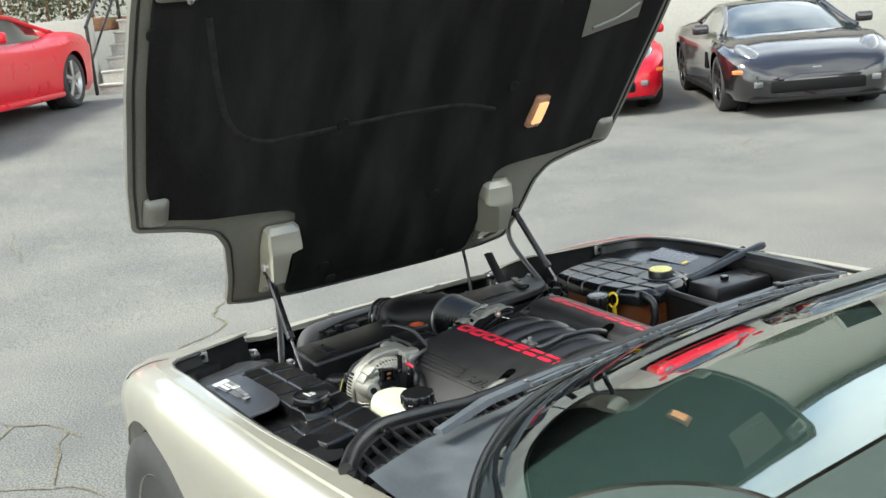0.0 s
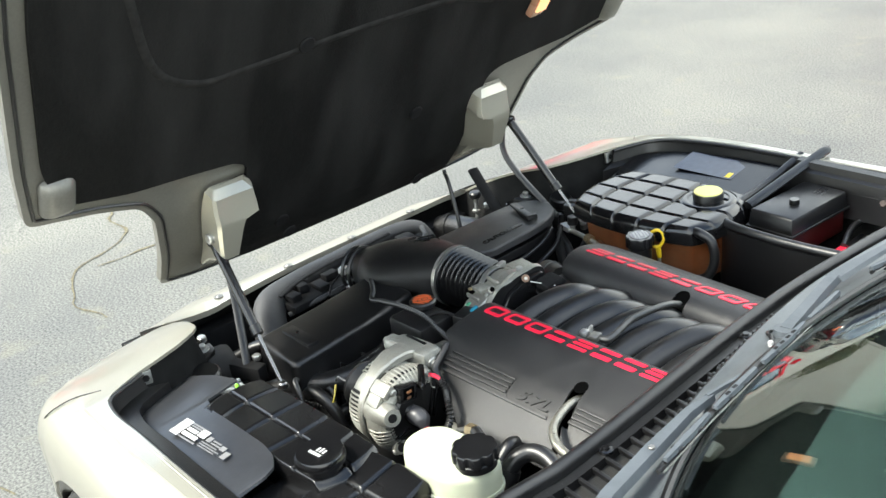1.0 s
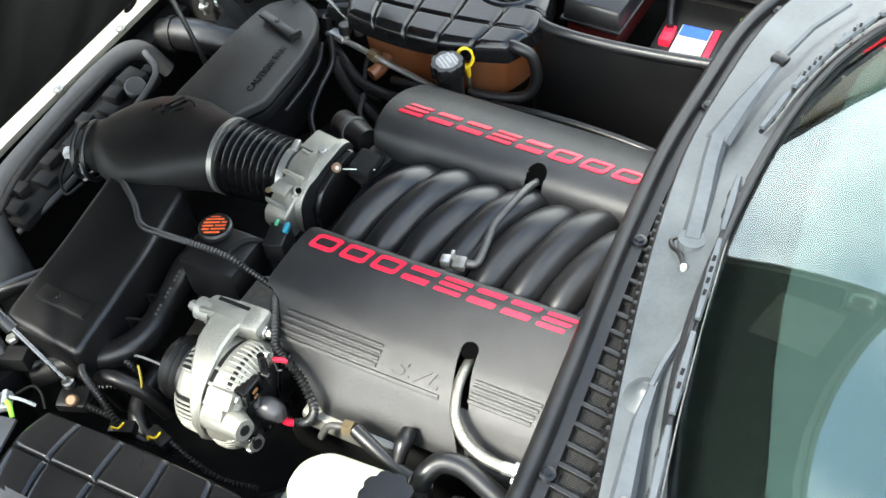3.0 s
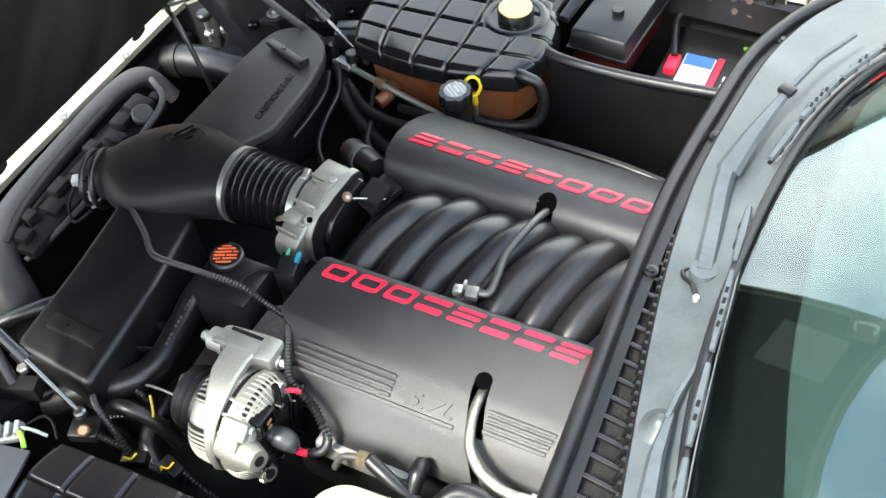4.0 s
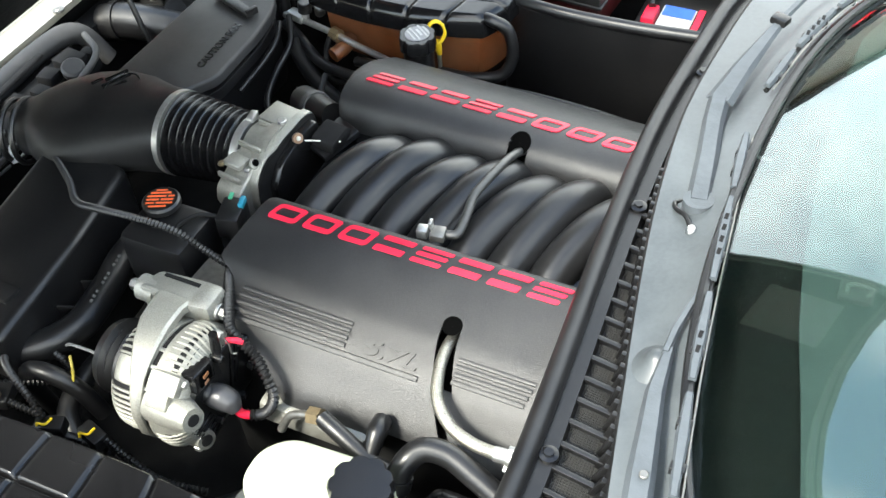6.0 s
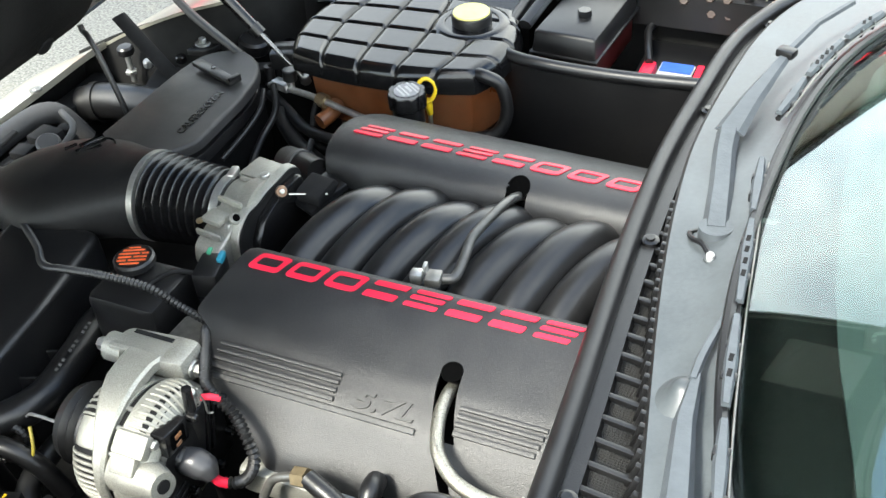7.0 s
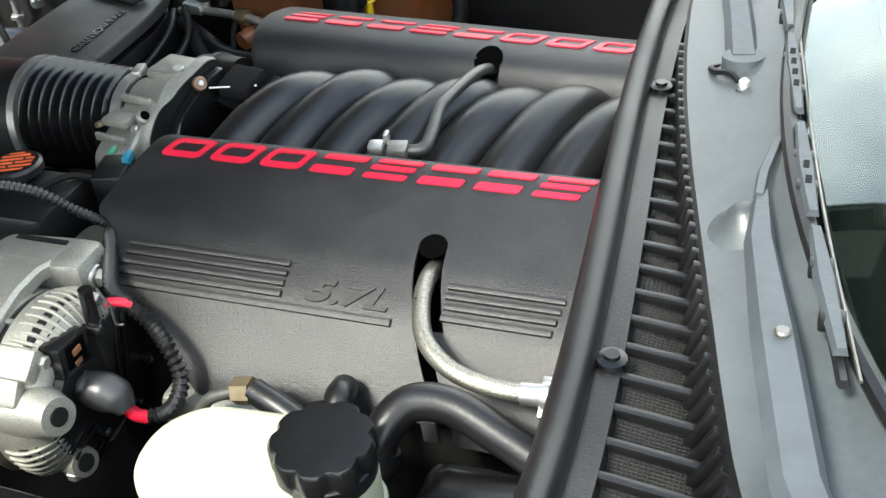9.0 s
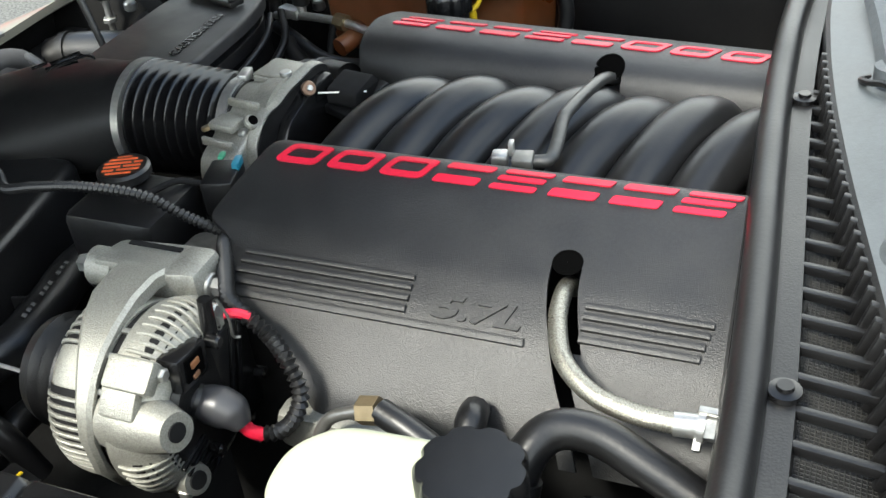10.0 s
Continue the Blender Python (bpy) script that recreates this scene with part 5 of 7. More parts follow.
for y0, dx, sx, sy, sz in ((-0.185, 0.0, 0.055, 0.030, 0.026), (-0.145, -0.015, 0.040, 0.026, 0.034), (-0.105, 0.010, 0.050, 0.030, 0.022), (-0.060, -0.012, 0.030, 0.040, 0.030), (-0.005, 0.005, 0.052, 0.036, 0.024), (0.050, -0.015, 0.034, 0.030, 0.036), (0.095, 0.008, 0.050, 0.028, 0.026), (0.135, -0.010, 0.040, 0.034, 0.034), (0.185, 0.000, 0.058, 0.045, 0.040), (0.222, 0.012, 0.030, 0.020, 0.030)):
    part("clip", box(-0.228 + dx, y0, 0.622 + sz / 3, sx * 0.85, sy, sz * 0.66, 0.003, rz=6 * math.sin(60 * y0)), MATT, radiator)
part("round_clip", disc(0.022, 0.020, (-0.205, 0.165, 0.632), (0.3, -0.2, 1), 0.004, 24), GREYP, radiator)
part("core", box(-0.34, 0, 0.46, 0.05, 0.95, 0.26, 0.004), MATT, radiator)
part("maf_plug", box(-0.198, -0.044, 0.652, 0.02, 0.022, 0.016, 0.003, rz=30), WHITE, radiator, "pale sensor plug")
part("plug_wire", tube([(-0.198, -0.050, 0.648), (-0.190, -0.09, 0.632), (-0.160, -0.115, 0.622), (-0.13, -0.09, 0.642)], 0.003, 8), MATT, radiator)
part("white_tag", box(-0.150, -0.066, 0.640, 0.05, 0.009, 0.003, 0, rz=-40), WHITE, radiator)
hose = thing("radiator_hose", (0.12, -0.3, 0.55), "thick black rubber radiator hose with faint print", "hose")
part("hose_body", tube([(0.04, -0.44, 0.59), (0.10, -0.405, 0.615), (0.155, -0.375, 0.625), (0.188, -0.32, 0.628), (0.178, -0.24, 0.625), (0.160, -0.17, 0.62), (0.15, -0.08, 0.60)], 0.024, 18), RUBBER, hose)
part("hose_print", bars([(0.009 * k, 0, 0.005, 0.004) for k in range(0, 11) if k not in (3, 7)], (0.196, -0.29, 0.651), (-0.18, 1, 0), (-0.9, 0, 0.45), 0.0006), material("faded_print", (0.07, 0.07, 0.068), 0.6), hose)
lower = thing("coolant_pipe", (-0.16, -0.35, 0.5), "black rubber pipe curving below the radiator tank", "pipe")
part("pipe_body", tube([(-0.20, -0.38, 0.56), (-0.16, -0.34, 0.585), (-0.10, -0.29, 0.60), (-0.06, -0.25, 0.60)], 0.016, 14), RUBBER, lower)
far_pipe = thing("air_pipe", (-0.22, 0.40, 0.5), "black round air pipe beside the radiator", "pipe")
part("pipe_body", tube([(-0.325, 0.385, 0.570), (-0.28, 0.395, 0.580), (-0.20, 0.402, 0.585), (-0.12, 0.405, 0.585)], 0.037, 24), PLASTIC, far_pipe)
part("pipe_cuff", tube([(-0.300, 0.391, 0.576), (-0.285, 0.394, 0.579)], 0.041, 24), RUBBER, far_pipe)

# ======== alternator ========
GREYM = material("grey_metal", (0.22, 0.215, 0.20), 0.4, 0.8, 0.15, 120, dust=0.2)
GREYM2 = material("clip_wire", (0.20, 0.20, 0.19), 0.4, 0.8)
GREYB = material("zinc_bolt", (0.40, 0.40, 0.38), 0.35, 0.8, 0.15, 150)
alternator = thing("alternator", (0.40, -0.37, 0.58), "cast aluminium alternator with cooling slots and a bracket", "alternator")
AC = Vector((0.352, -0.365, 0.678))  # where its shaft leaves the front half


def round_at(deg, r, h):
    """A point round the shaft: degrees up from the driver's side, radius, distance behind the front."""
    return AC + Vector((h, -math.cos(radians(deg)) * r, math.sin(radians(deg)) * r))


def arc_band(a0, a1, prof, n=24):
    """Part of a turned band round the alternator's shaft, between two angles."""
    return skin([[round_at(a0 + (a1 - a0) * q / n, r, h) for h, r in prof] for q in range(n + 1)], close=False, caps=False)


def fin(deg, prof, wide=2.5, deep=0.009):
    """One cooling fin that follows the case's shoulder."""
    return skin([[round_at(deg - wide / 2, r - deep, h), round_at(deg - wide / 2, r - 0.001, h), round_at(deg - wide / 4, r, h), round_at(deg + wide / 4, r, h), round_at(deg + wide / 2, r - 0.001, h), round_at(deg + wide / 2, r - deep, h)] for h, r in prof])


part("pulley", lathe([(0.0, -0.052), (0.034, -0.052), (0.048, -0.046), (0.053, -0.034), (0.046, -0.028), (0.053, -0.022), (0.046, -0.016), (0.053, -0.010), (0.050, -0.002), (0.0, -0.002)], AC, (1, 0, 0), 40), PLASTIC, alternator, "dark grooved pulley")
part("front_case", lathe([(0.030, 0.0), (0.058, 0.001), (0.068, 0.005), (0.0745, 0.013), (0.0775, 0.024), (0.0785, 0.060), (0.0, 0.060)], AC, (1, 0, 0), 64), ALU, alternator, "front aluminium half")
part("stator_band", lathe([(0.0, 0.058), (0.0765, 0.058), (0.0765, 0.074), (0.0, 0.074)], AC, (1, 0, 0), 64), MATT, alternator, "dark stator band")
part("rear_case", lathe([(0.0, 0.070), (0.0825, 0.070), (0.0835, 0.074), (0.0832, 0.088), (0.0790, 0.100), (0.0720, 0.110), (0.0660, 0.115), (0.0600, 0.115), (0.0580, 0.104), (0.0, 0.104)], AC, (1, 0, 0), 64), ALU, alternator, "rear aluminium half with cooling fins")
FRONT_FIN = [(0.004, 0.0700), (0.010, 0.0770), (0.018, 0.0812), (0.028, 0.0825), (0.046, 0.0824)]
REAR_FIN = [(0.078, 0.0850), (0.088, 0.0858), (0.097, 0.0835), (0.105, 0.0785), (0.112, 0.0715), (0.116, 0.0650)]
for a0, a1, step, prof in ((-64, 36, 6.0, FRONT_FIN), (66, 92, 6.2, FRONT_FIN), (66, 130, 6.2, REAR_FIN), (-36, -4, 6.2, REAR_FIN)):
    part("slot_band", arc_band(a0 - 2, a1 + 2, [(h, r - 0.0030) for h, r in prof]), MATT, alternator, "dark cooling slots")
    deg = a0
    while deg <= a1:
        part("fin", fin(deg, prof), ALU, alternator)
        deg += step
for deg in (-30, 8, 40, 62, 80):
    c = round_at(deg, 0.0775, 0.066)
    part("band_lug", box(c.x, c.y, c.z, 0.014, 0.005, 0.004, 0.001, rx=90 - deg), GREYB, alternator)
c = round_at(53, 0.0855, 0.092)
part("case_pad", box(c.x, c.y, c.z, 0.044, 0.028, 0.016, 0.004, rx=37), ALU, alternator, "flat cast pad")
c = round_at(40, 0.0835, 0.086)
part("case_pad", box(c.x, c.y, c.z, 0.034, 0.034, 0.012, 0.004, rx=50), ALU, alternator)
for deg in (57, 118, -44):
    part("through_bolt", disc(0.0065, 0.010, round_at(deg, 0.079, 0.108), (1, 0, 0), 0.0015, 6), GREYB, alternator)
part("rear_plate", lathe([(0.0, 0.100), (0.060, 0.100), (0.060, 0.112), (0.055, 0.117), (0.0, 0.118)], AC + Vector((0, 0.004, -0.004)), (1, 0, 0), 40), PLASTIC, alternator, "black plastic rear plate")
part("rear_skirt", box(0.464, -0.322, 0.672, 0.014, 0.056, 0.110, 0.006), PLASTIC, alternator, "black plastic diode cover")
part("skirt_rib", box(0.4725, -0.320, 0.690, 0.004, 0.006, 0.070, 0.001, rx=-18), SATIN, alternator)
part("skirt_rib", box(0.4725, -0.332, 0.690, 0.004, 0.004, 0.070, 0.001, rx=-18), SATIN, alternator)
part("regulator_box", box(0.466, -0.382, 0.733, 0.022, 0.040, 0.032, 0.003, rx=-8), SATIN, alternator, "black regulator box with a copper window")
part("box_window", box(0.4775, -0.382, 0.735, 0.002, 0.024, 0.022, 0.0005, rx=-8), HOLE, alternator)
part("copper_contact", box(0.4785, -0.382, 0.738, 0.003, 0.011, 0.006, 0.001), material("copper", (0.42, 0.19, 0.09), 0.4, 0.7), alternator)
part("copper_contact", box(0.4785, -0.384, 0.727, 0.003, 0.009, 0.005, 0.001), material("copper_dull", (0.32, 0.17, 0.10), 0.4, 0.7), alternator)
for py, pz in ((-0.352, 0.735), (-0.332, 0.628), (-0.300, 0.655), (-0.352, 0.640), (-0.384, 0.640), (-0.300, 0.715)):
    part("terminal_stud", disc(0.0062, 0.014, (0.470, py, pz), (1, 0, 0), 0.002, 10), SATIN, alternator)
for k in range(5):
    part("plate_rib", box(0.468, -0.405 + 0.003 * k, 0.655 - 0.010 * k, 0.008, 0.036, 0.0035, 0.001, rx=12), SATIN, alternator)
part("sense_plug", tube([(0.470, -0.345, 0.738), (0.472, -0.343, 0.772)], [0.0070, 0.0060], 12), SATIN, alternator, "upright black sensing plug")
part("plug_clip", tube([(0.480, -0.338, 0.770), (0.486, -0.336, 0.748), (0.484, -0.334, 0.728), (0.488, -0.330, 0.724)], 0.0013, 6), GREYM2, alternator)
part("terminal_boot", tube([(0.450, -0.384, 0.700), (0.463, -0.381, 0.693), (0.474, -0.378, 0.688), (0.486, -0.376, 0.685), (0.497, -0.376, 0.680), (0.506, -0.378, 0.670)], [0.0115, 0.0115, 0.0165, 0.0180, 0.0165, 0.0085], 20), material("grey_rubber", (0.040, 0.040, 0.043), 0.34), alternator, "grey rubber terminal boot")
part("boot_band", tube([(0.466, -0.3805, 0.692), (0.469, -0.3795, 0.6905)], 0.0150, 18), PLASTIC, alternator)
part("battery_lead", tube([(0.503, -0.377, 0.673), (0.510, -0.375, 0.662), (0.517, -0.370, 0.655)], 0.0062, 10), RED, alternator, "red cable end")
part("red_tag", tube([(0.479, -0.333, 0.750), (0.488, -0.327, 0.748), (0.496, -0.322, 0.742)], 0.0042, 8), RED, alternator)
for base, end, r in (((0.405, -0.412, 0.694), (0.486, -0.432, 0.710), (0.031, 0.028, 0.0165)), ((0.405, -0.395, 0.615), (0.474, -0.414, 0.632), (0.024, 0.020, 0.0135))):
    a, b = Vector(base), Vector(end)
    part("mount_ear", tube([a, a.lerp(b, 0.45), b], list(r), 24), ALU, alternator, "tapered cast mounting ear")
    part("ear_hole", disc(0.0085, 0.003, b - (b - a).normalized() * 0.0015, b - a, 0.0005, 18), MATT, alternator)


def arm_ring(x0, x1, y, z, ny, nz, t=0.014):
    """One section of the cast arm, t thick towards its inner side."""
    p, n = Vector((0, y, z)), Vector((0, ny, nz)).normalized()
    def at(x, d):
        return Vector((x, 0, 0)) + p - n * d
    return [at(x0, 0.003), at(x0 + 0.004, 0), at(x1 - 0.004, 0), at(x1, 0.003), at(x1, t), at(x0, t)]


arm = []
for deg, x0 in ((-62, 0.399), (-40, 0.399), (-15, 0.398), (10, 0.397), (30, 0.395), (48, 0.391), (62, 0.384)):
    p = round_at(deg, 0.0865, 0)
    arm.append(arm_ring(x0, 0.412, p.y, p.z, -math.cos(radians(deg)), math.sin(radians(deg)), 0.010))
arm += [arm_ring(0.374, 0.411, -0.382, 0.763, -0.25, 1), arm_ring(0.363, 0.408, -0.350, 0.767, -0.05, 1), arm_ring(0.358, 0.406, -0.318, 0.765, 0, 1), arm_ring(0.352, 0.408, -0.292, 0.758, 0, 1)]
part("bracket_arm", skin(arm), ALU, alternator, "cast arm over the alternator", angle=30)
part("bracket", prism(rounded([(0.324, -0.306), (0.336, -0.268), (0.405, -0.262), (0.430, -0.262), (0.436, -0.304), (0.402, -0.310), (0.370, -0.304)], 0.010, 3), 0.722, 0.760, 0.005), ALU, alternator, "cast bracket with two bolts")
part("boss", box(0.418, -0.284, 0.740, 0.036, 0.046, 0.042, 0.008), ALU, alternator)
part("boss", tube([(0.318, -0.292, 0.742), (0.345, -0.292, 0.742)], 0.0185, 18), ALU, alternator)
for bx, by, bz, d in ((0.318, -0.294, 0.744, -1), (0.436, -0.288, 0.738, 1)):
    part("bolt_washer", disc(0.0115, 0.004, (bx, by, bz), (d, 0, 0), 0.001, 18), STEEL, alternator)
    part("bolt", disc(0.0088, 0.012, (bx + 0.004 * d, by, bz), (d, 0, 0), 0.002, 6), STEEL, alternator)
part("slot_recess", box(0.376, -0.274, 0.7595, 0.056, 0.006, 0.004, 0.0005), MATT, alternator, "dark slot in the bracket")
part("support_arm", prism(rounded([(0.345, -0.285), (0.425, -0.278), (0.418, -0.215), (0.385, -0.170), (0.350, -0.185)], 0.01, 3), 0.690, 0.712, 0.004), GREYM, alternator)

# ======== brake fluid reservoir ========
res = thing("brake_fluid_reservoir", (0.69, -0.475, 0.62), "milky white brake fluid reservoir with a lobed black cap", "reservoir")
body = [(0.605, -0.50), (0.605, -0.455), (0.635, -0.425), (0.745, -0.418), (0.78, -0.44), (0.782, -0.49), (0.745, -0.527), (0.65, -0.535)]
part("tank_body", prism(rounded(body, 0.035, 6), 0.665, 0.765, 0.020, 5), RESERVOIR, res, "milky white plastic tank", angle=60)
part("seam", prism([(0.693 + (x - 0.693) * 1.03, -0.477 + (y + 0.477) * 1.05) for x, y in rounded(body, 0.035, 6)], 0.708, 0.714, 0.002), RESERVOIR, res)
part("lower_tank", prism([(0.693 + (x - 0.693) * 0.86, -0.477 + (y + 0.477) * 0.82) for x, y in rounded(body, 0.035, 6)], 0.61, 0.664, 0.004), RESERVOIR, res)
def lobed(r, lobes, z0, z1, c, depth=0.06, n=96):
    def ring(z, k):
        return [Vector((c[0] + k * r * (1 - depth * (0.5 - 0.5 * math.cos(lobes * a)) ** 3) * math.cos(a), c[1] + k * r * (1 - depth * (0.5 - 0.5 * math.cos(lobes * a)) ** 3) * math.sin(a), z)) for a in [2 * math.pi * q / n for q in range(n)]]
    return skin([ring(z0, 1.0), ring(z0 + 0.85 * (z1 - z0), 1.0), ring(z1, 0.94)])
part("cap", lobed(0.0375, 9, 0.770, 0.791, (0.750, -0.468), 0.10), SATIN, res, "lobed black screw cap")
part("cap_neck", disc(0.034, 0.014, (0.752, -0.470, 0.760), bev=0.001, n=32), PLASTIC, res)
part("master_cylinder", tube([(0.56, -0.475, 0.615), (0.86, -0.475, 0.62)], 0.028, 18), ALU, res)

# ======== washer tank in front of the driver's side ========
washer = thing("washer_tank", (0.36, -0.66, 0.66), "black quilted washer fluid tank with a capped filler", "tank")
part("quilted_top", quilt(0.397, -0.597, 0.205, 0.074, 1, 0.740, 5, 2, 0.007, 0.045, 0.35), SATIN, washer, "quilted black plastic top", angle=60)
part("side_body", loft_box(0.397, -0.597, 0.197, 0.068, 1, 0.60, 0.72, 0.35), PLASTIC, washer)
def shelf_top(u, v):
    x = 0.05 + 0.46 * u
    out, inn = smooth_at(EDGE, x) - 0.02, lerp_at([(0.05, 0.60), (0.12, 0.575), (0.185, 0.565), (0.203, 0.640), (0.25, 0.655), (0.42, 0.655), (0.46, 0.662), (0.49, 0.680), (0.503, 0.71), (0.51, 0.76)], x)
    out = max(out, inn + 0.01)
    return Vector((x, -out + (out - inn) * v, 0.752 - 0.012 * (1 - v) - 0.035 * (1 - u) ** 4))
part("flat_top", sheet(shelf_top, 48, 10, 0.004), FLATTOP, washer, "smooth black flat top beside the fender")
LABEL_AT = ((0.240, -0.740, 0.7475), (1, 0.06, 0.02), (-0.06, 1, 0.1))
part("label", bars([(0, 0.0, 0.024, 0.040), (0.027, 0.020, 0.030, 0.008), (0.027, 0.008, 0.044, 0.009), (0.060, 0.020, 0.022, 0.018)], *LABEL_AT), WHITE, washer, "white printed warning label")
part("label_print", bars([(0.027, 0.031, 0.052, 0.003), (0.027, 0.036, 0.040, 0.003), (0.027, 0.001, 0.050, 0.003), (0.084, 0.004, 0.050, 0.002), (0.084, 0.009, 0.058, 0.002), (0.084, 0.014, 0.046, 0.002), (0.088, 0.020, 0.012, 0.012), (0.104, 0.020, 0.030, 0.003), (0.104, 0.026, 0.024, 0.003), (0.132, 0.018, 0.014, 0.010), (0.150, 0.006, 0.014, 0.016)], *LABEL_AT), material("grey_print", (0.16, 0.16, 0.16), 0.5), washer)
part("rear_body", loft_box(0.600, -0.640, 0.105, 0.105, 4, 0.60, 0.715, 0.35), SATIN, washer)
part("rear_cushion", quilt(0.632, -0.612, 0.090, 0.086, 4, 0.726, 2, 2, 0.008, 0.045, 0.4, tilt=0.12, res=60), SATIN, washer, "quilted black rear end of the tank", angle=60)
part("side_shoulder", quilt(0.560, -0.705, 0.085, 0.055, 4, 0.712, 2, 1, 0.007, 0.05, 0.4, res=50), SATIN, washer, angle=60)
part("cap_neck", disc(0.034, 0.020, (0.545, -0.622, 0.742), bev=0.002, n=32), SATIN, washer)
part("filler_cap", lathe([(0.0, 0.0), (0.042, 0.0), (0.043, 0.010), (0.039, 0.016), (0.032, 0.014), (0.0, 0.015)], (0.545, -0.622, 0.760), n=36), SATIN, washer, "round black washer cap with a white symbol")
part("cap_symbol", bars([(0.0, 0.0, 0.022, 0.006), (0.003, 0.009, 0.004, 0.010), (0.010, 0.009, 0.004, 0.012), (0.017, 0.009, 0.004, 0.010), (-0.006, 0.0, 0.004, 0.006)], (0.537, -0.635, 0.7762), (1, 0.1, 0), (-0.1, 1, 0)), WHITE, washer)
part("neck_pipe", tube([(0.69, -0.70, 0.64), (0.70, -0.695, 0.69), (0.71, -0.69, 0.715)], [0.05, 0.052, 0.054], 24), SATIN, washer)
part("neck_mouth", disc(0.046, 0.004, (0.711, -0.688, 0.7130), (0.2, 0.15, 1), 0.001, 24), MATT, washer)

# ======== power steering reservoir and loose connectors ========
steering = thing("power_steering_reservoir", (0.27, -0.17, 0.65), "black power steering reservoir with an orange printed cap", "reservoir")
part("tank_body", box(0.275, -0.178, 0.69, 0.11, 0.095, 0.10, 0.012), PLASTIC, steering)
part("cap", disc(0.028, 0.014, (0.252, -0.152, 0.742), bev=0.003, n=32), PLASTIC, steering, "black cap with orange print")
part("cap_print", bars([(-0.015, -0.017, 0.026, 0.003), (-0.020, -0.010, 0.012, 0.003), (-0.005, -0.010, 0.024, 0.003), (-0.020, -0.003, 0.018, 0.003), (0.001, -0.003, 0.018, 0.003), (-0.020, 0.004, 0.028, 0.003), (0.011, 0.004, 0.009, 0.003), (-0.016, 0.011, 0.030, 0.003), (-0.009, 0.017, 0.016, 0.002)], (0.252, -0.152, 0.7565), (0.9, 0.4, 0), (-0.4, 0.9, 0)), ORANGE, steering)
sens = thing("coil_connector", (0.35, -0.115, 0.71), "small black connector with a turquoise lock", "connector")
part("plug_body", box(0.35, -0.122, 0.725, 0.035, 0.05, 0.04, 0.004, rz=15), PLASTIC, sens)
part("lock", box(0.360, -0.106, 0.746, 0.008, 0.020, 0.010, 0.002, rz=15), material("turquoise_plastic", (0.015, 0.16, 0.24), 0.4), sens)
part("lock_tab", box(0.343, -0.106, 0.753, 0.006, 0.012, 0.004, 0.001, rz=15), material("mint_plastic", (0.05, 0.26, 0.15), 0.4), sens)
part("lead", tube([(0.335, -0.135, 0.735), (0.315, -0.15, 0.745), (0.30, -0.175, 0.745), (0.30, -0.19, 0.745)], 0.0035, 8), MATT, sens)


def loom(label, pts, r=0.0078, ridges=160):
    ob = single("wiring_loom", tube(pts, r, 10, 10, ridges, r * 0.45), RUBBER, label, "wiring", at=pts[0], angle=25)
    return ob


loom("black corrugated loom running beside the engine cover to the alternator", [(0.405, -0.208, 0.730), (0.421, -0.235, 0.744), (0.447, -0.276, 0.746), (0.469, -0.308, 0.744), (0.495, -0.322, 0.740), (0.517, -0.328, 0.729), (0.541, -0.345, 0.720), (0.553, -0.354, 0.698), (0.547, -0.362, 0.675), (0.531, -0.366, 0.658), (0.514, -0.370, 0.655)])
loom("black corrugated loom lying from the air duct to the engine cover", [(-0.04, -0.075, 0.690), (0.0, -0.10, 0.70), (0.06, -0.14, 0.712), (0.11, -0.18, 0.725), (0.17, -0.195, 0.745), (0.24, -0.20, 0.758), (0.31, -0.20, 0.758), (0.36, -0.205, 0.745), (0.41, -0.215, 0.74)], 0.006)
loom("thin black loom looping in front of the alternator", [(0.20, -0.40, 0.60), (0.17, -0.43, 0.62), (0.16, -0.455, 0.64), (0.19, -0.47, 0.64), (0.235, -0.468, 0.63), (0.27, -0.475, 0.62), (0.32, -0.478, 0.63), (0.36, -0.47, 0.61)], 0.006)
for px, py, yaw in ((0.272, -0.480, 20), (0.335, -0.470, -15)):
    plug = thing("yellow_clip_connector", (px, py, 0.62), "black connector with a yellow locking clip", "connector", "connectors by the washer tank")
    part("plug_body", box(px, py, 0.640, 0.04, 0.022, 0.022, 0.003, rz=yaw), PLASTIC, plug)
    part("lock_clip", tube([(px - 0.010, py - 0.012, 0.648), (px - 0.010, py - 0.010, 0.655), (px + 0.002, py - 0.008, 0.656), (px + 0.003, py + 0.004, 0.654)], 0.0017, 8), YELLOW, plug)

# ======== pipes over the engine ========
cross = thing("fuel_crossover_pipe", (0.67, 0.02, 0.78), "bent grey metal fuel pipe crossing the intake runners", "pipe")
part("pipe_body", tube([(0.672, -0.078, 0.772), (0.686, -0.072, 0.773), (0.687, -0.050, 0.776), (0.682, -0.010, 0.780), (0.682, 0.005, 0.781), (0.688, 0.045, 0.780), (0.694, 0.085, 0.776), (0.698, 0.112, 0.768), (0.700, 0.14, 0.752)], 0.0066, 12), material("dull_grey_pipe", (0.085, 0.085, 0.082), 0.36, 0.7, 0.15, 120, dust=0.15), cross)
part("fitting", box(0.643, -0.088, 0.777, 0.016, 0.016, 0.016, 0.003, rz=10), STEEL, cross, "bright hexagon fitting")
part("bracket", box(0.664, -0.084, 0.776, 0.020, 0.022, 0.012, 0.002, rz=10), GREYM, cross)
part("bracket_tab", box(0.652, -0.080, 0.786, 0.005, 0.010, 0.014, 0.001, rz=10), STEEL, cross)
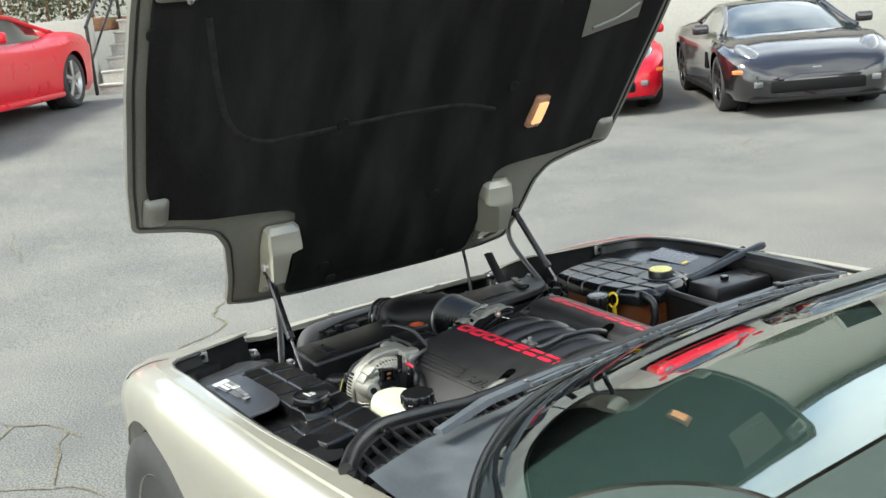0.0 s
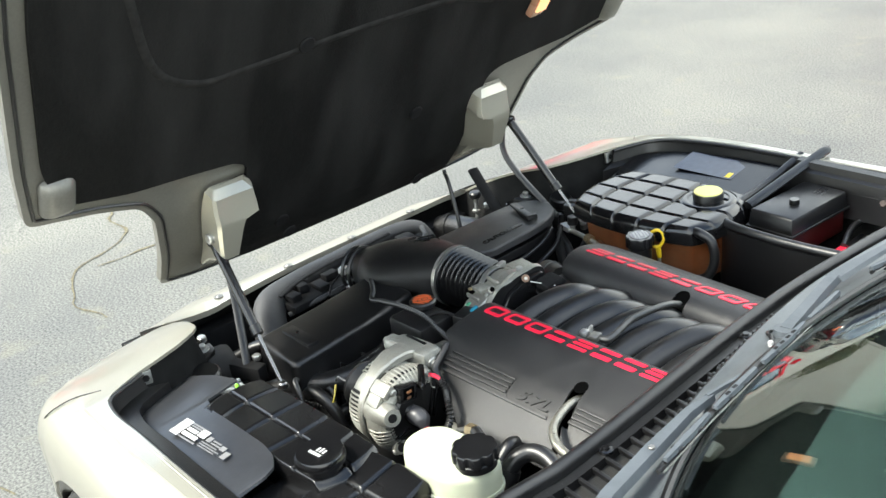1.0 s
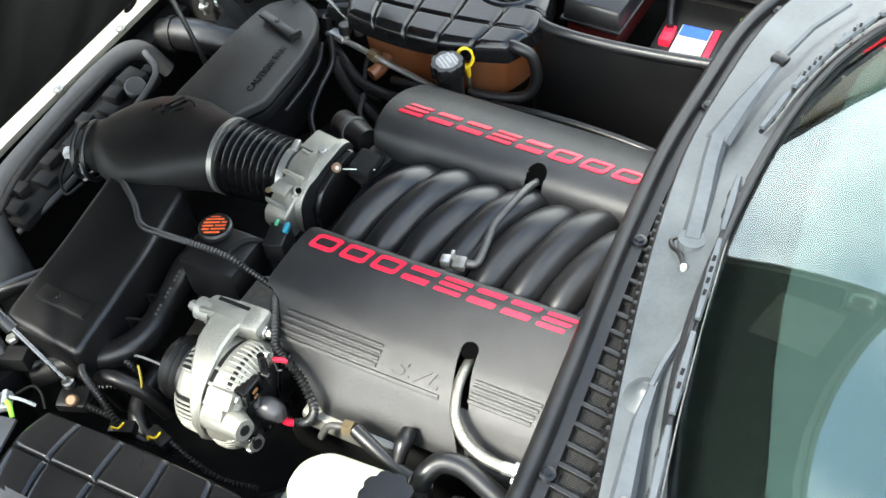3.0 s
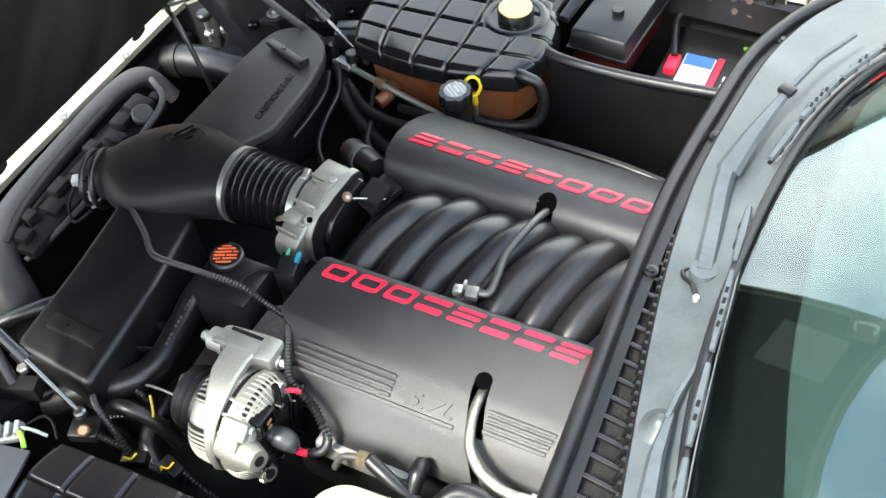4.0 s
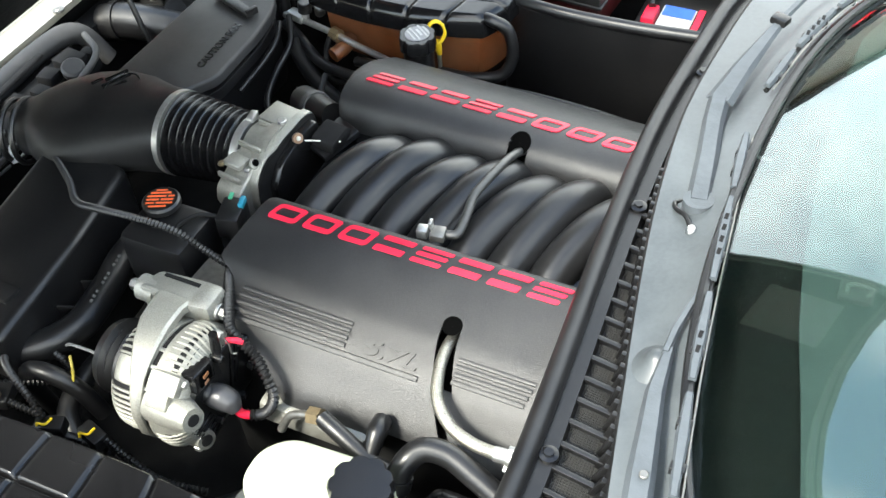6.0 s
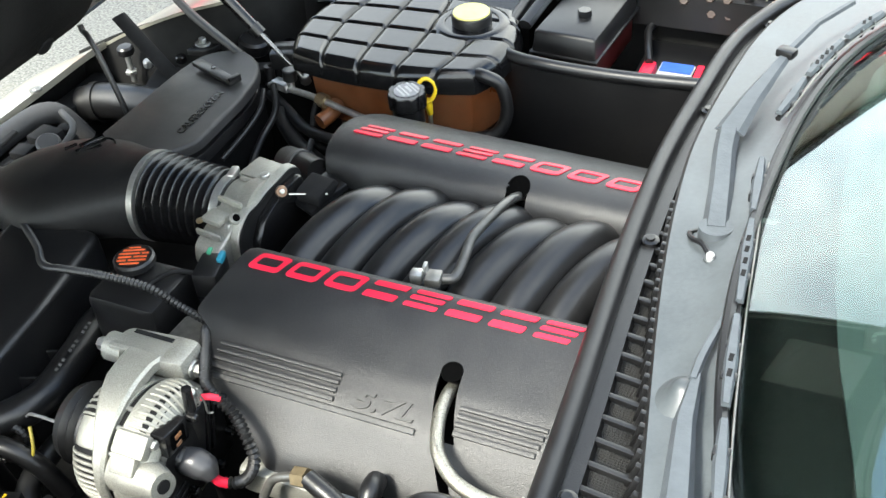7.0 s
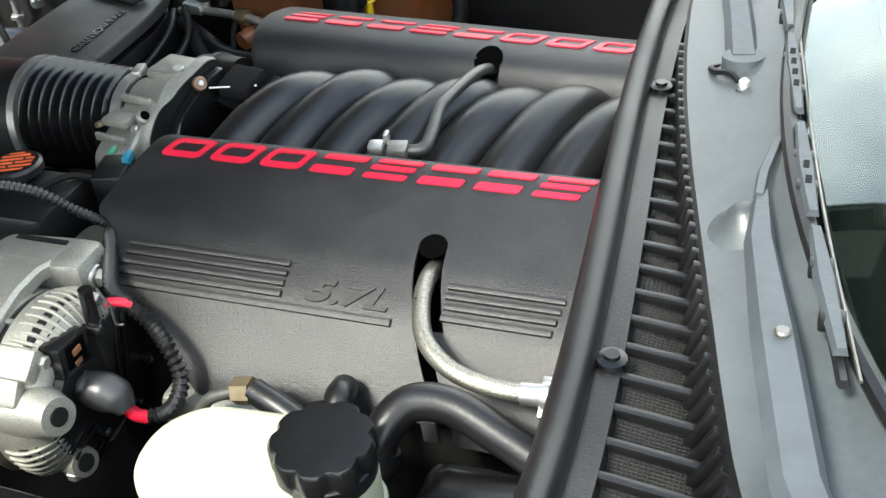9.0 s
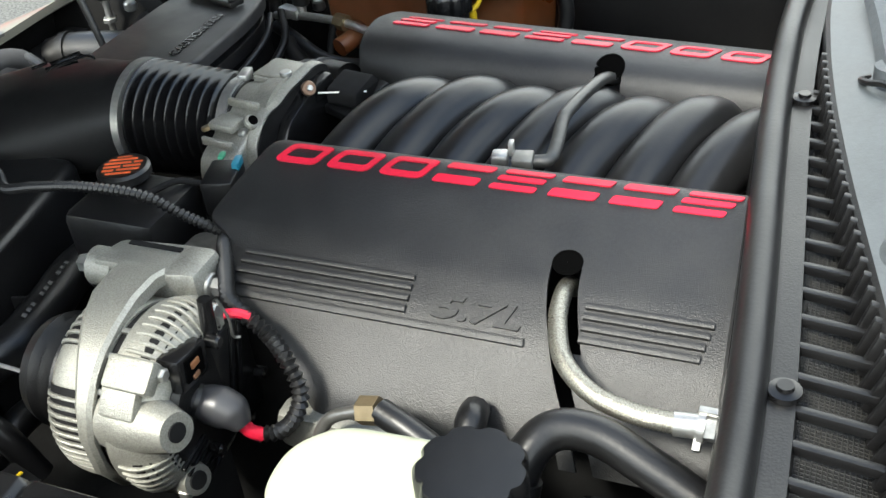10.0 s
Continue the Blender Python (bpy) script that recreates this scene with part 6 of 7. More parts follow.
fuel = thing("braided_fuel_hose", (0.80, -0.32, 0.70), "braided steel fuel hose with a bright end fitting", "hose")
HOSE = [(0.744, -0.196, 0.725), (0.743, -0.214, 0.741), (0.744, -0.240, 0.746), (0.750, -0.272, 0.746), (0.765, -0.308, 0.743), (0.793, -0.334, 0.741), (0.826, -0.346, 0.741), (0.860, -0.349, 0.742)]


part("hose_body", tube(HOSE, 0.0080, 18, 110, 300, 0.0006), BRAID, fuel)
part("end_fitting", tube([(0.856, -0.349, 0.742), (0.876, -0.347, 0.742)], 0.0092, 14), STEEL, fuel)
part("end_nut", tube([(0.874, -0.347, 0.742), (0.900, -0.344, 0.742)], 0.0105, 6), STEEL, fuel)
part("clip_band", tube([(0.873, -0.347, 0.742), (0.878, -0.347, 0.742)], 0.0118, 16), STEEL, fuel)
part("clip_tongue", box(0.874, -0.356, 0.734, 0.006, 0.012, 0.006, 0.001, rx=30), STEEL, fuel)
part("clip_tongue", box(0.884, -0.343, 0.754, 0.024, 0.006, 0.004, 0.001), STEEL, fuel)
heater = thing("heater_hose", (0.80, -0.38, 0.68), "black rubber heater hose behind the reservoir", "hose")
part("hose_body", tube([(0.755, -0.418, 0.69), (0.760, -0.398, 0.725), (0.775, -0.375, 0.737), (0.805, -0.368, 0.735), (0.845, -0.376, 0.722), (0.89, -0.388, 0.705)], 0.015, 16), RUBBER, heater)
part("clamp", tube([(0.756, -0.412, 0.700), (0.757, -0.405, 0.714)], 0.0185, 14), PLASTIC, heater)
housing = thing("brake_booster_housing", (0.84, -0.44, 0.64), "black rounded housing below the heater hose", "housing")
part("housing_body", box(0.845, -0.435, 0.665, 0.11, 0.10, 0.08, 0.022, seg=4), SATIN, housing)
fitting = thing("hose_fitting", (0.63, -0.365, 0.68), "brass hexagon fitting on a black hose under the engine cover", "fitting")
part("nut", tube([(0.615, -0.366, 0.706), (0.632, -0.366, 0.710)], 0.012, 6), BRASS, fitting)
part("pipe", tube([(0.632, -0.366, 0.710), (0.66, -0.375, 0.705), (0.70, -0.385, 0.690), (0.74, -0.39, 0.68)], 0.011, 14), RUBBER, fitting)
part("steel_pipe", tube([(0.615, -0.366, 0.706), (0.585, -0.368, 0.69), (0.57, -0.375, 0.66)], 0.0055, 12), GREYM, fitting)
part("valve_cover_edge", box(0.60, -0.340, 0.645, 0.16, 0.03, 0.04, 0.008), ALU, fitting)
coil = thing("ignition_lead", (0.70, -0.36, 0.68), "black ignition lead boot under the engine cover", "lead")
part("boot", tube([(0.70, -0.335, 0.70), (0.703, -0.355, 0.705), (0.705, -0.380, 0.690)], [0.012, 0.013, 0.010], 12), PLASTIC, coil)

oil = thing("oil_filler_cap", (0.426, 0.343, 0.70), "lobed black oil filler cap with white print", "cap")
part("cap_body", lobed(0.032, 8, 0.730, 0.755, (0.426, 0.343), 0.10), SATIN, oil)
part("cap_disc", disc(0.021, 0.002, (0.426, 0.343, 0.7545), bev=0.0004, n=28), material("silver_print", (0.20, 0.20, 0.21), 0.4), oil)
part("cap_print", bars([(-0.015, -0.013, 0.03, 0.003), (-0.019, -0.006, 0.038, 0.003), (-0.010, 0.001, 0.02, 0.005), (-0.019, 0.009, 0.038, 0.003), (-0.012, 0.015, 0.024, 0.003)], (0.426, 0.343, 0.7572), (0.8, -0.6, 0), (0.6, 0.8, 0)), WHITE, oil)
part("neck", disc(0.026, 0.06, (0.426, 0.343, 0.675), bev=0.001), PLASTIC, oil)
dip = thing("dipstick", (0.424, 0.403, 0.60), "yellow looped oil dipstick handle", "dipstick")
loop_n = Vector((0.45, -0.85, 0.25)).normalized()
loop_a = loop_n.cross(Vector((0, 0, 1))).normalized()
loop_b = loop_a.cross(loop_n)
loop_pts = [Vector((0.440, 0.386, 0.733)) + loop_a * 0.0155 * math.sin(a) * (1 - 0.25 * max(0, -math.cos(a))) + loop_b * (0.020 * math.cos(a)) for a in [math.pi + 2 * math.pi * q / 20 for q in range(21)]]
part("loop", tube(loop_pts, 0.0036, 10, smooth=False), YELLOW, dip)
part("grip", tube([(0.440, 0.388, 0.714), (0.440, 0.390, 0.702), (0.440, 0.393, 0.684)], [0.0055, 0.0065, 0.005], 10), YELLOW, dip)
part("stick", tube([(0.440, 0.392, 0.690), (0.438, 0.396, 0.60)], 0.004, 8), STEEL, dip)
ac = thing("refrigerant_line", (0.25, 0.35, 0.68), "silver refrigerant pipe with a service port", "pipe")
part("pipe_body", tube([(0.100, 0.428, 0.662), (0.150, 0.412, 0.672), (0.236, 0.384, 0.680), (0.280, 0.378, 0.672), (0.33, 0.372, 0.664), (0.385, 0.36, 0.66)], 0.0062, 12), STEEL, ac)
part("port_block", box(0.135, 0.418, 0.674, 0.040, 0.020, 0.016, 0.003, rz=-18), STEEL, ac)
part("service_port", tube([(0.155, 0.414, 0.672), (0.155, 0.416, 0.690)], 0.0075, 10), STEEL, ac)
part("port_cap", disc(0.013, 0.022, (0.155, 0.416, 0.688), (0.05, 0.05, 1), 0.002, 20), PLASTIC, ac, "black dust cap")
part("joint", tube([(0.228, 0.387, 0.680), (0.246, 0.382, 0.679)], 0.0125, 8), BRASS, ac)
part("tee", tube([(0.228, 0.384, 0.684), (0.224, 0.365, 0.655), (0.232, 0.345, 0.620), (0.255, 0.345, 0.605), (0.275, 0.36, 0.62)], 0.005, 10), MATT, ac)
for lab, pts, r in (("thick black rubber hose curving beside the intake", [(0.10, 0.425, 0.645), (0.15, 0.395, 0.640), (0.22, 0.350, 0.635), (0.30, 0.330, 0.640), (0.38, 0.33, 0.645)], 0.010),
                    ("black rubber hose dropping beside the engine cover", [(0.14, 0.385, 0.640), (0.161, 0.365, 0.628), (0.205, 0.335, 0.612), (0.272, 0.300, 0.604), (0.34, 0.27, 0.60)], 0.014),
                    ("thin black hose running along the engine cover", [(0.50, 0.365, 0.655), (0.62, 0.362, 0.665), (0.75, 0.352, 0.668), (0.88, 0.34, 0.66)], 0.008),
                    ("black rubber hose deep behind the engine cover", [(0.62, 0.42, 0.57), (0.72, 0.40, 0.60), (0.82, 0.37, 0.61), (0.90, 0.34, 0.60)], 0.022)):
    h = thing("rubber_hose", pts[0], lab, "hose")
    part("hose_body", tube(pts, r, 14), RUBBER, h)
plugb = thing("wire_connector", (0.14, 0.46, 0.70), "grey-black multi-way wire connector", "connector")
part("plug_body", box(0.115, 0.475, 0.700, 0.05, 0.05, 0.035, 0.004, rz=20), PLASTIC, plugb)
part("latch", box(0.115, 0.475, 0.7195, 0.036, 0.012, 0.006, 0.001, rz=20), GREYP, plugb)
# ======== hood fittings ========
def hinge_bracket(side):
    """Folded sheet bracket that stands off the hood's underside."""
    def ring(u, outer, inner, n, face):
        w = inner - outer
        row = [(outer, 0.010), (outer + 0.02 * w, n - 0.008), (outer + 0.08 * w, n), (outer + face * w, n), (outer + min(face + 0.10, 0.99) * w, n - 0.014), (inner, 0.010)]
        return [hood_point(u - 0.052, side * (y - (0.026 if side > 0 else 0.0)), -d) for y, d in row]
    return skin([ring(0.352, 0.425, 0.345, 0.022, 0.90), ring(0.342, 0.435, 0.333, 0.042, 0.93), ring(0.318, 0.437, 0.330, 0.056, 0.94), ring(0.300, 0.437, 0.330, 0.070, 0.93), ring(0.292, 0.437, 0.330, 0.074, 0.62), ring(0.27, 0.436, 0.331, 0.079, 0.56), ring(0.205, 0.428, 0.350, 0.090, 0.52), ring(0.188, 0.424, 0.356, 0.078, 0.50), ring(0.140, 0.420, 0.368, 0.034, 0.48), ring(0.090, 0.415, 0.376, 0.014, 0.45)])


for s in (-1, 1):
    br = part("hinge_bracket", hinge_bracket(s), PAINT, hood, "folded pewter hinge bracket", angle=25)
    # The tongue takes the shaded pewter, its bracket the lit one.
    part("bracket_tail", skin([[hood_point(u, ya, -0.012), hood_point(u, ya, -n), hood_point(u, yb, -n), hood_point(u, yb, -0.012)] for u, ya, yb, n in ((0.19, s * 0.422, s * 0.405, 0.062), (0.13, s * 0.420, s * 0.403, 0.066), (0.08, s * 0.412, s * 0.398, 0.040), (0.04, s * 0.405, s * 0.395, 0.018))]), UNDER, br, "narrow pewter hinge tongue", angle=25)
    part("pivot", disc(0.012, 0.012, hood_point(0.183, s * 0.428, -0.046), (0, s, 0), 0.002, 16), STEEL, hood)
lamp = part("hood_lamp", moved(box(0, 0, 0, 0.11, 0.055, 0.02, 0.006), Matrix.Translation(hood_point(0.555, 0.425, -0.022)) @ pose(0, 0, 0, 0, -57, 12)), material("lamp_lens", (0.30, 0.16, 0.10), 0.3), hood, "amber-lit underhood lamp")
glow = bpy.data.materials.new("lamp_glow")
glow.use_nodes = True
glow.node_tree.nodes["Principled BSDF"].inputs["Emission Color"].default_value = (1.0, 0.42, 0.20, 1)
glow.node_tree.nodes["Principled BSDF"].inputs["Emission Strength"].default_value = 0.45
glow.node_tree.nodes["Principled BSDF"].inputs["Base Color"].default_value = (0.42, 0.20, 0.08, 1)
part("lamp_lens", moved(box(0, 0, -0.012, 0.075, 0.042, 0.008, 0.003), Matrix.Translation(hood_point(0.555, 0.425, -0.022)) @ pose(0, 0, 0, 0, -57, 12)), glow, lamp, "glowing amber lens")
for s in (-1, 1):
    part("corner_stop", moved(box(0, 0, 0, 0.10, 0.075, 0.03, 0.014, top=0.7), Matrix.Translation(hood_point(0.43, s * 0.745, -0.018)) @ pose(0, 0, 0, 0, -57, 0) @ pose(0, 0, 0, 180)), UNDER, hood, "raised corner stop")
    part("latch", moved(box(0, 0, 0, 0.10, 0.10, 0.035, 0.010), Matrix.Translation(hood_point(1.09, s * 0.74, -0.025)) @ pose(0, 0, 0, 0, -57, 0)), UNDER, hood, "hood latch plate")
    part("latch_striker", tube([hood_point(1.06, s * 0.71, -0.045), hood_point(1.06, s * 0.73, -0.07), hood_point(1.12, s * 0.73, -0.07), hood_point(1.12, s * 0.71, -0.045)], 0.006, 8), STEEL, hood)
for u, y in ((0.10, -0.22), (0.30, 0.12), (0.62, -0.25), (0.02, 0.22), (0.95, -0.78), (0.03, -0.18), (0.66, 0.30)):
    part("liner_button", disc(0.018, 0.006, hood_point(u, y, -0.016), -HN, 0.002, 20), MATT, hood, "round black liner fastener")
part("liner_ridge", tube([hood_point(0.98, -0.66, -0.012), hood_point(0.80, -0.62, -0.012), hood_point(0.66, -0.57, -0.012), hood_point(0.60, -0.48, -0.012), hood_point(0.60, -0.36, -0.012), hood_point(0.615, -0.10, -0.012), hood_point(0.615, 0.12, -0.012), hood_point(0.58, 0.26, -0.012)], 0.012, 10, flat=0.5), material("dusty_felt_seam", (0.018, 0.0175, 0.017), 0.9, 0, 0.3, 60, spec=0.1), hood, "pressed seam across the liner")

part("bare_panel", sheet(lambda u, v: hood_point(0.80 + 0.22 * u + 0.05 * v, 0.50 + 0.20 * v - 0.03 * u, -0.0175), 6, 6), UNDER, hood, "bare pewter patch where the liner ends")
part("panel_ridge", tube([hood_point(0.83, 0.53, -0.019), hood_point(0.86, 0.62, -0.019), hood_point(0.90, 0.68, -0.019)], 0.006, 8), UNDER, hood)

# ---- struts and hinge arms ----
ROD = material("dark_chrome", (0.16, 0.16, 0.16), 0.3, 0.9, 0.1, 100)

def strut(top, bottom, side):
    t, b = Vector(top), Vector(bottom)
    st = thing("gas_strut", b, "black gas strut holding up the hood", "strut", "hood struts")
    part("cylinder", tube([t, t.lerp(b, 0.62)], 0.0105, 14), SATIN, st)
    part("collar", tube([t.lerp(b, 0.60), t.lerp(b, 0.66)], 0.012, 14), PLASTIC, st)
    part("rod", tube([t.lerp(b, 0.64), b], 0.0042, 10), ROD, st, "bright steel piston rod")
    part("ball_joint", box(*t, 0.022, 0.022, 0.026, 0.005), SATIN, st)
    part("ball_joint", disc(0.010, 0.016, b - Vector((0, 0, 0.008)), (0, 0, 1), 0.003, 14), ROD, st)
    part("hinge_arm", tube([t + Vector((-0.02, -0.012 * side, -0.015)), t + Vector((0.0, -0.02 * side, -0.10)), t + Vector((0.10, -0.035 * side * -1, -0.25))], 0.010, 8, flat=0.5), PLASTIC, car, "black steel hood hinge arm")
    part("hinge_foot", box(t.x + 0.10, t.y + 0.035 * side, t.z - 0.265, 0.08, 0.03, 0.035, 0.004, rz=20), MATT, car)
    part("hinge_bolt", disc(0.010, 0.012, (t.x + 0.10, t.y + 0.01 * side, t.z - 0.25), (0, 0, 1), 0.002, 6), STEEL, car)


strut((-0.09, -0.419, 0.908), (0.155, -0.458, 0.665), -1)
strut((-0.049, 0.431, 0.921), (0.172, 0.439, 0.679), 1)
prop = thing("hinge_link", (-0.16, 0.30, 0.60), "thin bent black hinge link rod", "rod")
part("rod", tube([(-0.212, 0.330, 0.79), (-0.208, 0.328, 0.778), (-0.190, 0.318, 0.776), (-0.165, 0.308, 0.735), (-0.122, 0.292, 0.62)], 0.0055, 10), PLASTIC, prop)
part("rod", tube([(-0.215, 0.432, 0.756), (-0.150, 0.416, 0.705), (-0.085, 0.400, 0.655)], 0.016, 10, flat=0.35), MATT, prop)

# ---- front corners of the bay ----
for s in (-1, 1):
    bp = thing("hood_stop_plate", (0.03, s * 0.68, 0.74), "pale metal hood stop plate with two holes", "stop plate", "hood stops")
    part("plate", box(0.042, s * 0.706, 0.757, 0.066, 0.010, 0.030, 0.003, rz=-s * 76), GREYB, bp)
    for d in (-0.018, 0.018):
        part("hole", disc(0.007, 0.003, (0.048 + d * 0.25, s * (0.7055 - d), 0.758), (0.97, 0.24 * s, 0), 0.0005, 14), MATT, bp)
    fl = thing("bay_front_corner", (-0.08, s * 0.5, 0.55), "black moulded front corner of the engine bay", "moulding")
    part("moulding", box(-0.10, s * 0.50, 0.58, 0.22, 0.16, 0.09, 0.02, rz=s * 15), MATT, fl)
    part("round_bush", disc(0.030, 0.03, (-0.005, s * 0.543, 0.655), (0.2, 0, 1), 0.005, 24), RUBBER, fl, "round black rubber bush")
    for bx, by in ((-0.14, 0.485), (-0.193, 0.452), (0.04, 0.60)):
        part("bolt", disc(0.011, 0.016, (bx, s * by, 0.640), (0, 0, 1), 0.003, 12), GREYB if bx < -0.19 else SATIN, fl)
conn2 = thing("headlamp_connector", (0.075, -0.535, 0.62), "grey multi-way connector with a green wire", "connector")
PALEG = material("pale_grey_plastic", (0.22, 0.24, 0.25), 0.4, 0, 0.3, 200)
part("plug_body", box(0.070, -0.537, 0.666, 0.058, 0.032, 0.014, 0.004, rz=35), PALEG, conn2)
for k in range(4):
    part("socket", box(0.052 + 0.012 * k, -0.549 + 0.0085 * k, 0.677, 0.008, 0.024, 0.010, 0.002, rz=35), PALEG, conn2)
part("wire", tube([(0.092, -0.52, 0.675), (0.11, -0.515, 0.672), (0.13, -0.51, 0.66)], 0.003, 8), PALEG, conn2)
part("wire", tube([(0.09, -0.528, 0.675), (0.105, -0.532, 0.680), (0.118, -0.545, 0.67)], 0.004, 8), material("lime_wire", (0.25, 0.65, 0.05), 0.4), conn2)
def lip_x(y):
    return -0.337 + (0.30 * y * y if y < 0 else 0.0)


def nose_lip(u, v):
    """Painted lip that closes the nose panel towards the bay, its edge bowing back at the corners."""
    y = (2 * v - 1) * 0.50
    x = -0.50 + (lip_x(y) + 0.50) * min(u / 0.88, 1.0)
    side = min(max((abs(y) - 0.36) / 0.14, 0.0), 1.0)
    flat = smooth_at([(-0.52, 0.555), (-0.50, 0.567), (-0.46, 0.604), (-0.42, 0.630), (-0.38, 0.645), (-0.34, 0.652), (-0.25, 0.653), (-0.10, 0.653)], x)
    round_ = smooth_at(CREST, x) + 0.003 - nose_drop(x, abs(y))
    return Vector((x, y, flat + (round_ - flat) * side - 0.014 * max(0.0, u - 0.88) / 0.12))


part("nose_lip", sheet(nose_lip, 25, 40, 0.003), PAINT, car, "pewter lip along the front of the bay")
for k in range(4):
    y0 = -0.32 + 0.205 * k
    seat = nose_lip(0.88 * 0.16 / (lip_x(y0) + 0.50), y0 + 0.5)
    part("lip_rivet", lathe([(0.0, 0.004), (0.005, 0.004), (0.007, 0.002), (0.012, 0.002), (0.012, -0.003)], seat + Vector((0, 0, 0.002)), (-0.1, 0, 1), 18), GREYM, car, "grey lip fastener")

# ======== cowl ========
STRIP = [(-0.80, 1.04), (-0.74, 0.968), (-0.66, 0.920), (-0.56, 0.906), (-0.46, 0.904), (-0.36, 0.901), (-0.20, 0.891), (-0.10, 0.884), (0.0, 0.878), (0.10, 0.874), (0.23, 0.873), (0.39, 0.883), (0.55, 0.899), (0.665, 0.936), (0.75, 0.985), (0.80, 1.03)]
RIM = [(-0.80, 1.09), (-0.66, 1.045), (-0.49, 1.006), (-0.40, 0.991), (-0.30, 0.977), (-0.216, 0.963), (-0.10, 0.944), (0.0, 0.930), (0.103, 0.918), (0.23, 0.910), (0.39, 0.918), (0.55, 0.937), (0.665, 0.972), (0.75, 1.02), (0.80, 1.06)]


def strip_x(y):
    return smooth_at(STRIP, y)


def rim_x(y):
    return smooth_at(RIM, y)


def lean(y):
    """How far the rim's face leans back from its foot towards the driver's side."""
    return lerp_at([(-0.80, 0.034), (-0.62, 0.028), (-0.45, 0.016), (-0.30, 0.007), (-0.15, 0.003), (0.0, 0.0)], y)


def rise(y):
    return 0.022 * min(max((-y - 0.45) / 0.2, 0), 1)


YS = [-0.80 + 1.6 * k / 64 for k in range(65)]
cowl = thing("cowl_panel", (0.97, 0, 0.78), "weathered grey-black plastic cowl panel below the windshield", "cowl")
part("front_strip", skin([[Vector((strip_x(y) + dx, y, 0.800 + rise(y) + dz)) for dx, dz in ((-0.01, -0.02), (0.0, -0.001), (0.033, 0.001), (0.035, -0.012))] for y in YS], close=False, caps=False), PLASTIC, cowl, "flat black front strip")
part("upper_panel", skin([[Vector((rim_x(y) + lean(y) + (base_x(y) + 0.012 - rim_x(y) - lean(y)) * t, y, 0.822 + rise(y) * (1 - t) + 0.040 * t - 0.008 * math.sin(math.pi * t) - glass_drop(y) * t)) for t in (0, 0.06, 0.2, 0.4, 0.6, 0.8, 0.95, 1.0)] for y in YS], close=False, caps=False), COWL, cowl, "weathered grey plastic upper panel")
part("rim_face", skin([[Vector((rim_x(y) + lean(y), y, 0.822 + rise(y))), Vector((rim_x(y) + lean(y) - 0.004, y, 0.819 + rise(y))), Vector((rim_x(y) - 0.005, y, 0.777 + rise(y)))] for y in YS], close=False, caps=False), PLASTIC, cowl)
def woven_mesh():
    """Dirty black screen of crossing threads about 3 mm apart."""
    m = material("intake_mesh", (0.016, 0.016, 0.0155), 0.6, 0, 0.5, 300, dust=0.4, dust_scale=30, dust_color=(0.045, 0.042, 0.034))
    nodes, links = m.node_tree.nodes, m.node_tree.links
    b = nodes["Principled BSDF"]
    paint = b.inputs["Base Color"].links[0].from_socket
    co, most = nodes.new("ShaderNodeTexCoord"), nodes.new("ShaderNodeMath")
    most.operation = "MAXIMUM"
    for k, way in enumerate(("X", "Y")):
        band = nodes.new("ShaderNodeTexWave")
        band.bands_direction = way
        band.inputs["Scale"].default_value, band.inputs["Distortion"].default_value = 95.0, 0.6
        links.new(co.outputs["Object"], band.inputs["Vector"])
        links.new(band.outputs["Fac"], most.inputs[k])
    cut, mix, bump = nodes.new("ShaderNodeMapRange"), nodes.new("ShaderNodeMixRGB"), nodes.new("ShaderNodeBump")
    cut.inputs["From Min"].default_value, cut.inputs["From Max"].default_value = 0.55, 0.95
    links.new(most.outputs["Value"], cut.inputs["Value"])
    mix.inputs["Color1"].default_value = (0.003, 0.003, 0.003, 1)
    links.new(cut.outputs["Result"], mix.inputs["Fac"])
    links.new(paint, mix.inputs["Color2"])
    links.new(mix.outputs["Color"], b.inputs["Base Color"])
    bump.inputs["Strength"].default_value, bump.inputs["Distance"].default_value = 0.8, 0.001
    links.new(cut.outputs["Result"], bump.inputs["Height"])
    links.new(bump.outputs["Normal"], b.inputs["Normal"])
    return m


MESHM = woven_mesh()
part("mesh_screen", skin([[Vector((strip_x(y) + 0.022, y, 0.789)), Vector((rim_x(y) + 0.01, y, 0.776))] for y in YS if y < 0.12], close=False, caps=False), MESHM, cowl, "fine dirty mesh screen")
y, k = 0.06, 0
while y > -0.78:
    x0, x1 = strip_x(y) + 0.027, rim_x(y) - 0.004
    part("slat", box((x0 + x1) / 2, y, 0.796 + rise(y), x1 - x0 + 0.010, 0.0065, 0.008, 0.0012, rz=-7), PLASTIC, cowl)
    y -= 0.031
y = 0.10
while y > -0.78:
    part("tooth", box(rim_x(y) + 0.55 * lean(y) - 0.0065, y, 0.803 + rise(y), 0.007, 0.0060, 0.034 + 0.3 * lean(y), 0.001, ry=6 + math.degrees(math.atan2(lean(y), 0.042))), PLASTIC, cowl)
    y -= 0.0165
for y0 in (0.62, 0.345, 0.037, -0.362, -0.66):
    part("push_rivet", lathe([(0.0, 0), (0.0115, 0), (0.011, 0.004), (0.006, 0.005), (0.0055, 0.008), (0.0, 0.008)], (strip_x(y0) + 0.0255, y0, 0.801 + rise(y0)), n=16), SATIN, cowl, "black push rivet")
seal = thing("hood_weatherstrip", (0.88, 0, 0.76), "black rubber hood weatherstrip along the cowl", "weatherstrip")
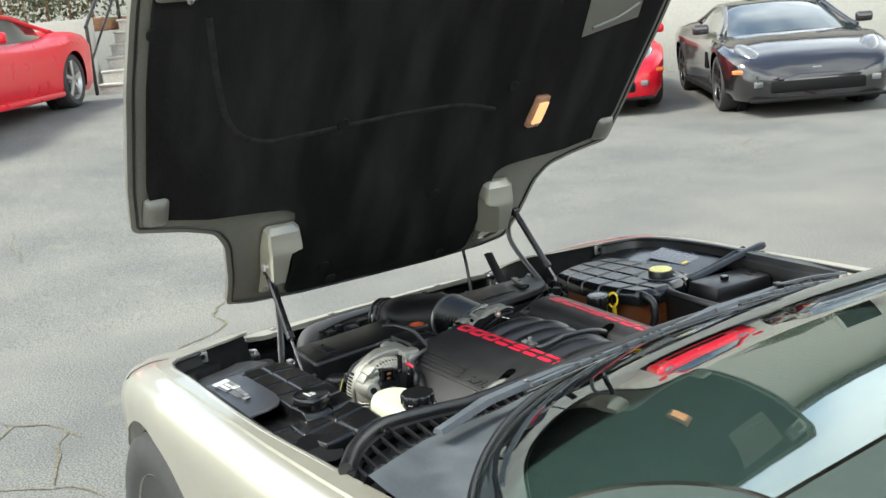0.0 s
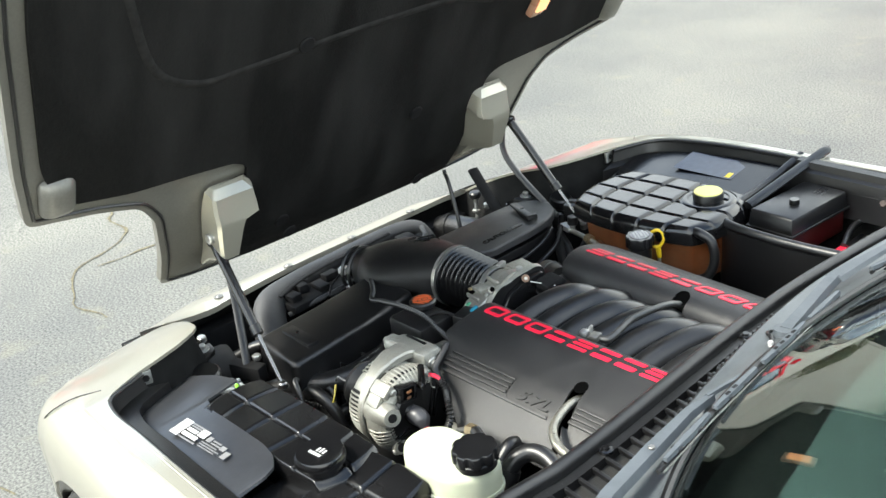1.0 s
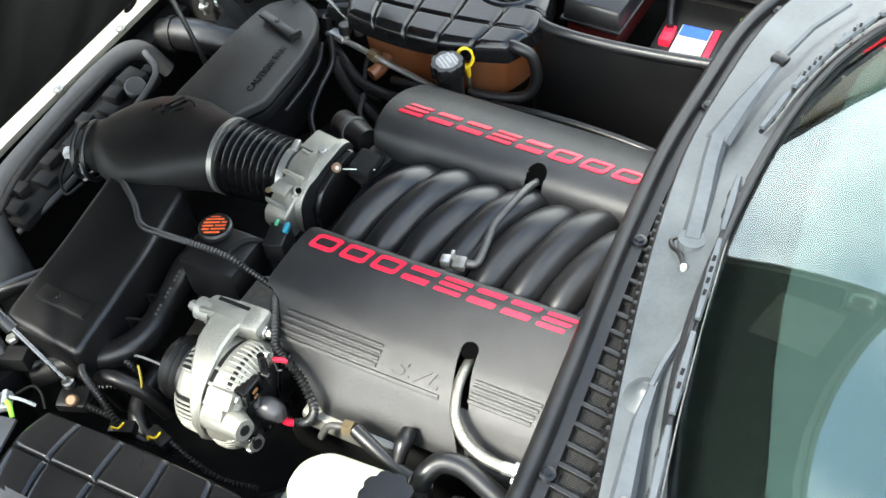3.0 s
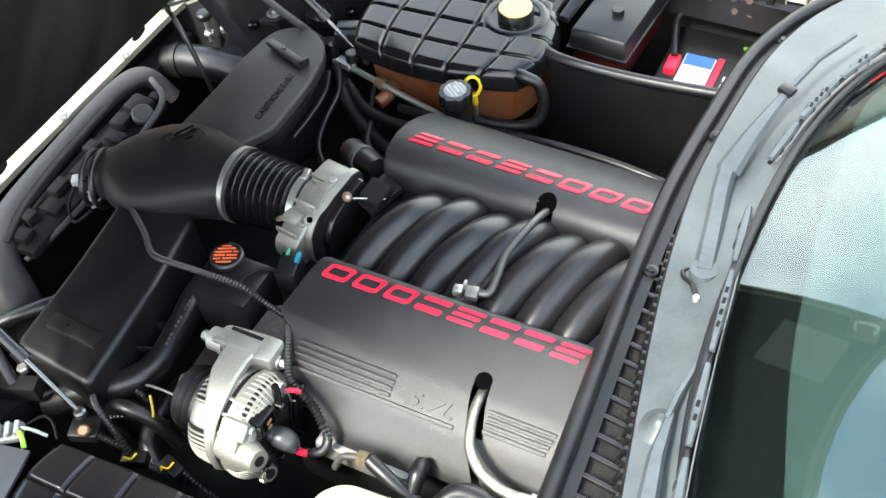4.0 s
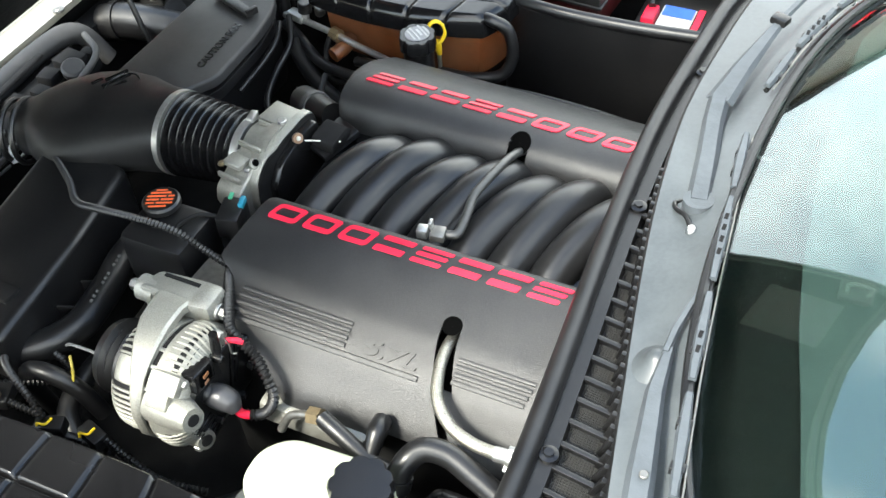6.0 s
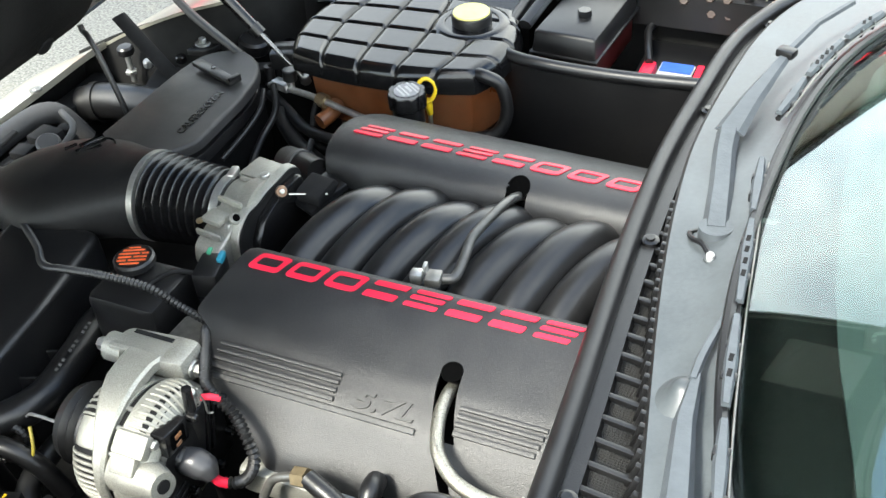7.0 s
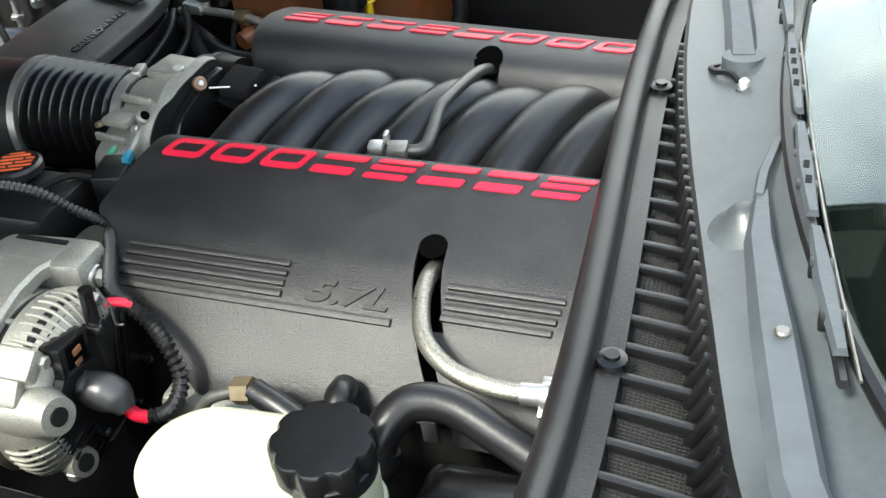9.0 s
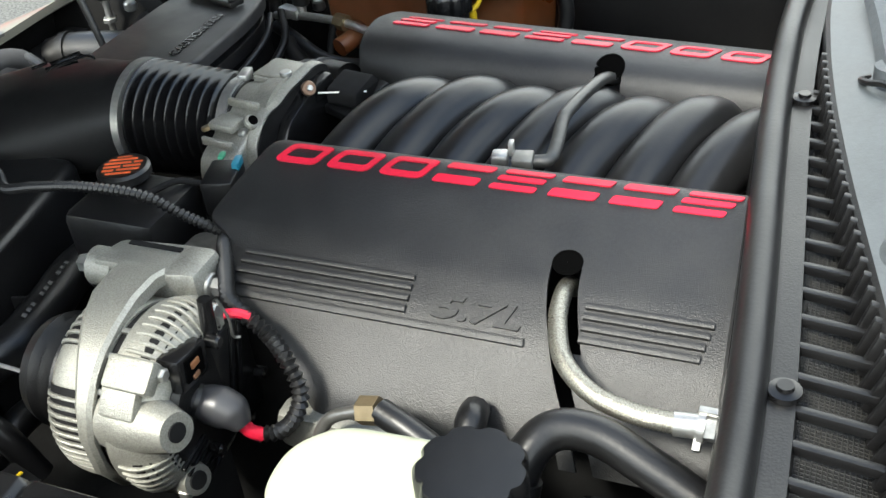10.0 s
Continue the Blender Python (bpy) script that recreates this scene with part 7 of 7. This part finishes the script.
part("bulb", tube([(strip_x(y) + 0.002, y, 0.802 + rise(y)) for y in YS], 0.0135, 14, smooth=False, flat=1.2), RUBBER, seal, angle=60)
part("flange", skin([[Vector((strip_x(y) - 0.012, y, 0.80 + rise(y))), Vector((strip_x(y) - 0.016, y, 0.74))] for y in YS], close=False, caps=False), RUBBER, seal)
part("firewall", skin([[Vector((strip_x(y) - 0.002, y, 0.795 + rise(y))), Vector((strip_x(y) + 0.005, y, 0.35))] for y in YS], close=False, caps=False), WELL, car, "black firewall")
spray = thing("washer_jet", (0.975, 0.005, 0.81), "washer nozzle with a pale tip and a wire loop", "washer jet")
part("jet", disc(0.008, 0.014, (0.982, -0.012, 0.824), (0, 0, 1), 0.002, 14), COWL, spray)
part("tip", disc(0.0048, 0.010, (0.982, -0.014, 0.835), (0, 0, 1), 0.002, 14), WHITE, spray, "pale plastic tip")
part("wire", tube([(0.981, -0.010, 0.836), (0.968, 0.008, 0.838), (0.954, 0.020, 0.833), (0.948, 0.035, 0.828), (0.955, 0.044, 0.826)], 0.0032, 8), PLASTIC, spray)
part("wire_hole", disc(0.015, 0.002, (0.970, 0.018, 0.8235), (0, 0, 1), 0.0004, 18), MATT, spray, "dark hole under the wiper pivot")

# ---- wipers ----
WIPER = material("faded_wiper_metal", (0.050, 0.058, 0.066), 0.55, 0.0, 0.15, 80, bump=0.2, dust=0.4, dust_scale=14, dust_color=(0.11, 0.125, 0.14))


def bar(pts, w, h):
    """A flat bar through pts, w wide and h thick, tapered by lists."""
    line, rings = [Vector(p) for p in pts], []
    for i, p in enumerate(line):
        d = (line[min(i + 1, len(line) - 1)] - line[max(i - 1, 0)]).normalized()
        s = d.cross(Vector((0, 0, 1))).normalized()
        rings.append([p + s * w[i] / 2, p + s * w[i] * 0.3 + Vector((0, 0, h)), p - s * w[i] * 0.3 + Vector((0, 0, h)), p - s * w[i] / 2])
    return skin(rings)


def blade(w, pts):
    line = spline(pts, 10)
    part("rubber_blade", tube([p - Vector((0, 0, 0.006)) for p in line], 0.004, 6, smooth=False), RUBBER, w)
    n = len(line) - 1
    part("steel_spine", tube([p + Vector((0.009, 0, -0.002)) for p in line], 0.0013, 6, smooth=False), GREYM, w, "thin steel blade spine")
    for q in (int(n * 0.30), int(n * 0.34), int(n * 0.38), int(n * 0.42), int(n * 0.62), int(n * 0.66)):
        part("blade_slot", box(line[q].x, line[q].y, line[q].z + 0.0062, 0.0045, 0.010, 0.001, 0), MATT, w)
    for k in range(4):
        a, b = int(n * k / 4), int(n * (k + 1) / 4) - 1
        part("blade_frame", bar([line[a], line[(a + b) // 2], line[b]], [0.009, 0.015, 0.009], 0.006), WIPER, w)
        for q in (a + 2, b - 2):
            part("blade_claw", box(line[q].x, line[q].y, line[q].z - 0.003, 0.016, 0.012, 0.012, 0.002), PLASTIC, w)


w1 = thing("wiper", (1.0, -0.224, 0.83), "faded grey wiper arm with a black blade", "wiper", "windshield wipers")
part("pivot_bump", lathe([(0.0, 0.014), (0.006, 0.0135), (0.011, 0.010), (0.015, 0.005), (0.021, 0.0), (0.034, -0.007)], (1.001, -0.220, 0.834), (-0.25, 0, 1), 32), COWL, w1, "moulded pivot bump")
part("arm", bar([(1.011, -0.215, 0.850), (1.014, -0.28, 0.856), (1.030, -0.38, 0.860), (1.050, -0.50, 0.862), (1.10, -0.64, 0.86)], [0.012, 0.022, 0.030, 0.031, 0.024], 0.010), WIPER, w1)
part("link", bar([(1.009, -0.225, 0.858), (1.010, -0.190, 0.856), (1.020, -0.120, 0.856), (1.031, -0.060, 0.856), (1.028, -0.010, 0.858)], [0.009, 0.010, 0.008, 0.010, 0.009], 0.005), WIPER, w1)
part("arm_screw", disc(0.005, 0.004, (1.034, -0.388, 0.870), (0, 0, 1), 0.001, 12), GREYM, w1)
blade(w1, [(1.006, 0.150, 0.868), (1.022, -0.03, 0.868), (1.044, -0.24, 0.870), (1.070, -0.42, 0.872)])
w2 = thing("wiper", (0.975, 0.04, 0.82), "faded grey wiper arm with a black blade", "wiper", "windshield wipers")
part("pivot_cap", tube([(0.978, 0.036, 0.820), (0.977, 0.038, 0.843)], [0.021, 0.020], 24), WIPER, w2)
part("arm", bar([(0.977, 0.038, 0.834), (0.966, 0.12, 0.838), (0.955, 0.19, 0.840), (0.951, 0.235, 0.844)], [0.033, 0.030, 0.029, 0.030], 0.010), WIPER, w2)
part("arm_tongue", bar([(0.952, 0.232, 0.846), (0.965, 0.31, 0.852), (0.982, 0.38, 0.860), (0.992, 0.415, 0.866)], [0.040, 0.030, 0.020, 0.016], 0.006), WIPER, w2)
part("arm_claw", box(0.992, 0.415, 0.872, 0.026, 0.020, 0.012, 0.003, rz=-20), PLASTIC, w2)
part("link", bar([(0.995, 0.42, 0.872), (1.02, 0.50, 0.876), (1.06, 0.58, 0.876)], [0.012, 0.010, 0.009], 0.005), WIPER, w2)
blade(w2, [(1.008, 0.255, 0.870), (1.040, 0.40, 0.874), (1.095, 0.54, 0.876), (1.18, 0.68, 0.874)])
part("glass_trim", tube([(base_x(y) + 0.004, y, 0.866 - glass_drop(y)) for y in YS], 0.007, 8, smooth=False), RUBBER, windshield, "black rubber glass edge")
# ======== far inner fender: stepped ledge and ribbed channel ========
def stepped(u, v):
    x = 0.545 + 0.355 * u
    y, z = ((0.806, 0.812), (0.786, 0.810), (0.783, 0.795), (0.770, 0.791), (0.766, 0.772), (0.764, 0.735))[round(v * 5)]
    return Vector((x + 0.02 * v * u, y, z - 0.006 * u))


part("stepped_ledge", sheet(stepped, 24, 5, 0.003), PLASTIC, car, "black stepped ledge of the inner fender", angle=25)
part("ribbed_channel", sheet(lambda u, v: Vector((0.895 + 0.15 * u, 0.792 - 0.018 * v, 0.806 - 0.004 * u - 0.036 * v)), 10, 4, 0.003), PAINT, car, "pewter channel beside the cowl")
for k in range(4):
    part("channel_rib", box(0.915 + 0.036 * k, 0.776, 0.788, 0.0035, 0.022, 0.034, 0.001), PAINT, car)
part("ledge_clip", box(0.885, 0.775, 0.775, 0.016, 0.03, 0.035, 0.004, rz=8), PLASTIC, car)

# ======== front corners: bump stops, studs and amber fasteners ========
AMBERP = material("amber_plastic", (0.50, 0.28, 0.10), 0.4, 0, 0.15, 60)
for s in (-1, 1):
    stop = thing("hood_bump_stop", (-0.250, s * 0.460, 0.60), "black rubber hood bump stop on a bright threaded stud", "bump stop", "hood bump stops")
    part("head", lathe([(0.0, 0.0), (0.014, 0.0), (0.0165, 0.004), (0.0165, 0.014), (0.013, 0.018), (0.0, 0.019)], (-0.250, s * 0.460, 0.655), n=20), RUBBER, stop, "black rubber head")
    part("stud", tube([(-0.250, s * 0.460, 0.595), (-0.250, s * 0.460, 0.658)], 0.0062, 12, 10, 60, 0.0008), STEEL, stop)
    part("lock_nut", disc(0.0125, 0.008, (-0.250, s * 0.460, 0.612), (0, 0, 1), 0.001, 6), GREYB, stop)
    fixing = thing("corner_bolt", (-0.09, s * 0.50, 0.66), "zinc bolt with a broad washer in the bay corner", "bolt", "bolts in the bay corners")
    part("head", disc(0.008, 0.010, (-0.09, s * 0.50, 0.683), (0.1, 0, 1), 0.0015, 6), GREYB, fixing)
    part("washer", disc(0.015, 0.003, (-0.09, s * 0.50, 0.680), (0.1, 0, 1), 0.0008, 20), GREYB, fixing)
    part("tab", prism(rounded([(-0.115, s * 0.47), (-0.07, s * 0.48), (-0.05, s * 0.535), (-0.085, s * 0.53)], 0.012, 3), 0.668, 0.679, 0.003), PLASTIC, fixing)
    for x, y, z in ((-0.036, 0.632, 0.728), (-0.008, 0.690, 0.738)):
        lampb = thing("amber_fastener", (x, s * y, z - 0.01), "small amber plastic fastener below the hood stop plate", "fastener", "amber fasteners")
        part("head", box(x, s * y, z, 0.016, 0.012, 0.012, 0.003, rz=s * 30), AMBERP, lampb)
        part("collar", disc(0.010, 0.006, (x, s * (y + 0.004), z - 0.006), (0.2, -s, 0.3), 0.001, 14), PLASTIC, lampb)
    part("corner_panel", sheet(lambda u, v: Vector((-0.07 + 0.13 * u, s * (0.585 + 0.145 * u - 0.035 * v), 0.752 - 0.10 * v)), 8, 4, 0.003), MATT, car, "black corner panel under the fender edge")

# ======== hoses, leads and small pieces round the alternator ========
for lab, pts, r in (("black rubber hose standing in front of the alternator", [(0.150, -0.395, 0.50), (0.160, -0.410, 0.58), (0.172, -0.415, 0.628), (0.205, -0.412, 0.640), (0.245, -0.405, 0.615), (0.27, -0.40, 0.56)], 0.013),
                    ("black rubber hose under the air box lid", [(0.20, -0.30, 0.55), (0.215, -0.36, 0.575), (0.225, -0.42, 0.57), (0.26, -0.45, 0.55)], 0.016),
                    ("thin black hose beside the washer tank", [(0.33, -0.50, 0.60), (0.42, -0.495, 0.615), (0.50, -0.50, 0.62), (0.57, -0.52, 0.64), (0.60, -0.545, 0.66)], 0.007),
                    ("thick black hose below the brake reservoir", [(0.50, -0.47, 0.56), (0.56, -0.445, 0.60), (0.60, -0.41, 0.625), (0.66, -0.395, 0.63)], 0.014)):
    h = thing("rubber_hose", pts[0], lab, "hose")
    part("hose_body", tube(pts, r, 14), RUBBER, h)
loom("black corrugated loom looping beside the strut foot", [(0.262, -0.478, 0.650), (0.225, -0.462, 0.668), (0.175, -0.440, 0.668), (0.142, -0.415, 0.650), (0.140, -0.392, 0.630), (0.165, -0.375, 0.625), (0.205, -0.378, 0.625), (0.23, -0.395, 0.61)], 0.0062)
loom("black corrugated loom between the connectors and the alternator", [(0.35, -0.468, 0.642), (0.40, -0.478, 0.630), (0.45, -0.480, 0.615), (0.50, -0.465, 0.60)], 0.0055)
foot = thing("strut_mount", (0.165, -0.468, 0.64), "brass-coloured strut mounting stud on a black bracket", "bracket")
part("bracket", box(0.165, -0.470, 0.638, 0.05, 0.035, 0.020, 0.004, rz=20), PLASTIC, foot)
part("stud", disc(0.010, 0.018, (0.172, -0.474, 0.646), (0.3, -0.4, 1), 0.003, 10), material("rusty_brass", (0.16, 0.10, 0.06), 0.5, 0.5), foot, "dull brass hexagon stud")
for lab, pts, mat in (("thin yellow wire beside the alternator", [(0.235, -0.385, 0.66), (0.245, -0.40, 0.64), (0.243, -0.415, 0.61)], material("yellow_wire", (0.35, 0.28, 0.04), 0.4)),
                      ("thin grey wire beside the alternator", [(0.215, -0.37, 0.655), (0.235, -0.375, 0.672), (0.262, -0.372, 0.668), (0.285, -0.37, 0.66)], material("grey_wire", (0.16, 0.16, 0.16), 0.4)),
                      ("thin black wire curling under the hood strut", [(0.07, -0.50, 0.64), (0.10, -0.485, 0.66), (0.125, -0.49, 0.665), (0.14, -0.505, 0.65)], MATT)):
    wr = thing("wire", pts[0], lab, "wire")
    part("strand", tube(pts, 0.0022, 6), mat, wr)
casting = thing("engine_front_bracket", (0.25, -0.34, 0.58), "rough cast aluminium bracket in front of the engine", "bracket")
part("plate", box(0.255, -0.325, 0.600, 0.05, 0.05, 0.03, 0.008, rz=12, rx=15), ALU, casting)
for lab, pts, r in (("thin black vacuum hose behind the throttle body", [(0.40, 0.10, 0.735), (0.395, 0.16, 0.70), (0.37, 0.20, 0.665), (0.32, 0.225, 0.645), (0.27, 0.26, 0.640), (0.25, 0.31, 0.645)], 0.0055),
                    ("black rubber hose dropping beside the fan shroud", [(0.125, 0.405, 0.680), (0.150, 0.36, 0.655), (0.150, 0.30, 0.630), (0.165, 0.24, 0.615), (0.20, 0.20, 0.60)], 0.006),
                    ("glossy black hose beyond the coolant pipe", [(0.28, 0.372, 0.640), (0.36, 0.360, 0.655), (0.42, 0.352, 0.662), (0.50, 0.36, 0.655)], 0.009)):
    h = thing("rubber_hose", pts[0], lab, "hose")
    part("hose_body", tube(pts, r, 12), RUBBER, h)
sensor2 = thing("pressure_sensor", (0.135, 0.43, 0.70), "small black sensor on the refrigerant pipe", "sensor")
part("body", tube([(0.090, 0.445, 0.650), (0.092, 0.447, 0.690)], [0.011, 0.009], 14), PLASTIC, sensor2)
part("lead", tube([(0.092, 0.447, 0.690), (0.105, 0.455, 0.698), (0.12, 0.462, 0.690), (0.13, 0.468, 0.67)], 0.004, 8), MATT, sensor2)

for s in (-1, 1):
    line = [Vector((x, s * (smooth_at(EDGE, x) - 0.002), smooth_at(CREST, x) - 0.010)) for x in [0.06 + 0.95 * k / 40 for k in range(41)]]
    part("seam_seal", tube(line, 0.0045, 8, smooth=False), RUBBER, car, "thin black seal along the fender edge")
    part("seam_lip", tube([p + Vector((0, s * 0.008, 0.004)) for p in line], 0.0025, 6, smooth=False), PAINT, car)
    door = [(0.062, 0.778), (0.03, 0.82), (0.0, 0.855), (-0.03, 0.866)]
    part("panel_gap", tube([(x, s * y, smooth_at(CREST, x) - 0.012 * (y / half_width(x)) ** 8 - nose_drop(x, y) - (0.0 if y < half_width(x) - 0.07 else 0.1 * (1 - math.sqrt(max(0.0, 1 - ((y - half_width(x) + 0.07) / 0.07) ** 2))))) for x, y in door], 0.0014, 6), RUBBER, car, "dark gap beside the headlamp door")
